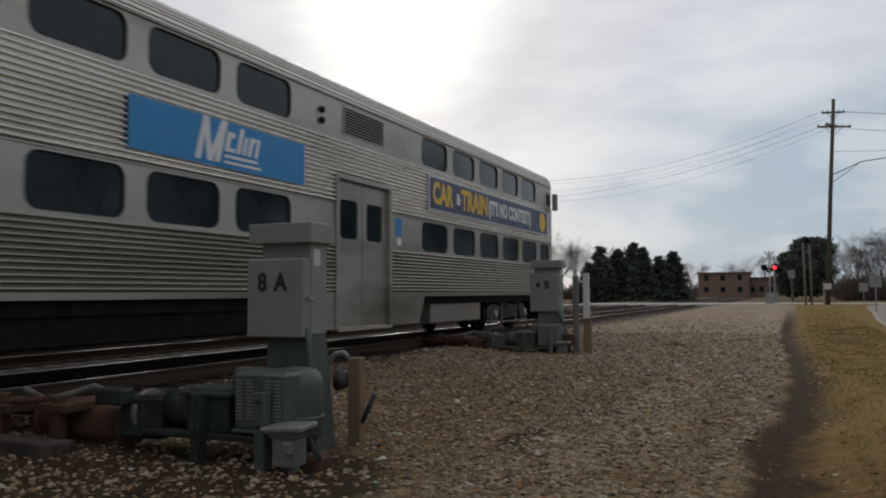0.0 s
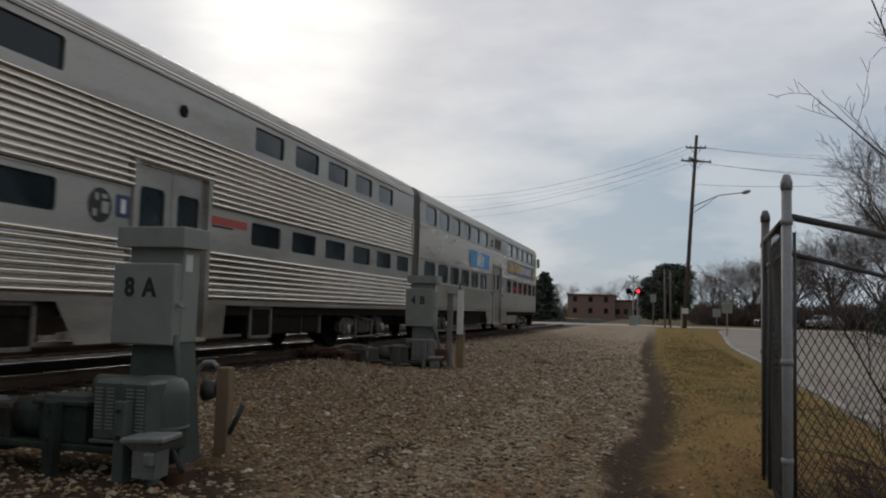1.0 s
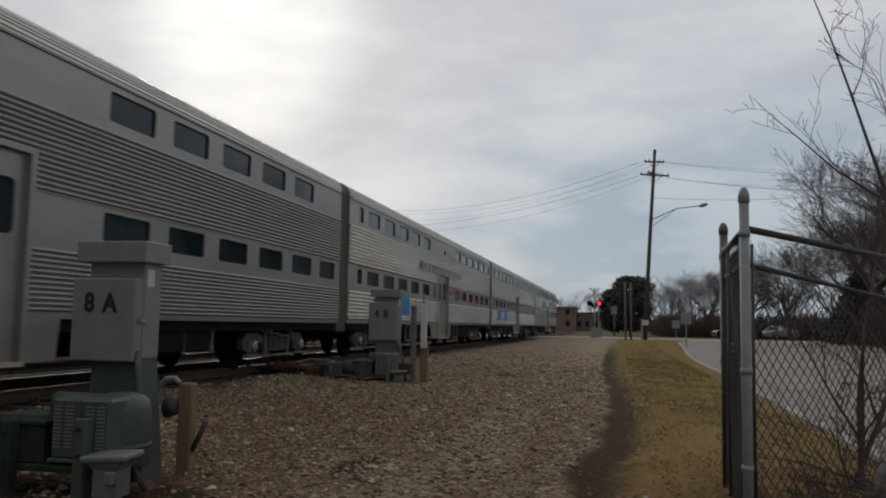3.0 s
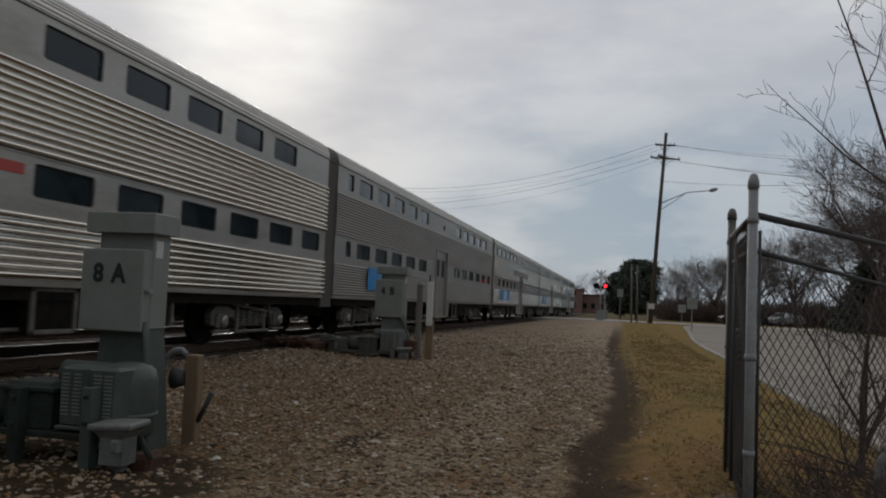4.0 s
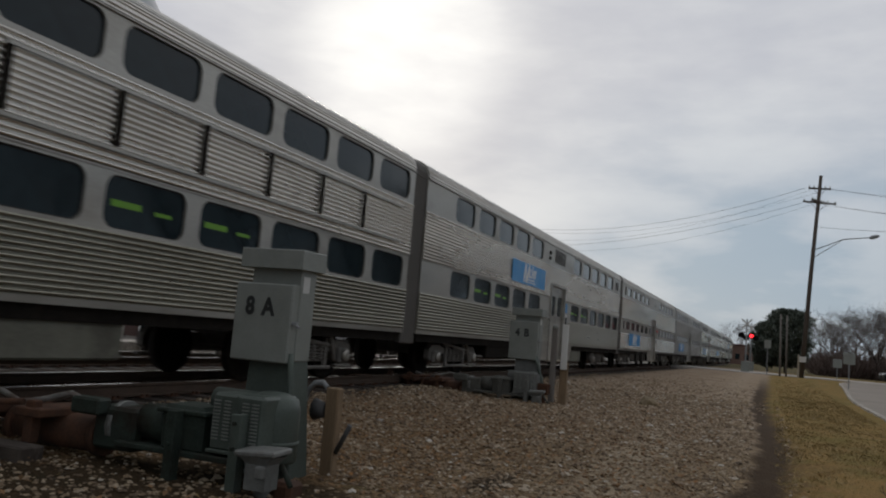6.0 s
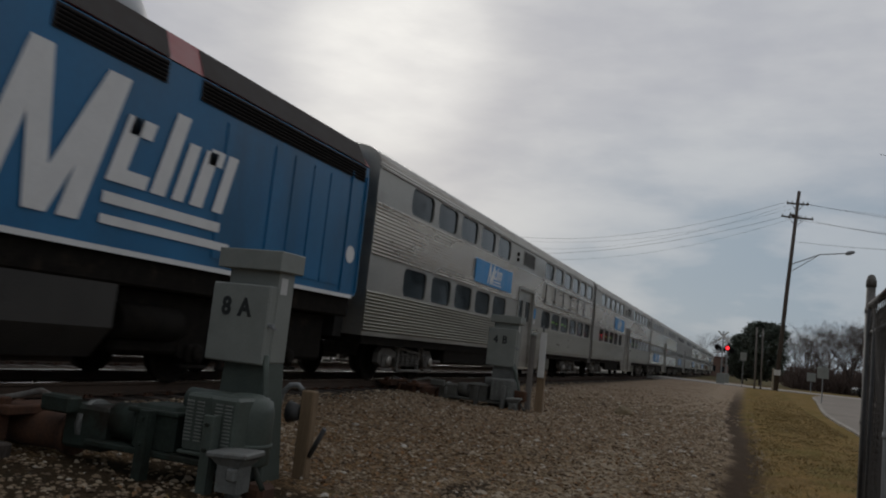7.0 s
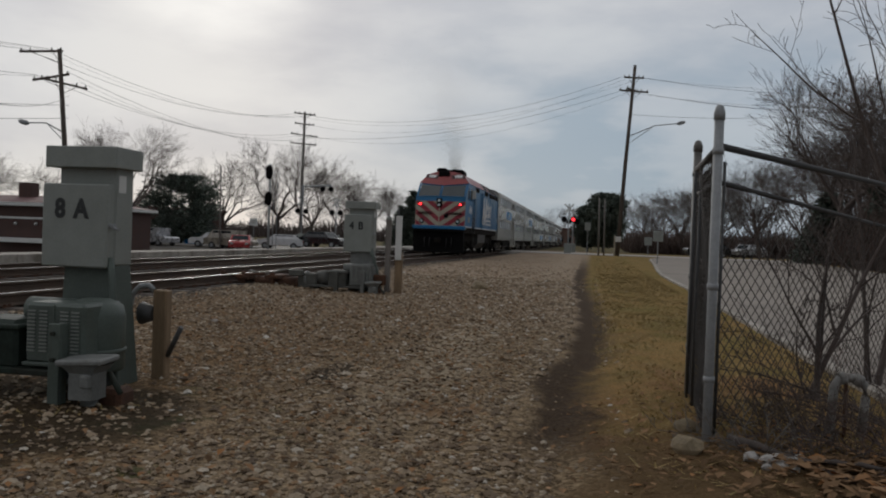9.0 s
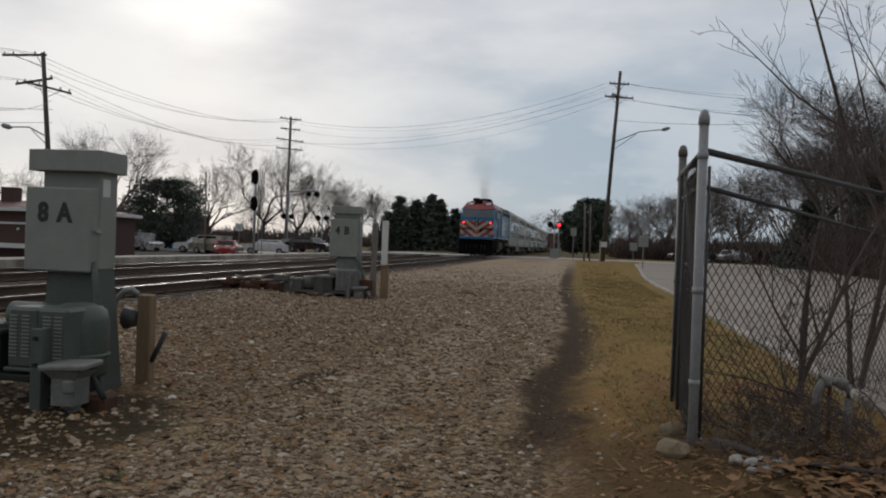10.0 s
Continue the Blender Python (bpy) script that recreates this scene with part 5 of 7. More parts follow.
# ---- the signal machines beside the track ----
def cabinet(name, label, words, x, y, w, h_door, z_door, size, foot_mat=GREY_GREEN):
    """A steel case on a tapered pedestal, with a door on its front and a cap; (x, y) is the middle of the door's front."""
    c = thing(name, label, "signal case", (x, y, 0), group="signal cases")
    d = 0.42 * w
    body = Geo().box(-w * 0.36, w * 0.52, 0.10, 0.10 + d, z_door + 0.02, z_door + h_door + 0.16, 0.01)
    part("case", body, GREY_PAINT, c)
    door = part("door", Geo().box(-w / 2, w / 2, 0.0, 0.12, z_door, z_door + h_door, 0.012), GREY_PAINT, c, "grey steel door with stencilled mark")
    part("hasp", Geo().box(w / 2 - 0.005, w / 2 + 0.05, 0.02, 0.06, z_door + h_door * 0.48, z_door + h_door * 0.53, 0.006).tube([(w / 2 + 0.02, 0.03, z_door + h_door * 0.5), (w / 2 + 0.09, 0.02, z_door + h_door * 0.46)], 0.012, 6), GALV, door)
    for k in (0.2, 0.8):
        part("hinge", Geo().tube([(-w / 2 - 0.006, 0.06, z_door + h_door * k - 0.04), (-w / 2 - 0.006, 0.06, z_door + h_door * k + 0.04)], 0.012, 6), GREY_PAINT, door)
    for k, ch in enumerate(words):
        t = part("stencil", lettering(ch, size, 0.002, BLACK_PAINT, 0.86), BLACK_PAINT, door, "black stencilled character")
        t.matrix_basis = pose(-w * 0.22 + k * w * 0.32, -0.003, z_door + h_door * 0.69)
    part("cap", Geo().box(-w * 0.47, w * 0.62, 0.0, 0.14 + d, z_door + h_door + 0.13, z_door + h_door + 0.30, 0.006), GREY_PAINT, c, "overhanging grey steel cap")
    part("tag", Geo().box(w * 0.521, w * 0.526, 0.13, 0.23, z_door + h_door - 0.06, z_door + h_door + 0.08), SIGN_WHITE, c, "small white tag")
    ped = Geo()
    zt, zb = z_door + 0.02, GROUND - 0.15
    top = [(-w * 0.28, 0.13), (w * 0.50, 0.13), (w * 0.50, 0.10 + d), (-w * 0.28, 0.10 + d)]
    bot = [(-w * 0.32, 0.08), (w * 0.66, 0.08), (w * 0.66, 0.14 + d), (-w * 0.32, 0.14 + d)]
    for k in range(4):
        a, b = top[k], top[(k + 1) % 4]
        e, f = bot[k], bot[(k + 1) % 4]
        ped.face([(*e, zb), (*f, zb), (*b, zt), (*a, zt)])
    ped.face([(*p, zt) for p in top])
    foot = part("pedestal", ped, foot_mat, c, "tapered grey pedestal")
    part("tag", Geo().box(w * 0.50, w * 0.58, 0.085, 0.115, z_door - 0.66, z_door - 0.56), SIGN_WHITE, foot, "small white tag")
    part("conduit_clamp", Geo().box(w * 0.56, w * 0.63, 0.0, 0.10, z_door - 0.30, z_door - 0.26, 0.006).box(w * 0.60, w * 0.67, -0.02, 0.10, z_door - 0.66, z_door - 0.62, 0.006), GALV, foot)
    con = [(w * 0.50, 0.06, z_door + 0.08), (w * 0.56, 0.03, z_door - 0.04), (w * 0.62, 0.02, z_door - 0.35), (w * 0.70, 0.0, GROUND + 0.1), (w * 0.72, -0.02, GROUND - 0.1)]
    part("conduit", Geo().tube(con, 0.028, 8), GREY_GREEN, c, "grey conduit that runs to the ground")
    return c


cabinet("signal_case", "grey steel signal case on a pedestal, stencilled 8A", "8A", -4.03, 5.75, 0.58, 0.67, 0.66, 0.21)
cabinet("signal_case", "grey steel signal case on a pedestal, stencilled 4B", "4B", -5.22, 17.7, 0.66, 0.86, 0.61, 0.24, PALE_CAST)


# second grey-green, its colour darkened for shade on the low parts and for grime
SHADED_GRIMY_GREEN = material("shaded_grimy_grey_green_enamel", (0.034, 0.046, 0.038), 0.6, 0.0, 0.3, 4, 40, 0.2, stain=(0.024, 0.017, 0.012), stain_at=(0.42, 0.7), ior=1.25)


def switch_machine(x, y, label, green=GREY_GREEN, grimy=SHADED_GRIMY_GREEN, z=0.0):
    """A switch machine: louvred motor cover, drum, gearbox and the rods to the rails."""
    m = thing("switch_machine", label, "switch machine", (x, y, z), group="switch machines")
    cover = part("motor_cover", Geo().box(-0.22, 0.27, -0.17, 0.10, -0.04, 0.415, 0.025), green, m, "grey-green louvred motor cover")
    lou = Geo()
    for cx in (-0.165, -0.065, 0.105, 0.195):
        for k in range(12):
            z_ = 0.05 + k * 0.027
            lou.box(cx - 0.032, cx + 0.032, -0.180, -0.168, z_, z_ + 0.010)
    tagged(part("louvre", lou, GREY_PAINT, cover), kind="stuff")
    part("cover_seam", Geo().box(0.012, 0.026, -0.176, -0.166, -0.03, 0.40), green, cover)
    part("cover_rim", Geo().box(-0.235, 0.285, -0.185, 0.115, -0.06, -0.03, 0.008), green, cover)
    part("drum", Geo().spin([(0.21, -0.12), (0.225, -0.10), (0.225, 0.30), (0.20, 0.385), (0.11, 0.43), (0.02, 0.44)], 28, (0.13, 0.17)), green, m, "rounded grey-green drum housing")
    part("drum_band", Geo().spin([(0.226, 0.02), (0.236, 0.025), (0.236, 0.05), (0.226, 0.055)], 28, (0.13, 0.17)), green, m)
    part("top_tank", Geo().tube([(-0.45, 0.2, 0.32), (0.05, 0.2, 0.32)], 0.10, 16), green, m)
    jb = Geo()
    ring_lo, ring_hi = [(0.275, -0.345), (0.455, -0.335), (0.455, -0.165), (0.275, -0.165)], [(0.225, -0.385), (0.505, -0.375), (0.505, -0.135), (0.225, -0.135)]
    for zl, zh, lo, hi in ((-0.25, -0.06, ring_lo, ring_lo), (-0.06, 0.0, ring_lo, ring_hi)):
        for k in range(4):
            n = (k + 1) % 4
            jb.face([(*lo[k], zl), (*lo[n], zl), (*hi[n], zh), (*hi[k], zh)])
    jb.face([(*p, -0.25) for p in ring_lo][::-1])
    junction = part("junction_box", jb, PALE_CAST, m, "pale cast junction box")
    lid = part("junction_lid", Geo().box(-0.17, 0.17, -0.145, 0.145, 0.0, 0.045, 0.012), PALE_CAST, junction, "weathered lid, slightly askew")
    lid.matrix_basis = pose(0.365, -0.255, 0.004, 1.5, -3.0, 4.0)
    part("junction_foot", Geo().tube([(0.37, -0.24, -0.24), (0.36, -0.24, -0.34), (0.37, -0.24, -0.48)], [0.085, 0.07, 0.085], 10), PALE_CAST, junction)
    part("junction_lug", Geo().box(0.40, 0.47, -0.41, -0.35, -0.15, -0.06, 0.01), PALE_CAST, junction)
    part("footing", Geo().box(0.36, 0.56, -0.16, 0.06, -0.5, -0.20, 0.03), RUST, m, "dark rusty footing")
    part("stay", Geo().tube([(0.50, -0.20, -0.06), (0.62, -0.24, -0.20)], 0.022, 6), grimy, m)
    for lx, zt in ((0.115, 0.28), (-0.50, 0.24)):
        leg = part("leg", Geo().box(lx - 0.045, lx + 0.045, -0.30, -0.27, -0.55, zt, 0.006).box(lx + 0.03, lx + 0.045, -0.27, -0.20, -0.55, zt, 0.004), green if lx > 0 else grimy, m, "flat steel leg")
        for dz in (0.07, 0.26):
            part("bolt", Geo().tube([(lx, -0.30, zt - dz), (lx, -0.325, zt - dz)], 0.016, 6), grimy, leg)
    part("bed_plate", Geo().box(-1.15, 0.30, -0.20, 0.30, -0.13, -0.08, 0.01), grimy, m)
    part("gearbox", Geo().box(-0.72, -0.30, -0.16, 0.24, -0.10, 0.27, 0.03).box(-0.76, -0.26, -0.19, 0.27, 0.20, 0.24, 0.01), grimy, m, "bolted grey-green gearbox")
    part("coupling", Geo().tube([(-1.02, 0.03, 0.08), (-0.70, 0.03, 0.08)], [0.15, 0.17], 16), grimy, m)
    part("valve_block", Geo().box(-1.45, -1.0, -0.15, 0.20, -0.18, 0.18, 0.03), grimy, m)
    part("operating_cylinder", Geo().tube([(-2.45, 0.03, -0.11), (-1.45, 0.03, -0.10)], 0.155, 18).tube([(-1.52, 0.03, -0.10), (-1.44, 0.03, -0.10)], 0.18, 18).tube([(-2.50, 0.03, -0.11), (-2.42, 0.03, -0.11)], 0.18, 18), RUST, m, "rusty operating cylinder")
    part("air_hose", Geo().tube([(-1.50, -0.10, 0.16), (-1.72, -0.16, 0.24), (-2.0, -0.18, 0.16), (-2.3, -0.16, 0.10), (-2.62, -0.12, 0.18)], 0.028, 8), OLD_PIPE, m, "pale curved hose")
    part("hose_block", Geo().box(-1.62, -1.30, -0.26, -0.10, 0.10, 0.24, 0.02), grimy, m)
    part("pipe_flange", Geo().tube([(-1.30, 0.03, 0.02), (-1.24, 0.03, 0.02)], 0.20, 14), PALE_CAST, m, "pale pipe flange")
    part("slide_bar", Geo().box(-4.3, -2.4, -0.03, 0.09, -0.08, -0.03, 0.006), RUST, m, "rusty slide bar that reaches the rails")
    part("throw_rod", Geo().tube([(-4.4, 0.30, -0.08), (-2.2, 0.30, -0.06), (-1.4, 0.2, 0.0)], 0.03, 8), RUST, m)
    part("lock_rod", Geo().tube([(-4.4, -0.28, -0.08), (-2.9, -0.30, 0.05), (-2.2, -0.22, 0.12)], 0.03, 8), RUST, m)
    for k, lx in enumerate((-2.0, -2.7, -3.2)):
        part("bracket", Geo().box(lx - 0.16, lx + 0.16, -0.36, 0.40, 0.02 - 0.04 * k, 0.10 - 0.04 * k, 0.012).box(lx - 0.05, lx + 0.05, -0.33, -0.23, -0.20, 0.16, 0.01), RUST, m, "bolted rod bracket")
    for k in (0, 1):
        part("long_tie", Geo().box(-4.6, -1.7, -0.62 + k * 1.0, -0.38 + k * 1.0, -0.36, -0.18, 0.015), TIE_WOOD, m, "dark wooden switch tie")
    return m


switch_machine(-3.86, 5.45, "grey-green switch machine with rusty rods running to the rails")
OLD_GREY = material("chalky_grey_enamel", (0.15, 0.155, 0.145), 0.7, 0.05, 0.2, 4, 40, 0.2, stain=(0.085, 0.08, 0.07))
OLD_DARK = material("weathered_grey_casting", (0.085, 0.085, 0.075), 0.75, 0.05, 0.3, 4, 40, 0.2, stain=(0.05, 0.04, 0.032))
switch_machine(-5.05, 17.5, "weathered grey switch machine beside the rails", OLD_GREY, OLD_DARK, -0.08)

# stakes and boxes by the machines
stake = thing("wooden_stake", "weathered wooden stake with a cable eye", "stake", (-3.575, 6.34, 0))
part("post", Geo().box(-0.065, 0.065, -0.05, 0.05, -0.6, 0.465, 0.012), STAKE_WOOD, stake)
part("cable", Geo().tube([(-0.30, -0.02, -0.35), (-0.30, -0.02, 0.28), (-0.27, -0.02, 0.42), (-0.20, -0.02, 0.49), (-0.12, -0.02, 0.50), (-0.07, -0.02, 0.46)], 0.026, 8), GALV, stake, "bent galvanised conduit")
part("socket", Geo().tube([(-0.17, -0.03, 0.26), (-0.06, -0.03, 0.26)], [0.10, 0.06], 12), DARK_PIPE, stake)
part("clamp_bar", Geo().tube([(0.07, -0.02, -0.1), (0.21, -0.05, 0.16)], 0.022, 6), DARK_PIPE, stake)

marker = thing("marker_post", "white board on a wooden post beside the signal case", "marker post", (-4.25, 17.7, 0))
part("board", Geo().box(-0.07, 0.07, -0.03, 0.03, 0.46, 1.46, 0.01), SIGN_WHITE, marker, "white painted board")
part("post", Geo().box(-0.085, 0.085, 0.035, 0.15, -0.6, 0.62, 0.012), STAKE_WOOD, marker)
part("whip", Geo().tube([(-0.03, 0.05, 1.40), (-0.03, 0.05, 1.62)], 0.02, 6), DARK_PIPE, marker)
pipe_post = thing("pipe_post", "slim grey post beside the signal case", "post", (-4.5, 17.75, 0))
part("post", Geo().box(-0.06, 0.06, -0.05, 0.05, -0.6, 1.38, 0.012), GREY_WOOD, pipe_post)
part("cap", Geo().tube([(0, 0, 1.36), (0, 0, 1.44)], [0.08, 0.05], 8), GREY_PAINT, pipe_post)
air = thing("air_valve", "dark valve on a slanting conduit by the case", "valve", (-4.75, 17.6, 0))
part("conduit", Geo().tube([(-0.12, 0, 0.62), (-0.05, 0, 0.5), (0.10, 0, 0.0), (0.12, 0, -0.4)], 0.035, 8), GREY_GREEN, air)
part("valve_body", Geo().box(-0.02, 0.24, -0.1, 0.1, -0.12, 0.12, 0.02), RUST, air)
part("valve_foot", Geo().tube([(0.1, 0, -0.12), (0.1, 0, -0.45)], 0.06, 8), RUST, air)


# ---- fence, gate and the undergrowth behind it ----
def chain_link(a, b, z0, z1, pitch=0.08, slope=1.0, r=0.0042):
    """Wire mesh between two uprights at a and b: two families of slanting wires that pass over each other."""
    g = Geo()
    ax, ay = a
    L = math.hypot(b[0] - ax, b[1] - ay)
    ux, uy = (b[0] - ax) / L, (b[1] - ay) / L
    h = z1 - z0
    run = h * slope
    for fam in (1, -1):
        c = -run if fam > 0 else 0.0
        while c < (L if fam > 0 else L + run):
            lo, hi = (max(0, -c), min(run, L - c)) if fam > 0 else (max(0, c - L), min(run, c))
            if hi > lo + 0.01:
                pts = []
                for k in range(5):
                    v = lo + (hi - lo) * k / 4
                    u = c + fam * v
                    off = 0.006 * fam + 0.03 * noise.noise((u * 1.5, v * 1.5, 3))
                    pts.append((ax + ux * u - uy * off, ay + uy * u + ux * off, z0 + v / slope + 0.012 * noise.noise((u * 2, v * 2, 8))))
                g.tube(pts, r, 3, False, False)
            c += pitch * 1.35
    return g


fence = thing("chain_link_fence", "chain-link fence with galvanised posts and dark top rails", "fence")


def fence_post(x, y, top, r, mat=GALV):
    p = part("post", Geo().tube([(x, y, -0.6), (x, y, top - 0.09)], r, 12), mat, fence, "round steel post")
    part("post_cap", Geo().spin([(r + 0.005, top - 0.10), (r + 0.005, top - 0.05), (r * 0.75, top - 0.01), (0.01, top)], 12, (x, y)), mat, p)
    for z in (0.15, 0.75, 1.62):
        part("band", Geo().tube([(x, y, z - 0.02), (x, y, z + 0.02)], r + 0.006, 12), mat, p)


OLD_GALV = material("dull_galvanised_steel", (0.17, 0.165, 0.155), 0.65, 0.3, 0.2, 5, 40, 0.15, stain=(0.06, 0.045, 0.035))
fence_post(0.82, 5.37, 1.92, 0.031)
fence_post(0.905, 7.1, 1.91, 0.034, OLD_GALV)
fence_post(3.55, 9.45, 1.92, 0.035)
part("top_rail", Geo().tube([(0.82, 5.37, 1.655), (3.55, 9.45, 1.66)], 0.024, 8), DARK_PIPE, fence, "dark top rail")
part("brace_rail", Geo().tube([(0.83, 5.39, 1.425), (3.55, 9.45, 1.20)], 0.017, 8), DARK_PIPE, fence, "dark brace rail")
part("top_rail", Geo().tube([(0.82, 5.37, 1.64), (0.905, 7.1, 1.66)], 0.024, 8), DARK_PIPE, fence, "dark top rail")
part("brace_rail", Geo().tube([(0.82, 5.37, 1.42), (0.905, 7.1, 1.44)], 0.017, 8), DARK_PIPE, fence)
part("tension_bar", Geo().tube([(0.875, 5.44, -0.25), (0.875, 5.44, 1.56)], 0.011, 6), DARK_PIPE, fence)
part("tension_bar", Geo().tube([(0.90, 7.04, -0.25), (0.90, 7.04, 1.6)], 0.011, 6), DARK_PIPE, fence)
tagged(part("fabric", chain_link((0.86, 5.43), (3.53, 9.42), -0.26, 1.30, 0.098, 1.35, 0.0036), WIRE, fence, "rusty wire mesh"), kind="stuff")
tagged(part("fabric", chain_link((0.822, 5.42), (0.903, 7.06), -0.24, 1.62, 0.07), WIRE, fence, "rusty wire mesh"), kind="stuff")
tagged(part("fabric", chain_link((0.845, 5.46), (0.928, 7.06), -0.20, 1.56, 0.085), WIRE, fence, "second layer of folded wire mesh"), kind="stuff")
for y, top in ((5.95, 1.45), (6.5, 1.55), (6.85, 1.62)):
    part("tension_bar", Geo().tube([(0.86, y, -0.3), (0.865, y, top)], 0.014, 6), DARK_PIPE, fence)



def branching(g, pos, way, length, radius, depth, rnd, spread, up, thin, kids=(2, 3), sides=4, wild=1.0):
    """A bough that bends, tapers and forks until it is twigs."""
    pts, radii = [pos], [radius]
    steps = 4 if depth > 2 or wild < 1 else 3
    d = way.copy()
    for i in range(steps):
        d = (d + Vector((rnd.gauss(0, 0.16), rnd.gauss(0, 0.16), rnd.gauss(0, 0.10))) * wild + Vector((0, 0, up))).normalized()
        pos = pos + d * (length / steps)
        pts.append(pos)
        radii.append(max(thin, radius * (1 - 0.42 * (i + 1) / steps)))
    g.tube(pts, radii, sides if depth > 2 else 3, False)
    if depth <= 0:
        return
    n = rnd.randint(*kids)
    for k in range(n + 1):
        start = pts[-1] if k < n - 1 else pts[rnd.randint(1, steps)]
        side = Vector((rnd.gauss(0, 1), rnd.gauss(0, 1), rnd.gauss(0, 0.6)))
        nd = (d + spread * (side - side.project(d)).normalized() * rnd.uniform(0.6, 1.2)).normalized()
        branching(g, start, nd, length * rnd.uniform(0.58, 0.86), radii[-1] * rnd.uniform(0.6, 0.85), depth - 1, rnd, spread, up, thin, kids, sides, wild)


def shoot(g, pos, way, length, radius, depth, rnd, curve, thin):
    """A long shoot that bows, tapers, and sends side shoots upward."""
    n = 9 if depth > 1 else 6
    pts, radii = [pos], [radius]
    d = way.normalized()
    for i in range(n):
        d = (d + curve / n + Vector((rnd.gauss(0, 0.055), rnd.gauss(0, 0.055), rnd.gauss(0, 0.045)))).normalized()
        pos = pos + d * (length / n)
        pts.append(pos)
        radii.append(max(thin, radius * (1 - 0.86 * (i + 1) / n)))
        if depth > 0 and i >= 1 and rnd.random() < (0.80 if depth > 1 else 0.62):
            side = d.cross(Vector((rnd.gauss(0, 1), rnd.gauss(0, 1), rnd.gauss(0, 1)))).normalized()
            nd = (d * rnd.uniform(0.45, 1.0) + side * rnd.uniform(0.5, 0.95) + Vector((0, 0, 0.30))).normalized()
            left = length * (1 - i / (n + 2))
            shoot(g, pos, nd, left * rnd.uniform(0.35, 0.72), radii[-1] * rnd.uniform(0.5, 0.75), depth - 1, rnd, Vector((rnd.gauss(0, 0.45), rnd.gauss(0, 0.45), rnd.gauss(0.15, 0.3))), thin)
    g.tube(pts, radii, 5 if radius > 0.012 else 3, False)


def shrub(x, y, label, seed, limbs, mat=TWIG, thin=0.0028, depth=3):
    """limbs: (lean in x, lean in y, rise, length, radius, bow in x, bow in z) for each stem."""
    rnd = random.Random(seed)
    s = thing("bare_shrub", label, "shrub", (x, y, GROUND - 0.02), group="bare shrubs")
    for k, (lx, ly, up, length, r, bx, bz) in enumerate(limbs):
        g = Geo()
        p = Vector((0.05 * math.cos(k * 2.4), 0.05 * math.sin(k * 2.4), -0.05))
        shoot(g, p, Vector((lx, ly, up)), length, r, depth, rnd, Vector((bx, rnd.gauss(0, 0.2), bz)), thin)
        part("stem", g, mat, s)
    return s


def tangle(seed, stems, length, r):
    rnd = random.Random(seed)
    out = []
    for k in range(stems):
        a = rnd.uniform(0, 6.283)
        out.append((math.cos(a) * 0.8, math.sin(a) * 0.8, rnd.uniform(0.5, 1.1), length * rnd.uniform(0.6, 1.2), r, math.cos(a) * 0.7, -0.5))
    return out


shrub(1.88, 7.05, "leafless shrub with looping dark limbs behind the fence", 4,
      ((-0.06, 0.1, 1.0, 1.7, 0.034, -0.05, 0.1), (0.28, 0.1, 1.0, 2.1, 0.030, 0.3, 0.2), (0.05, 0.2, 1.0, 2.3, 0.026, 0.05, 0.2), (-0.35, 0.3, 0.8, 0.9, 0.014, 0.5, 0.6)))
shrub(2.75, 8.35, "tall leafless shrub with long shoots rising over the fence", 8,
      ((0.02, 0.0, 1.0, 5.0, 0.034, 0.05, 0.1), (0.10, 0.0, 1.0, 2.9, 0.028, 0.10, 0.1), (0.22, 0.1, 1.0, 4.4, 0.030, 0.2, 0.1), (-0.16, 0.0, 1.0, 1.8, 0.018, 0.10, 0.2)))
shrub(3.7, 8.9, "tall leafless shrub with long shoots rising over the fence", 19,
      ((-0.12, 0.0, 1.0, 5.2, 0.040, -0.20, 0.0), (0.0, -0.1, 1.0, 5.4, 0.036, -0.1, 0.2), (-0.26, 0.1, 1.0, 4.2, 0.030, -0.20, 0.2), (0.3, 0.2, 1.0, 4.6, 0.034, 0.3, 0.1)))
shrub(4.6, 10.5, "leafless shrub with tangled stems by the street", 15,
      ((-0.2, 0.0, 1.0, 3.6, 0.034, -0.3, 0.1), (0.1, 0.1, 1.0, 4.0, 0.034, 0.2, 0.2), (-0.4, 0.2, 0.9, 2.6, 0.028, -0.2, 0.3), (0.4, 0.1, 1.0, 3.4, 0.03, 0.4, 0.2)))
shrub(1.6, 5.9, "low leafless tangle of dry stems at the fence foot", 29, tangle(29, 9, 0.85, 0.007), thin=0.0022, depth=2)
shrub(1.15, 5.3, "low leafless tangle of dry stems at the fence foot", 33, tangle(33, 8, 0.55, 0.006), GREY_WOOD, thin=0.0022, depth=2)
shrub(2.0, 5.5, "low leafless tangle of reddish stems", 37, tangle(37, 10, 1.0, 0.008), TWIG_RED, thin=0.0022, depth=2)
for k, (x, y, n, long) in enumerate(((1.35, 5.75, 9, 0.7), (1.75, 5.35, 10, 0.8), (2.2, 5.9, 9, 1.0), (1.45, 5.0, 7, 0.45), (2.1, 5.0, 9, 0.7))):
    shrub(x, y, "low leafless thicket of dark dry stems at the fence foot", 60 + k, tangle(60 + k, n, long, 0.007), thin=0.0022, depth=2)
shrub(2.4, 6.3, "low leafless tangle of dark stems", 21, tangle(21, 8, 1.5, 0.012), thin=0.0028, depth=2)

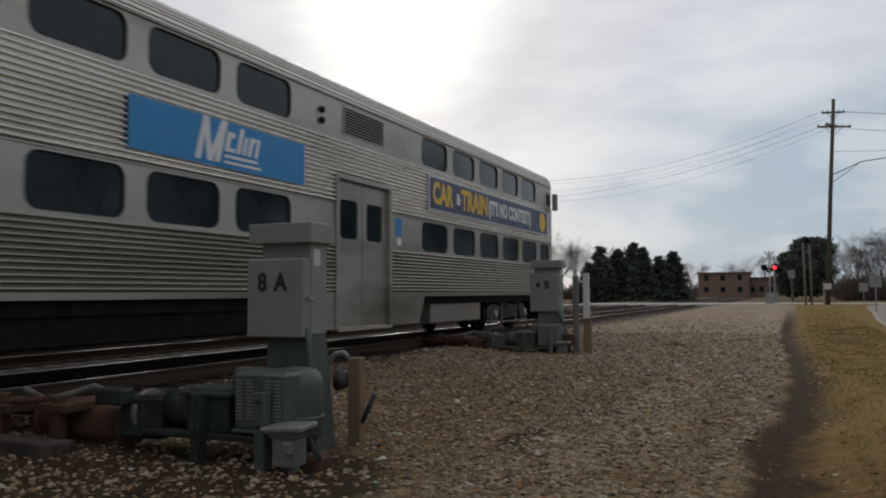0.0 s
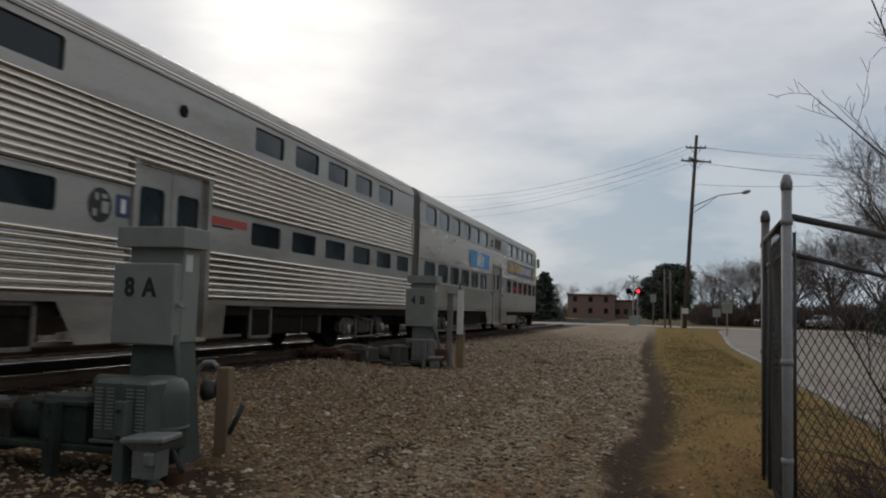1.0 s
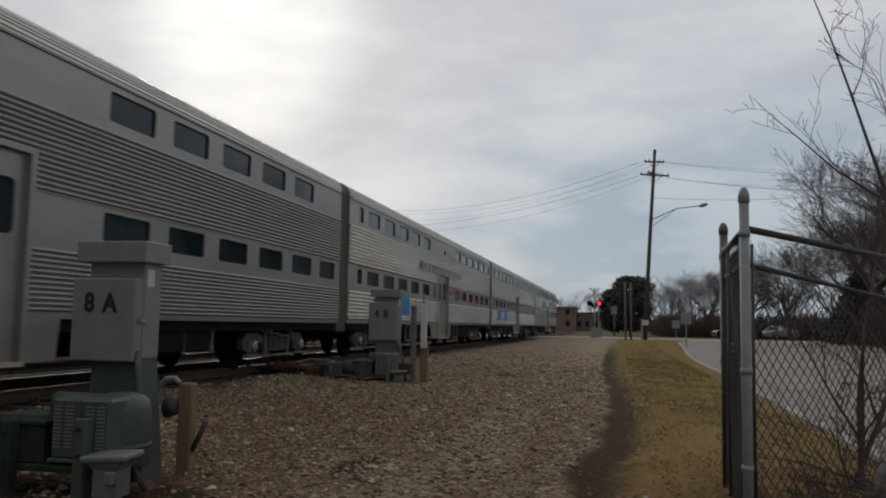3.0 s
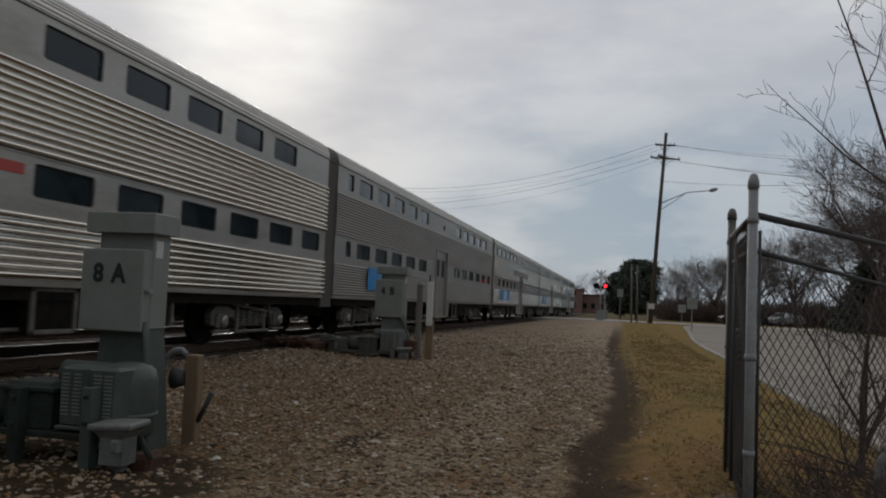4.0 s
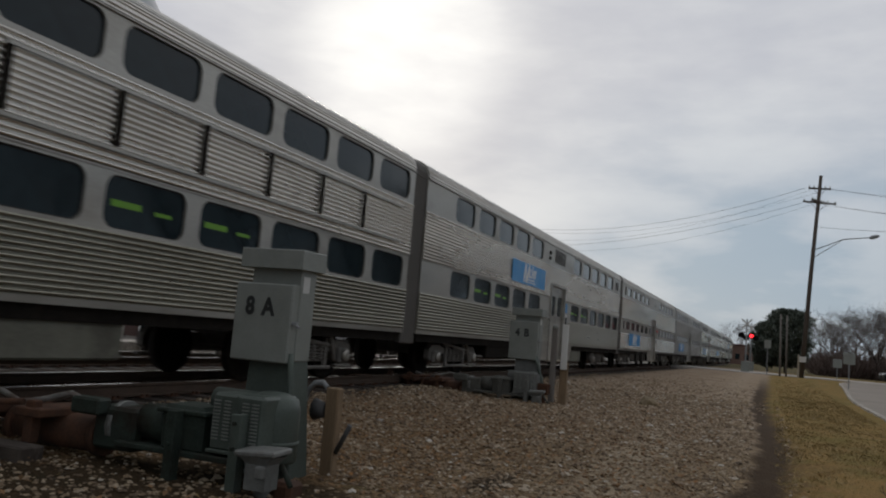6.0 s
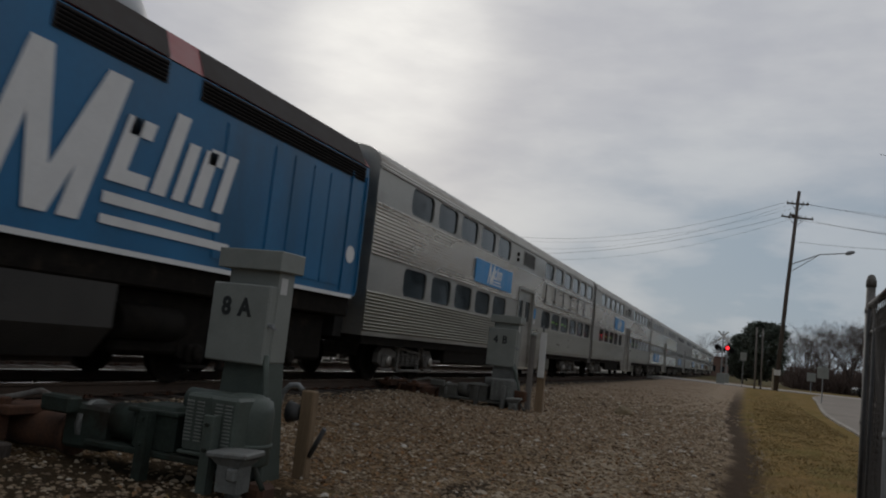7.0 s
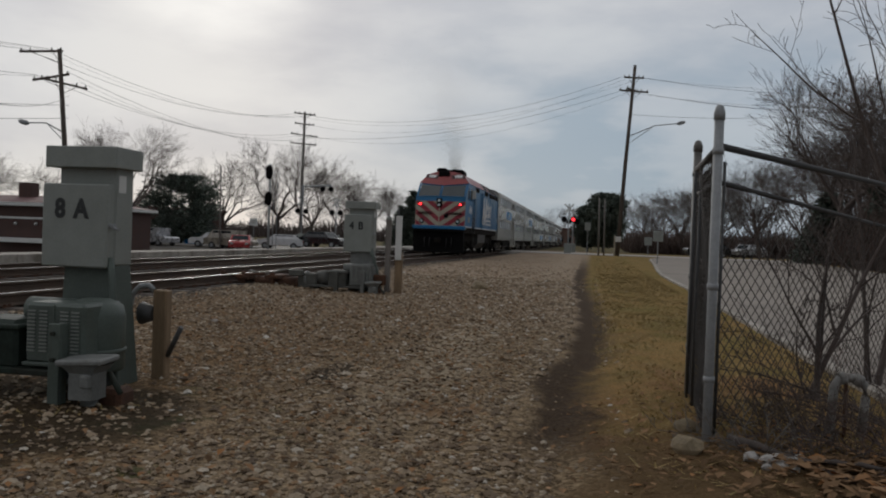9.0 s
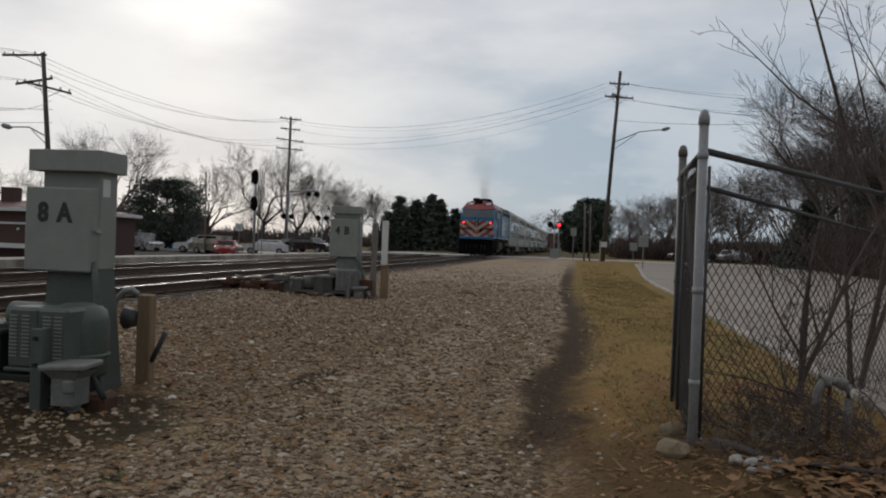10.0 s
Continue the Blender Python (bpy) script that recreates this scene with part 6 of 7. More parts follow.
old_pipe = thing("bent_pipe", "weathered bent metal pipe standing in the undergrowth", "pipe", (1.70, 5.78, 0))
part("pipe", Geo().tube([(-0.03, 0, -0.5), (-0.02, 0, -0.12), (-0.01, 0, 0.09), (0.02, 0, 0.14), (0.07, 0.01, 0.155), (0.14, 0.02, 0.15), (0.19, 0.03, 0.11), (0.20, 0.03, 0.02), (0.16, 0.03, -0.5)], 0.030, 10), OLD_PIPE, old_pipe)
part("collar", Geo().tube([(0.02, 0, 0.142), (0.06, 0.01, 0.155)], 0.043, 12).tube([(0.12, 0.02, 0.153), (0.17, 0.025, 0.128)], 0.042, 12), OLD_PIPE, old_pipe)
part("standpipe", Geo().tube([(0.08, 0.05, -0.5), (0.08, 0.05, 0.12)], 0.014, 8), RUST, old_pipe)
log = thing("fallen_branch", "dark rotten branch lying among dead leaves", "branch", (0.96, 5.38, GROUND + 0.075))
rl = random.Random(52)
for start, end, r, n in (((0, 0, 0), (0.66, -0.95, 0.0), 0.034, 11), ((0.34, -0.47, 0.01), (0.95, -0.62, 0.05), 0.018, 8)):
    pts = [Vector(start).lerp(Vector(end), k / n) + Vector((rl.gauss(0, 0.012), rl.gauss(0, 0.012), rl.gauss(0, 0.008))) for k in range(n + 1)]
    part("limb", Geo().tube(pts, [r * rl.uniform(0.75, 1.15) * (1 - 0.4 * k / n) for k in range(n + 1)], 8), BARK, log)

def lump(r, seed, flat=0.7):
    """A rough stone."""
    rnd = random.Random(seed)
    bm = bmesh.new()
    bmesh.ops.create_icosphere(bm, subdivisions=2, radius=r)
    o = Vector((rnd.uniform(0, 50),) * 3)
    for v in bm.verts:
        v.co *= 1 + 0.35 * noise.noise(v.co / r * 1.3 + o)
        v.co.z *= flat
    me = bpy.data.meshes.new("rock")
    bm.to_mesh(me)
    bm.free()
    return me


def rock(x, y, r, seed, mat, label):
    me = lump(r, seed)
    me.materials.append(mat)
    ob = new("rock", me)
    ob.matrix_basis = pose(x, y, ground_z(x, y) + r * 0.25 + (0.055 if x > 0.4 else 0.0), 0, 0, seed * 40)
    tagged(ob, label, "rock", "loose rocks")


PALE_ROCK = material("pale_limestone", (0.30, 0.27, 0.235), 0.9, 0, 0.2, 5, 40, 0.4)
WHITE_ROCK = material("chalky_white_stone", (0.36, 0.345, 0.32), 0.9, 0, 0.25, 8, 50, 0.4, stain=(0.2, 0.16, 0.12), stain_at=(0.5, 0.7))
BROWN_ROCK = material("brown_fieldstone", (0.20, 0.155, 0.095), 0.9, 0, 0.25, 5, 40, 0.4)
rock(0.66, 5.05, 0.10, 2, BROWN_ROCK, "brown fieldstone at the foot of the gate post")
for k, (x, y, r) in enumerate(((1.02, 4.96, 0.05), (1.10, 4.90, 0.055), (1.17, 4.99, 0.05), (1.24, 4.93, 0.045), (1.15, 4.80, 0.05), (1.30, 5.02, 0.04), (1.07, 4.78, 0.03), (1.22, 4.78, 0.03))):
    rock(x, y, r, 5 + k, WHITE_ROCK, "broken chalky white stone among dead leaves")
rock(0.72, 5.6, 0.085, 14, BROWN_ROCK, "brown stone beside the gate post")
rock(-5.1, 10.45, 0.06, 17, PALE_ROCK, "single pale stone on the gravel")
rock(-2.77, 20.7, 0.22, 18, BROWN_ROCK, "dark clod on the gravel lane")


# ---- loose stones, leaves and grass ----
def tone_ramp(node, stops):
    """Sets a colour ramp to exactly these stops."""
    els = node.color_ramp.elements
    els[0].position, els[1].position = stops[0][0], stops[-1][0]
    els[0].color, els[1].color = (*stops[0][1], 1), (*stops[-1][1], 1)
    for pos, col in stops[1:-1]:
        els.new(pos).color = (*col, 1)


def scatter_stones():
    rnd = random.Random(4)
    g = Geo()
    base = [(1, 0, 0), (-1, 0, 0), (0, 1, 0), (0, -1, 0), (0, 0, 1), (0.6, 0.6, 0.45), (-0.6, 0.6, 0.45), (-0.6, -0.6, 0.45), (0.6, -0.6, 0.45)]
    faces = [(4, 5, 6), (4, 6, 7), (4, 7, 8), (4, 8, 5), (0, 2, 5), (2, 1, 6), (1, 3, 7), (3, 0, 8), (5, 2, 6), (6, 1, 7), (7, 3, 8), (8, 0, 5)]
    for _ in range(52000):
        y = 3.0 + 24 * rnd.random() ** 2.0 if rnd.random() < 0.88 else 14 + abs(rnd.gauss(0, 14))
        if y > 60:
            continue
        x = rnd.uniform(-7.5, -0.12) if rnd.random() < 0.98 else rnd.uniform(0.2, 1.2)
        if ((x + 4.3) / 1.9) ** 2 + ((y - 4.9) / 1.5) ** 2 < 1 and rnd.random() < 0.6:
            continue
        if abs(x - rut_course(y) + 0.10) < 0.25 and rnd.random() < 0.93 and y > 5:
            continue
        r = rnd.uniform(0.008, 0.024) * (1 + 0.045 * min(y, 25)) * (1.8 if rnd.random() < 0.06 else 1.0)
        a = rnd.uniform(0, 6.28)
        c, s = math.cos(a), math.sin(a)
        sx, sy, sz = rnd.uniform(0.7, 1.3), rnd.uniform(0.6, 1.1), rnd.uniform(0.35, 0.8)
        z = ground_z(x, y) + 0.030 * (noise.noise((x * 1.3, y * 0.8, 2)) + 0.5 * noise.noise((x * 5, y * 4, 5)))
        n = len(g.v)
        for bx, by, bz in base:
            bx, by = bx * sx * r, by * sy * r
            g.v.append((x + c * bx - s * by, y + s * bx + c * by, z + bz * sz * r + r * 0.1))
        g.f += [tuple(n + i for i in f) for f in faces]
        g.s += [False] * len(faces)
    m = bpy.data.materials.new("mixed_gravel")
    m.use_nodes = True
    t = m.node_tree
    b = t.nodes["Principled BSDF"]
    rand = t.nodes.new("ShaderNodeNewGeometry").outputs["Random Per Island"]
    ra = t.nodes.new("ShaderNodeValToRGB")
    tone_ramp(ra, ((0.0, (0.105, 0.07, 0.042)), (0.40, (0.25, 0.178, 0.11)), (0.78, (0.38, 0.29, 0.19)), (0.95, (0.46, 0.385, 0.285)), (1.0, (0.60, 0.56, 0.49))))
    t.links.new(rand, ra.inputs[0])
    coord = t.nodes.new("ShaderNodeTexCoord").outputs["Object"]
    t.links.new(mix_color(t, ramp(t, noise_node(t, coord, 90.0), 0.3, 0.7, 0.0, 0.4), ra.outputs[0], (0.06, 0.05, 0.04)), b.inputs["Base Color"])
    b.inputs["Roughness"].default_value = 0.95
    solid("gravel", g, m, "loose brown and grey gravel stones", "gravel", kind="stuff")


def scatter_leaves():
    rnd = random.Random(9)
    g = Geo()
    for k in range(10500):
        big = 1.0
        if k < 1300:
            x, y = rnd.gauss(1.5, 0.8), rnd.gauss(5.0, 0.8)
        elif k < 1580:
            x, y, big = rnd.gauss(1.65, 0.32), rnd.gauss(4.75, 0.28), 1.9
        else:
            x, y = rnd.uniform(-7.0, -0.6), 3.0 + abs(rnd.gauss(0, 11))
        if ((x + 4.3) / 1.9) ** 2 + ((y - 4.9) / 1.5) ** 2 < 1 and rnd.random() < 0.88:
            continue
        if x < -7.4 or y < 2.2:
            continue
        r = rnd.uniform(0.015, 0.04) * big
        a = rnd.uniform(0, 6.28)
        z = ground_z(x, y) + 0.02 + rnd.uniform(0, 0.03) + (0.05 if x > 0.4 else 0.0)
        c, s = math.cos(a), math.sin(a)
        t1, t2 = rnd.uniform(-0.5, 0.5), rnd.uniform(0.0, 0.6)
        p = [(-r, 0, -t1 * r), (0, -r * 0.6, t2 * r * 0.6), (r, 0, t1 * r), (0, r * 0.6, t2 * r * 0.6)]
        g.face([(x + c * u - s * v, y + s * u + c * v, z + w) for u, v, w in p])
    m = bpy.data.materials.new("leaf_litter")
    m.use_nodes = True
    t = m.node_tree
    b = t.nodes["Principled BSDF"]
    rand = t.nodes.new("ShaderNodeNewGeometry").outputs["Random Per Island"]
    ra = t.nodes.new("ShaderNodeValToRGB")
    tone_ramp(ra, ((0.0, (0.09, 0.056, 0.032)), (0.5, (0.20, 0.125, 0.07)), (0.88, (0.26, 0.155, 0.085)), (0.97, (0.30, 0.145, 0.06)), (1.0, (0.36, 0.25, 0.16))))
    t.links.new(rand, ra.inputs[0])
    t.links.new(ra.outputs[0], b.inputs["Base Color"])
    b.inputs["Roughness"].default_value = 1.0
    b.inputs["Specular IOR Level"].default_value = 0.05
    solid("leaf_litter", g, m, "dead brown leaves strewn on the ground", "leaves", kind="stuff")


def scatter_grass():
    rnd = random.Random(12)
    g = Geo()
    for k in range(46000):
        y = 3.5 + 30 * rnd.random() ** 1.7 if rnd.random() < 0.7 else 12 + abs(rnd.gauss(0, 18))
        if y > 64:
            continue
        x = rnd.uniform(0.12, min(2.5, 1.2 + y * 0.2))
        if noise.noise((x * 1.5, y * 1.0, 7)) < -0.25 and rnd.random() < 0.8:
            continue
        if y < 6.4 and rnd.random() > (y - 4.2) / 2.6:
            continue
        if x < 0.65 and rnd.random() > (x - 0.05) / 0.6:
            continue
        h = rnd.uniform(0.012, 0.036) * (1 + 0.02 * y)
        if k % 12 == 0 and y < 9:
            x, y = rnd.gauss(-3.2, 0.9), rnd.gauss(4.4, 0.7)
            h *= 0.9
            if x > -1.2 or y < 2.5:
                continue
        a = rnd.uniform(0, 6.28)
        z = ground_z(x, y) + (0.04 * (1 - smooth(2.1, 2.5, x)) * (1 - smooth(38, 44, y)) if x > 0.3 else -0.01)
        w = 0.006 * (1 + 0.05 * min(y, 30))
        dx, dy = math.cos(a) * w, math.sin(a) * w
        lx, ly = rnd.gauss(0, 0.06), rnd.gauss(0, 0.06)
        g.face([(x - dx, y - dy, z), (x + dx, y + dy, z), (x + lx, y + ly, z + h)])
    m = bpy.data.materials.new("dry_grass")
    m.use_nodes = True
    t = m.node_tree
    b = t.nodes["Principled BSDF"]
    rand = t.nodes.new("ShaderNodeNewGeometry").outputs["Random Per Island"]
    t.links.new(mix_color(t, rand, (0.16, 0.126, 0.04), (0.36, 0.24, 0.09)), b.inputs["Base Color"])
    b.inputs["Roughness"].default_value = 0.85
    solid("grass", g, m, "short dry winter grass, yellow and olive", "grass", kind="stuff")


scatter_stones()
scatter_leaves()
scatter_grass()

# ---- poles, wires and signals ----
def pole(name, label, base, top, r, mat, arms=(), category="utility pole"):
    """A tapered wooden pole from base to top; arms as (height share, half length, turn, drop)."""
    p = thing(name, label, category, base, group="utility poles")
    b, t = Vector((0, 0, -1.2)), Vector(top) - Vector(base)
    part("shaft", Geo().tube([b, t * 0.5, t], [r, r * 0.85, r * 0.68], 10), mat, p)
    for share, off, half, turn, tilt in arms:
        c = t * share
        d = Vector((math.cos(radians(turn)), math.sin(radians(turn)), tilt)) * half
        o = Vector((math.cos(radians(turn)), math.sin(radians(turn)), tilt)) * off
        arm = Geo()
        n = Vector((-math.sin(radians(turn)), math.cos(radians(turn)), 0)) * 0.055
        for s in (1,):
            lo, hi = c + o - d, c + o + d
            q = [lo - n, lo + n, hi + n, hi - n]
            u = Vector((0, 0, 0.065))
            bot, up = [v - u for v in q], [v + u for v in q]
            arm.face(bot[::-1]).face(up)
            for k in range(4):
                arm.face([bot[k], bot[(k + 1) % 4], up[(k + 1) % 4], up[k]])
        a = part("crossarm", arm, mat, p)
        for f in (-0.92, -0.5, 0.5, 0.92):
            q = c + o + d * f
            part("insulator", Geo().spin([(0.03, q.z + 0.065), (0.055, q.z + 0.10), (0.05, q.z + 0.20), (0.02, q.z + 0.23)], 8, (q.x, q.y)), GREY_PAINT, a)
        for f in (-0.55, 0.55):
            part("brace", Geo().tube([c + o + d * f, c - Vector((0, 0, 0.7))], 0.02, 4), mat, a)
    return p


def lamp_arm(p, start, end):
    a, b = Vector(start), Vector(end)
    part("lamp_arm", Geo().tube([a, a.lerp(b, 0.5) + Vector((0, 0, 0.35)), b], 0.045, 6), GALV, p)
    part("lamp_brace", Geo().tube([a - Vector((0, 0, 0.6)), a.lerp(b, 0.45) + Vector((0, 0, 0.25))], 0.03, 5), GALV, p)
    d = (b - a).normalized() * 0.35
    part("lamp_head", Geo().tube([b - d * 0.6, b, b + d, b + d * 1.5], [0.08, 0.17, 0.15, 0.05], 10), GALV, p, "cobra-head street lamp")


right_pole = pole("utility_pole", "leaning wooden utility pole with a street lamp arm", (2.24, 72.3, -0.1), (3.23, 72.3, 16.7), 0.20, POLE_WOOD,
                  ((0.935, 0.0, 0.85, 0, -0.05), (0.865, 0.1, 1.25, 0, -0.08), (0.87, 0.0, 1.0, 60, 0)))
lamp_arm(right_pole, (0.75, 0, 10.6), (4.9, 0, 11.75))
left_pole = pole("utility_pole", "tall dark utility pole with three crossarms", (-31.8, 45, -0.8), (-32.98, 45, 11.9), 0.19, POLE_WOOD,
                 ((0.99, -1.3, 1.5, 0, 0.0), (0.87, -0.7, 1.25, 0, 0.14), (0.835, 0.35, 1.45, 0, -0.22)))
lamp_arm(left_pole, (-0.5, 0, 7.4), (-3.4, 0, 8.1))
pole("utility_pole", "thick grey wooden pole with a thin whip on top", (-15.9, 18.0, -0.1), (-16.45, 18.0, 4.75), 0.14, GREY_WOOD)
whip = Geo().tube([(-16.45, 18.1, 4.2), (-16.42, 18.1, 5.25)], 0.04, 6)
solid("antenna_whip", whip, GREY_WOOD, "thin rod fixed to a wooden pole", "rod")
far_pole = pole("utility_pole", "far wooden utility pole with four crossarms", (-33.7, 90, -0.8), (-33.57, 90, 15.2), 0.20, GREY_WOOD,
                ((0.985, 0.0, 1.3, 0, -0.1), (0.91, 0.0, 1.2, 0, -0.1), (0.83, 0.0, 1.65, 0, -0.12), (0.765, 0, 1.6, 0, -0.08)))
pole("utility_pole", "thin bare wooden pole by the car park", (-34.0, 70, -0.9), (-34.15, 70, 6.85), 0.10, GREY_WOOD)
pole("utility_pole", "thin grey post near the crossing", (0.68, 70, -0.2), (0.58, 70, 4.9), 0.09, GREY_WOOD)
pole("utility_pole", "thin grey post near the crossing", (1.15, 70.6, -0.2), (1.05, 70.6, 4.85), 0.08, GREY_WOOD)


def wire(a, b, sag, r=0.013):
    pts = []
    for i in range(17):
        f = i / 16
        q = Vector(a).lerp(Vector(b), f)
        q.z -= sag * 4 * f * (1 - f)
        pts.append(q)
    solid("overhead_wire", Geo().tube(pts, r, 4, False), DARK_PIPE, "thin dark overhead wire between poles", "wire", "overhead wires")


for a, b, sag in (
    ((-33.6, 90, 14.9), (2.2, 72.3, 15.7), 2.2), ((-35, 90, 12.4), (1.9, 72.3, 14.4), 1.8), 
    ((-35.3, 45, 11.9), (-34.8, 90, 15.0), 1.6), ((-33.6, 45, 11.9), (-32.4, 90, 14.8), 1.6), ((-34.6, 45, 10.3), (-35.2, 90, 12.6), 1.4), ((-31.3, 45, 9.4), (-32, 90, 12.2), 1.4), ((-32.4, 45, 10.5), (-32, 90, 11.2), 1.4),
    ((-35.3, 45, 11.9), (-60, 5, 14), 1.2), ((-33.6, 45, 11.9), (-56, 5, 14), 1.2), ((-34.6, 45, 10.3), (-60, 6, 12), 1.2), ((-32.2, 45, 9.0), (-16.4, 18, 4.3), 0.5), ((-32.2, 45, 8.4), (-45, 20, 7.0), 0.6), ((-32.2, 45, 7.6), (-46, 22, 6.0), 0.6),
    ((4.0, 72.3, 15.6), (40, 66, 15.0), 1.8), ((4.3, 72.3, 14.2), (40, 65, 13.4), 1.8), ((3.0, 72.3, 12.4), (36, 58, 13.6), 1.5),
    ((-16.2, 18, 2.4), (-40, 10, 2.8), 0.4)):
    wire(a, b, sag)
for a, b, sag in (
    ((-32.6, 90, 13.6), (2.5, 72.3, 15.5), 2.4), ((-32.2, 90, 12.2), (2.7, 72.3, 14.3), 2.2), ((-34.9, 90, 14.8), (3.9, 72.3, 15.6), 2.5),
    ((3.6, 72.3, 15.6), (42, 67, 15.6), 1.6), ((2.2, 72.3, 14.4), (42, 64, 14.2), 1.9), ((4.3, 72.3, 14.2), (38, 62, 12.6), 1.6),
    ((-34.2, 45, 11.9), (-33.6, 90, 14.9), 1.7), ((-31.6, 45, 9.9), (-34.8, 90, 12.4), 1.5), ((-34.2, 45, 11.9), (-58, 5, 14.2), 1.3), ((-33.8, 45, 10.2), (-55, 14, 8.6), 0.8)):
    wire(a, b, sag, 0.008)


def block_signal(x, y, label):
    s = thing("railway_signal", label, "railway signal", (x, y, 0))
    part("mast", Geo().tube([(0, 0, -0.6), (0, 0, 5.0)], 0.075, 10), GALV, s)
    for z in (2.95, 4.5):
        part("backplate", Geo().extrude([(0.23 * math.cos(a * 0.3142), z + 0.43 * math.sin(a * 0.3142)) for a in range(20)], -0.16, -0.12), SOOT, s, "dark oval backplate")
        part("signal_head", Geo().box(-0.18, 0.18, -0.30, -0.12, z - 0.33, z + 0.33, 0.03), SOOT, s)
        for d in (-0.2, 0, 0.2):
            part("hood", Geo().tube([(0, -0.30, z + d), (0, -0.44, z + d)], 0.085, 10), SOOT, s)
    part("ladder", Geo().tube([(0.22, 0.1, -0.4), (0.22, 0.1, 4.6)], 0.02, 5).tube([(0.45, 0.1, -0.4), (0.45, 0.1, 4.6)], 0.02, 5), GALV, s)
    return s


block_signal(-18.8, 45, "dark two-headed railway block signal on a mast")


def crossing_signal(x, y, label, lit, arm=0.0, turn=0.0):
    s = thing("crossing_signal", label, "crossing signal", (x, y, 0), turn)
    part("mast", Geo().tube([(0, 0, -0.5), (0, 0, 4.6)], 0.07, 10), GALV, s)
    part("base", Geo().box(-0.35, 0.35, -0.3, 0.3, -0.4, 0.9, 0.03), GREY_PAINT, s)
    for k, dx in enumerate((-0.42, 0.42)):
        part("lamp_backplate", Geo().tube([(dx, -0.10, 3.15), (dx, -0.06, 3.15)], 0.27, 16), SOOT, s)
        part("lamp_lens", Geo().tube([(dx, -0.13, 3.15), (dx, -0.10, 3.15)], 0.16, 14), RED_SIGNAL if lit and k == 1 else SOOT, s, "lit red lamp" if lit and k == 1 else "")
    part("lamp_bar", Geo().tube([(-0.5, 0, 3.15), (0.5, 0, 3.15)], 0.04, 6), GALV, s)
    for a in (45, -45):
        c, n = math.cos(radians(a)), math.sin(radians(a))
        g = Geo()
        q = [(-0.6 * c - 0.07 * n, -0.6 * n + 0.07 * c), (-0.6 * c + 0.07 * n, -0.6 * n - 0.07 * c), (0.6 * c + 0.07 * n, 0.6 * n - 0.07 * c), (0.6 * c - 0.07 * n, 0.6 * n + 0.07 * c)]
        g.face([(u, -0.08 - 0.01 * (a > 0), 4.15 + v) for u, v in q]).face([(u, -0.07 - 0.01 * (a > 0), 4.15 + v) for u, v in q][::-1])
        part("crossbuck_board", g, SIGN_WHITE, s, "white crossbuck board")
    if arm:
        part("cantilever", Geo().tube([(0, 0, 5.6), (arm, 0, 5.75)], 0.10, 8).tube([(0, 0, 4.0), (0, 0, 5.7)], 0.13, 8), GALV, s)
        for f in (0.7, 0.98):
            part("cantilever_lamp", Geo().tube([(arm * f, -0.12, 5.4), (arm * f, -0.05, 5.4)], 0.26, 14), SOOT, s)
    return s


crossing_signal(-2.1, 76, "railway crossing signal with one lit red lamp", True)
crossing_signal(-25.4, 78, "railway crossing signal with dark lamps", False)
crossing_signal(-28.3, 76, "cantilever crossing signal over the road", False, 3.0)
crossing_signal(-1.9, 84, "railway crossing signal beyond the road", False)


def road_sign(x, y, z0, z1, w, label, mat=SIGN_WHITE, base=-0.4):
    s = thing("road_sign", label, "road sign", (x, y, 0), group="road signs")
    part("post", Geo().box(-0.03, 0.03, -0.02, 0.02, base, z1 - 0.05, 0.004), GALV, s)
    part("plate", Geo().box(-w / 2, w / 2, -0.035, -0.022, z0, z1, 0.004), mat, s)
    part("legend", Geo().box(-w * 0.35, w * 0.35, -0.040, -0.036, z0 + (z1 - z0) * 0.3, z0 + (z1 - z0) * 0.42).box(-w * 0.35, w * 0.35, -0.040, -0.036, z0 + (z1 - z0) * 0.58, z0 + (z1 - z0) * 0.70), GREY_PAINT, s)


road_sign(-0.3, 70, 2.1, 2.75, 0.5, "white road sign on a thin post", GREY_PAINT)
road_sign(4.15, 52, 1.25, 1.92, 0.62, "grey-backed road sign on a thin post by the kerb", GREY_PAINT)
road_sign(5.3, 78, 1.0, 1.75, 0.7, "round-cornered grey sign across the road", GREY_PAINT)
road_sign(-36, 82, 1.6, 2.4, 0.9, "white sign by the car park", SIGN_WHITE, -1.0)
stub = thing("cable_marker", "pale marker post with a white plate", "marker post", (2.0, 70.5, 0))
part("post", Geo().box(-0.06, 0.06, -0.05, 0.05, -0.4, 1.75, 0.01), CREAM, stub)
part("plate", Geo().box(0.06, 0.55, -0.03, 0.0, 1.2, 1.65, 0.01), SIGN_WHITE, stub)


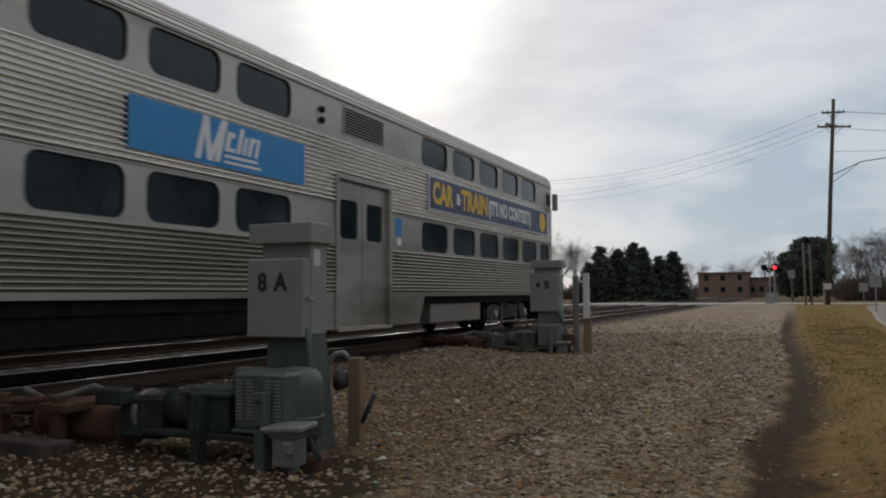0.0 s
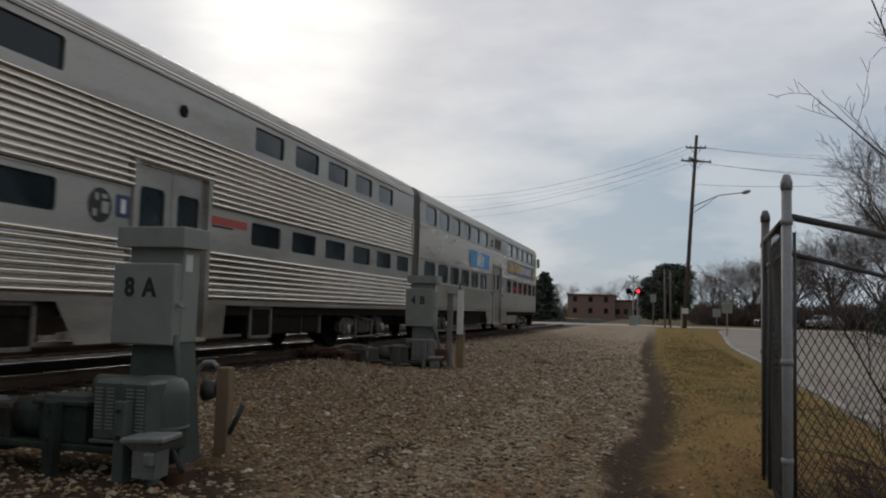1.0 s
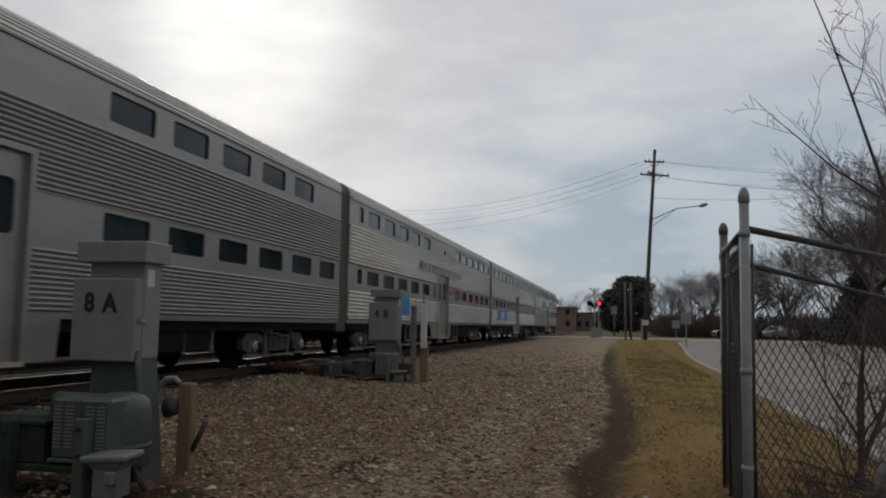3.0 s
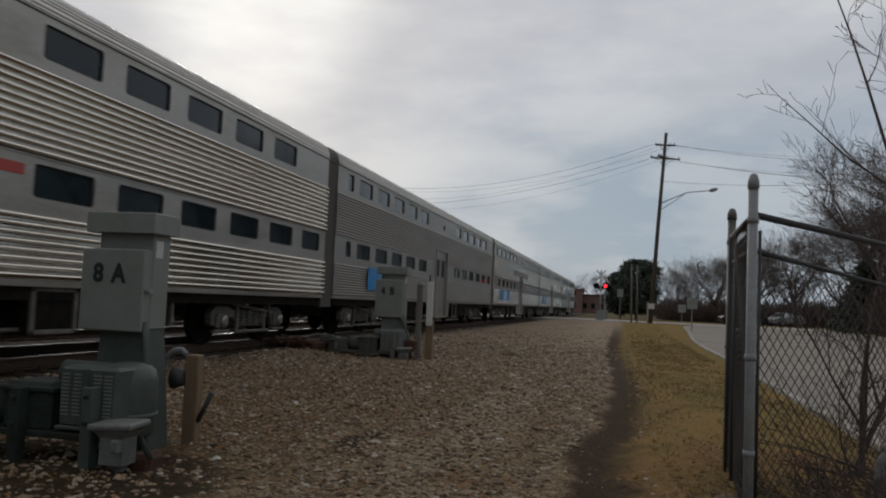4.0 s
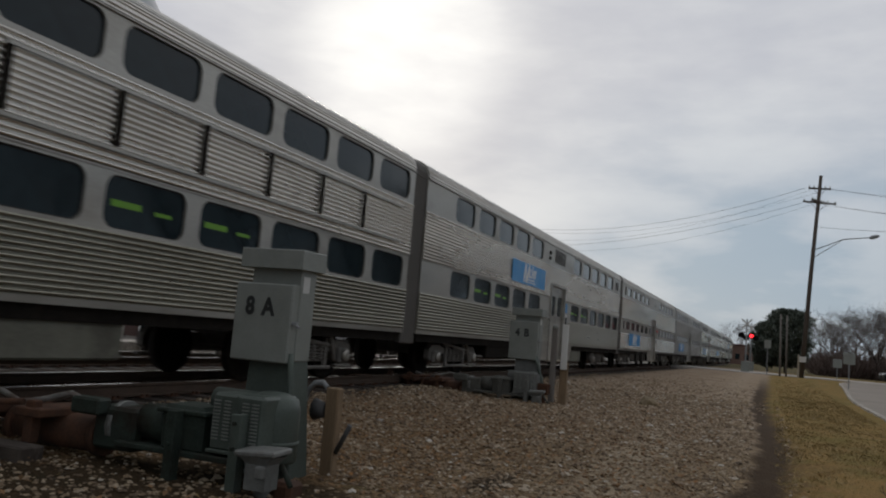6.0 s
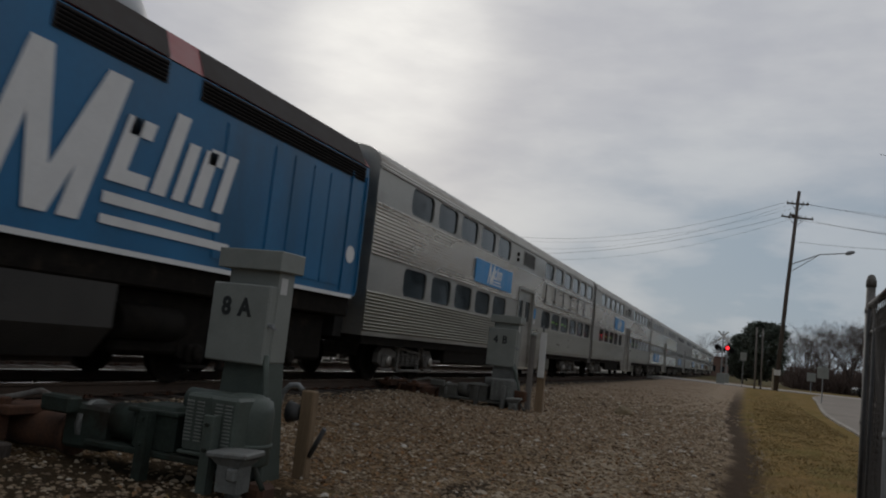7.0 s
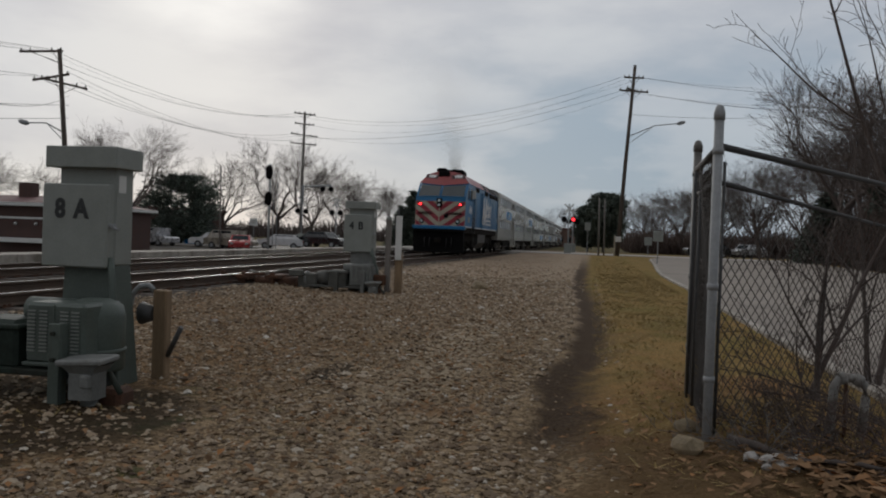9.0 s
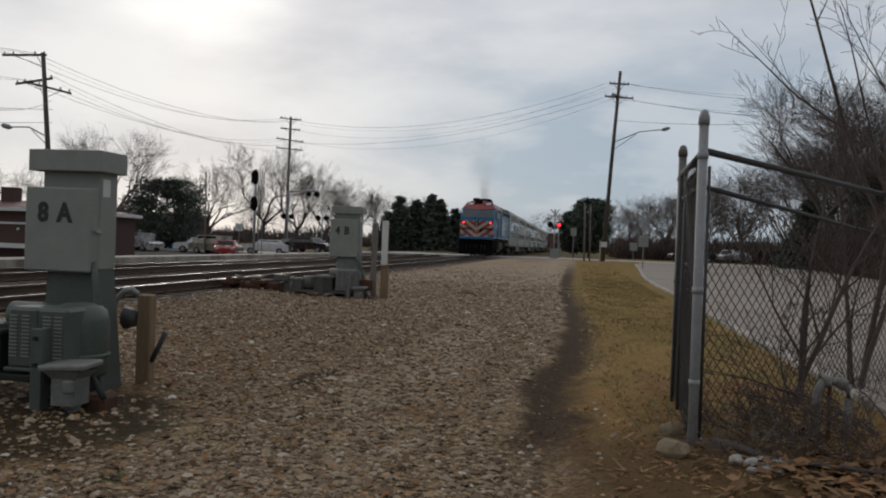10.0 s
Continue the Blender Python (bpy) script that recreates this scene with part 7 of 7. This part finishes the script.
# ---- trees ----
def tree_meshes(seed, height, depth, spread, thin, up=0.03, kids=(2, 3)):
    rnd = random.Random(seed)
    trunk, crown = Geo(), Geo()
    r = height * 0.022
    top = Vector((rnd.gauss(0, 0.15), rnd.gauss(0, 0.15), height * 0.28))
    trunk.tube([(0, 0, -0.4), (0, 0, 0.2), top * 0.5, top], [r * 1.5, r * 1.1, r, r * 0.9], 9)
    n = rnd.randint(4, 6)
    for k in range(n):
        a = 2 * math.pi * (k + rnd.random() * 0.6) / n
        way = Vector((math.cos(a) * spread, math.sin(a) * spread, 1.0)).normalized()
        branching(crown, top * rnd.uniform(0.75, 1.0), way, height * rnd.uniform(0.24, 0.32), r * 0.6, depth, rnd, 0.62, up, thin, kids)
    return trunk.mesh("trunk", BARK), crown.mesh("crown", TWIG)


TREES = [tree_meshes(s, 10.0, 5, sp, 0.0065) for s, sp in ((1, 0.75), (2, 0.95), (5, 0.6))]


def bare_tree(x, y, height, kind, turn, label="leafless deciduous tree with a fine twiggy crown"):
    t = thing("bare_tree", label, "tree", (x, y, ground_z(x, y) - 0.05), turn, "leafless trees")
    t.scale = (height / 10,) * 3
    part("trunk", TREES[kind][0], BARK, t)
    part("crown", TREES[kind][1], TWIG, t)


def evergreen(seed, height, width, conical=True):
    """A dense needled crown: boughs set round the trunk, each a spray of small blades."""
    rnd = random.Random(seed)
    trunk, crown = Geo(), Geo()
    trunk.tube([(0, 0, -0.6), (0, 0, height * 0.85)], [height * 0.024, 0.04], 7)
    boughs = 330 if conical else 300
    for k in range(boughs):
        f = (k + rnd.random()) / boughs
        a = rnd.uniform(0, 2 * math.pi)
        if conical:
            f = f ** 1.25
            z = height * (0.05 + 0.93 * f)
            reach = width / 2 * (1 - f) ** 0.7 * rnd.uniform(0.62, 1.12) + 0.12
            drop, blades = -0.22, 22 + int(36 * (1 - f))
        else:
            u = 2 * f - 1
            z = height * (0.55 + 0.40 * u)
            lobes = 0.82 + 0.30 * noise.noise((math.cos(a) * 1.6 + seed, math.sin(a) * 1.6, u * 1.8))
            reach = width / 2 * (1 - abs(u) ** 2.4) ** 0.5 * lobes * rnd.uniform(0.8, 1.08) + 0.3
            drop, blades = 0.12 + 0.25 * u, 60
        tip = Vector((math.cos(a) * reach, math.sin(a) * reach, z + drop * reach))
        root = Vector((0, 0, z))
        for j in range(blades):
            g = rnd.uniform(0.18, 1.0) ** 0.7
            p = root.lerp(tip, g) + Vector((rnd.gauss(0, 0.10), rnd.gauss(0, 0.10), rnd.gauss(0, 0.09))) * (1 + reach * 0.35)
            size = height * 0.027 * rnd.uniform(0.7, 1.5)
            d = ((tip - root).normalized() + Vector((rnd.gauss(0, 0.7), rnd.gauss(0, 0.7), rnd.gauss(0, 0.55)))).normalized() * size
            w = d.cross(Vector((rnd.gauss(0, 1), rnd.gauss(0, 1), 1))).normalized() * size * 0.36
            crown.face([p - w, p + d * 0.6 - w * 0.7, p + d, p + d * 0.6 + w * 0.7, p + w])
    return trunk.mesh("trunk", BARK), crown.mesh("crown", NEEDLE)


SPRUCES = [evergreen(s, 8, 4.2) for s in (1, 2)]
PINE = evergreen(7, 7.8, 9.5, False)
ROUND = evergreen(11, 7.0, 5.6, False)


def conifer(x, y, height, width, kind, turn, label="dark dense spruce on the skyline"):
    t = thing("spruce", label, "tree", (x, y, ground_z(x, y) - 0.05), turn, "evergreen trees")
    t.scale = (width, width, height / 8)
    part("trunk", SPRUCES[kind][0], BARK, t)
    part("crown", SPRUCES[kind][1], NEEDLE, t)


for k, (x, h, w) in enumerate(((-24.6, 7.6, 1.35), (-22.6, 7.0, 1.3), (-20.8, 7.9, 1.3), (-18.9, 6.9, 1.25), (-17.0, 5.8, 1.2), (-15.4, 6.6, 1.25), (-26.2, 5.6, 1.1))):
    conifer(x, 110 + (k % 3) * 2, h + 0.4, w, k % 2, k * 50)
for x, y, h in ((20.4, 60, 7.6), (18.9, 70, 6.0)):
    conifer(x, y, h, 1.25, int(x) % 2, x * 40, "dark spruce behind the hedge across the street")
for x, y, k in ((1.4, 95, 1.0), (-0.4, 97, 0.8)):
    t = thing("spruce", "dark dense evergreen beside the level crossing", "tree", (x, y, -0.2), 40 * k, "evergreen trees")
    t.scale = (k, k, k)
    part("trunk", ROUND[0], BARK, t)
    part("crown", ROUND[1], NEEDLE, t)
pine = thing("pine_tree", "broad dark round-crowned evergreen by the car park", "tree", (-43.4, 80, -1.2), group="evergreen trees")
part("trunk", PINE[0], BARK, pine)
part("crown", PINE[1], NEEDLE, pine)

rt = random.Random(31)
for x, y, h in ((-43.4, 70, 11.5), (-46.0, 112, 16.0), (-41, 114, 13.0), (-37, 116, 11.5), (-52, 108, 12.5), (-34.5, 122, 10.5), (-31, 126, 10.0), (-28, 132, 9.5), (-58, 64, 8.5), (-63, 62, 9.0), (-53, 62, 7.5), (-68, 60, 9.5), (-74, 60, 9), (-49, 66, 7.5), (-60, 70, 9),
                (10, 118, 9.0), (13, 124, 9.5), (17, 120, 9.0), (21, 112, 10), (8, 130, 8.5), (25, 104, 11), (6.5, 126, 7.5), (28, 92, 12), (31, 84, 13), (24, 78, 12), (23, 58, 14.5), (29, 52, 13.5), (18.6, 64, 15.0), (23.5, 67, 15.0), (22, 44, 13), (26, 38, 12), (22, 30, 11), (20, 62, 13), (33, 62, 14), (14, 95, 9), (18, 92, 11), (24, 90, 13), (30, 100, 14), (11, 104, 8), (20, 73, 11)):
    bare_tree(x, y, h, rt.randint(0, 2), rt.uniform(0, 360))
for k in range(34):
    x = -150 + k * 9.5 + rt.uniform(-3, 3)
    bare_tree(x, 235 + rt.uniform(-25, 40), rt.uniform(9, 14), rt.randint(0, 2), rt.uniform(0, 360), "distant leafless tree on the skyline")


# the dark thicket along the far side of the street
def thicket():
    rnd = random.Random(77)
    g = Geo()
    for k in range(3000):
        y = rnd.uniform(14, 76)
        x = 17.6 + rnd.random() ** 2 * 6 + max(0.0, (y - 60) * 0.15)
        h = rnd.uniform(1.2, 4.4) + 1.2 * noise.noise((x * 0.2, y * 0.2, 4))
        a = rnd.uniform(0, 6.28)
        p = Vector((x, y, GROUND - 0.1))
        d = Vector((math.cos(a) * 0.5, math.sin(a) * 0.5, 1)).normalized()
        q = p + d * h * 0.5
        e = q + Vector((rnd.gauss(0, 0.4), rnd.gauss(0, 0.4), h * 0.5))
        g.tube([p, q, e], [0.04, 0.028, 0.012], 3, False)
        for j in range(8):
            f = p.lerp(e, rnd.uniform(0.2, 1.0))
            g.tube([f, f + Vector((rnd.gauss(0, 0.45), rnd.gauss(0, 0.45), rnd.uniform(0.1, 0.7)))], [0.02, 0.009], 3, False)
    for k in range(2600):
        x = rnd.uniform(5, 46)
        y = rnd.uniform(104, 130) - x * 0.3
        h = rnd.uniform(1.4, 3.6) + 1.2 * noise.noise((x * 0.15, y * 0.15, 9))
        p = Vector((x, y, ground_z(x, y) - 0.1))
        for j in range(7):
            e = p + Vector((rnd.gauss(0, 0.7), rnd.gauss(0, 0.7), h * rnd.uniform(0.5, 1.0)))
            g.tube([p, e], [0.05, 0.02], 3, False)
    return g


solid("thicket", thicket(), TWIG_RED, "dense dark reddish leafless hedge across the street", "hedge", kind="stuff")


def far_woods():
    rnd = random.Random(5)
    g = Geo()
    for k in range(5200):
        a = rnd.uniform(-75, 60)
        r = rnd.uniform(270, 330)
        x, y = r * math.sin(radians(a)), r * math.cos(radians(a))
        h = rnd.uniform(4, 9) * (0.8 + 0.5 * noise.noise((a * 0.3, 1, 1)))
        p = Vector((x, y, -1))
        for j in range(3):
            e = p + Vector((rnd.gauss(0, 1.6), rnd.gauss(0, 1.6), h * rnd.uniform(0.6, 1.0)))
            g.tube([p, p.lerp(e, 0.5) + Vector((0, 0, h * 0.1)), e], [0.25, 0.16, 0.05], 3, False)
    return g


solid("far_woods", far_woods(), TWIG, "distant belt of leafless woodland", "woods", kind="stuff")


# ---- buildings ----
def restaurant():
    b = thing("brick_building", "low dark brick building with white trim and a red roof", "building", (0, 0, 0))
    x0, x1, y0, y1, zb, zt = -47.6, -36.4, 50.0, 62.0, -1.2, 2.35
    wall = Geo()
    bays = [(-46.2, -45.0), (-44.6, -43.4), (-43.0, -42.0)]
    at = x0
    for a, c in bays:
        wall.box(at, a, y0, y0 + 0.3, zb, zt)
        wall.box(a, c, y0, y0 + 0.3, zb, -0.75)
        wall.box(a, c, y0, y0 + 0.3, 0.5, zt)
        at = c
    wall.box(at, x1, y0, y0 + 0.3, zb, zt).box(x0, x0 + 0.3, y0 + 0.3, y1, zb, zt).box(x1 - 0.3, x1, y0 + 0.3, y1, zb, zt).box(x0 + 0.3, x1 - 0.3, y1 - 0.3, y1, zb, zt)
    part("wall", wall, BRICK, b, "dark red brick wall")
    for a, c in bays:
        w = part("window", Geo().box(a, c, y0 + 0.15, y0 + 0.2, -0.75, 0.5), TINT, b)
        part("window_frame", Geo().box(a, c, y0 - 0.02, y0 + 0.15, 0.42, 0.5).box(a, a + 0.08, y0 - 0.02, y0 + 0.15, -0.75, 0.42).box(c - 0.08, c, y0 - 0.02, y0 + 0.15, -0.75, 0.42), WHITE_PAINT, w)
    part("trim_band", Geo().box(x0 - 0.1, x1 + 0.1, y0 - 0.08, y0, 1.28, 1.42), WHITE_PAINT, b, "white band under the eaves")
    part("fascia", Geo().box(x0 - 0.5, x1 + 0.5, y0 - 0.6, y1 + 0.3, 2.18, 2.42, 0.02), WHITE_PAINT, b, "pale fascia")
    roof = Geo()
    e = [(x0 - 0.5, y0 - 0.6), (x1 + 0.5, y0 - 0.6), (x1 + 0.5, y1 + 0.3), (x0 - 0.5, y1 + 0.3)]
    r = [(x0 + 3.5, y0 + 4.5), (x1 - 3.5, y0 + 4.5), (x1 - 3.5, y1 - 4.5), (x0 + 3.5, y1 - 4.5)]
    for k in range(4):
        a, c = e[k], e[(k + 1) % 4]
        f, g_ = r[k], r[(k + 1) % 4]
        roof.face([(*a, 2.425), (*c, 2.425), (*g_, 3.1), (*f, 3.1)])
    roof.face([(*p, 3.1) for p in r])
    part("roof", roof, ROOF_RED, b, "low red roof")
    part("chimney", Geo().box(-41.9, -40.9, 53, 54, 2.4, 4.0, 0.02), BRICK, b)
    part("awning", Geo().extrude([(-41.0, -0.05), (-36.8, -0.05), (-36.8, -0.35), (-41.0, -0.35)], y0 - 0.9, y0 - 0.01), WHITE_PAINT, b, "white awning edge")
    for x in (-45.7, -43.9, -39.6, -38.0):
        part("wall_lamp", Geo().spin([(0.10, 0.85), (0.14, 0.98), (0.05, 1.08)], 10, (x, y0 - 0.12)), LENS, b)


restaurant()


def block_house(x0, x1, y0, y1, h, mat, label, rows=1):
    b = thing("brick_building", label, "building")
    part("wall", Geo().box(x0, x1, y0, y1, -1.0, h, 0.05), mat, b)
    part("roof", Geo().box(x0 - 0.3, x1 + 0.3, y0 - 0.3, y1 + 0.3, h, h + 0.35, 0.05), ROOF_RED, b)
    n = max(3, int((x1 - x0) / 3))
    for r in range(rows):
        for k in range(n):
            x = x0 + (k + 0.5) * (x1 - x0) / n
            z = 1.0 + r * 2.8
            part("window", Geo().box(x - 0.5, x + 0.5, y0 - 0.03, y0 + 0.02, z, z + 1.3), TINT, b)


block_house(-21.4, -10.2, 200, 215, 5.4, FAR_BRICK, "distant red brick building", 2)
block_house(-10.5, -4.5, 205, 220, 4.2, FAR_BRICK, "distant low brick building")
block_house(-64, -52, 98, 108, 3.4, BRICK, "low brown house behind the car park")
shed = thing("storage_trailer", "long pale storage trailer in the car park", "trailer", (-46.5, 84, -1.3))
part("body", Geo().box(-4, 3.0, -1.2, 1.2, 0.6, 2.6, 0.05), WHITE_PAINT, shed)
part("wheel", Geo().tube([(-2.5, -1.25, 0.4), (-2.5, -0.95, 0.4)], 0.4, 12), RUBBER, shed)
tarp = thing("tarp_cover", "blue tarpaulin over a stack in the car park", "tarpaulin", (-40.5, 80, -1.3))
part("sheet", Geo().extrude([(-2.2, 0.0), (2.2, 0.0), (2.0, 1.2), (1.2, 1.45), (-1.4, 1.4), (-2.0, 1.15)], -0.8, 0.8), BLUE_PANEL, tarp)

def rounded_profile(pts, n=5):
    """A smooth line through the points of a turned profile."""
    out = []
    for k in range(len(pts) - 1):
        a, b, c, d = pts[max(k - 1, 0)], pts[k], pts[k + 1], pts[min(k + 2, len(pts) - 1)]
        for i in range(n):
            t = i / n
            out.append(tuple(0.5 * (2 * q + (r - p) * t + (2 * p - 5 * q + 4 * r - w) * t * t + (3 * q - p - 3 * r + w) * t ** 3) for p, q, r, w in zip(a, b, c, d)))
    return out + [pts[-1]]


tower = thing("water_tower", "pale grey water tower on a flared column", "water tower", (-91.6, 66.1, -0.5))
neck = [(14, 0), (13, 8), (12.2, 16), (11.6, 21), (11.5, 23), (11.9, 24.6), (12.8, 26)]
part("column", Geo().spin(rounded_profile(neck), 64), TOWER_WHITE, tower)
bowl = [(12.8, 26), (15.5, 28.6), (19.3, 31.8), (21.2, 35), (21.3, 38), (18, 43), (10, 47), (0.1, 48)]
part("tank", Geo().spin(rounded_profile(bowl), 64), TOWER_WHITE, tower)


# ---- parked cars ----
def parked_car(x, y, turn, mat, label, length=4.6, height=1.5, van=False, tail=False):
    z = ground_z(x, y)
    c = thing("parked_car", label, "car", (x, y, z), turn, "parked cars")
    L, W = length, 0.9
    prof = [(-L / 2, 0.35), (-L / 2, 0.75), (-L * 0.46, 0.9), (-L * 0.22, 1.0), (-L * 0.12, height) if not van else (-L * 0.25, height), (L * 0.30, height), (L * 0.44, 0.98), (L / 2, 0.92), (L / 2, 0.35)]
    body = Geo()
    n = len(prof)
    for s in (-1, 1):
        body.face([(px, s * W * (0.86 if pz > 1.05 else 1.0), pz) for px, pz in prof][:: s])
    for k in range(n):
        (ax, az), (bx, bz) = prof[k], prof[(k + 1) % n]
        wa, wb = W * (0.86 if az > 1.05 else 1.0), W * (0.86 if bz > 1.05 else 1.0)
        body.face([(ax, -wa, az), (bx, -wb, bz), (bx, wb, bz), (ax, wa, az)])
    part("body", body, mat, c)
    for s in (-1, 1):
        q = [(-L * 0.16, 1.02), (-L * 0.09, height - 0.08), (L * 0.28, height - 0.08), (L * 0.38, 1.02)]
        part("side_window", Geo().face([(px, s * (W * 0.90 + 0.012), pz) for px, pz in q][:: s]), TINT, c)
        for wx in (-L * 0.30, L * 0.31):
            w = part("wheel", Geo().tube([(wx, s * (W - 0.18), 0.32), (wx, s * (W + 0.02), 0.32)], 0.32, 16), RUBBER, c)
            part("rim", Geo().tube([(wx, s * (W + 0.021), 0.32), (wx, s * (W + 0.03), 0.32)], 0.19, 12), GALV, w)
        part("headlight", Geo().box(-L / 2 - 0.02, -L / 2 + 0.06, s * 0.65 - 0.15, s * 0.65 + 0.15, 0.62, 0.78, 0.02), LENS, c)
        part("tail_light", Geo().box(L / 2 - 0.06, L / 2 + 0.02, s * 0.72 - 0.12, s * 0.72 + 0.12, 0.68, 0.86, 0.02), TAIL if tail else RED_VINYL, c)
    part("windscreen", Geo().face([(-L * 0.215, -W * 0.80, 1.03), (-L * 0.215, W * 0.80, 1.03), (-L * 0.135, W * 0.72, height - 0.06), (-L * 0.135, -W * 0.72, height - 0.06)]), TINT, c)
    part("rear_window", Geo().face([(L * 0.437, -W * 0.76, 1.03), (L * 0.437, W * 0.76, 1.03), (L * 0.32, W * 0.72, height - 0.06), (L * 0.32, -W * 0.72, height - 0.06)]), TINT, c)


parked_car(-41.7, 72, 160, CAR_SILVER, "silver sport utility vehicle in the car park", 4.7, 1.72, True)
parked_car(-45.5, 76, 150, CAR_BLACK, "dark saloon parked in the car park", 4.5, 1.5)
parked_car(-36.2, 73, 20, CAR_WHITE, "white saloon parked in the car park", 4.4, 1.42)
parked_car(-33.4, 71, 170, CAR_TAN, "tan minivan parked in the car park", 4.9, 1.75, True)
parked_car(-31.0, 68, 110, CAR_RED, "red car with its tail lights on", 4.5, 1.45, tail=True)
parked_car(-29.4, 73.5, 10, CAR_WHITE, "white saloon parked near the crossing", 4.5, 1.4)
parked_car(-25.2, 74, 165, CAR_BLACK, "black saloon car waiting at the crossing", 4.7, 1.5)
for k, (x, y, mat, lab) in enumerate(((12.0, 88, CAR_BLACK, "dark car parked across the road"), (17.5, 96, CAR_SILVER, "silver car parked across the road"))):
    parked_car(x, y, 10 + k * 30, mat, lab)


# ---- motion ----
def motions():
    times = [0.5 * i for i in range(21)]
    for k, car in enumerate(COACHES):
        walk(car, [(t, pose(XC, NOSE + SPEED * t - CAR * k, 0)) for t in times])
    for thing_ in (LOCO, PLUME):
        walk(thing_, [(t, pose(XC, NOSE + SPEED * t - CAR * 7 + 0.82, 0)) for t in times])


motions()
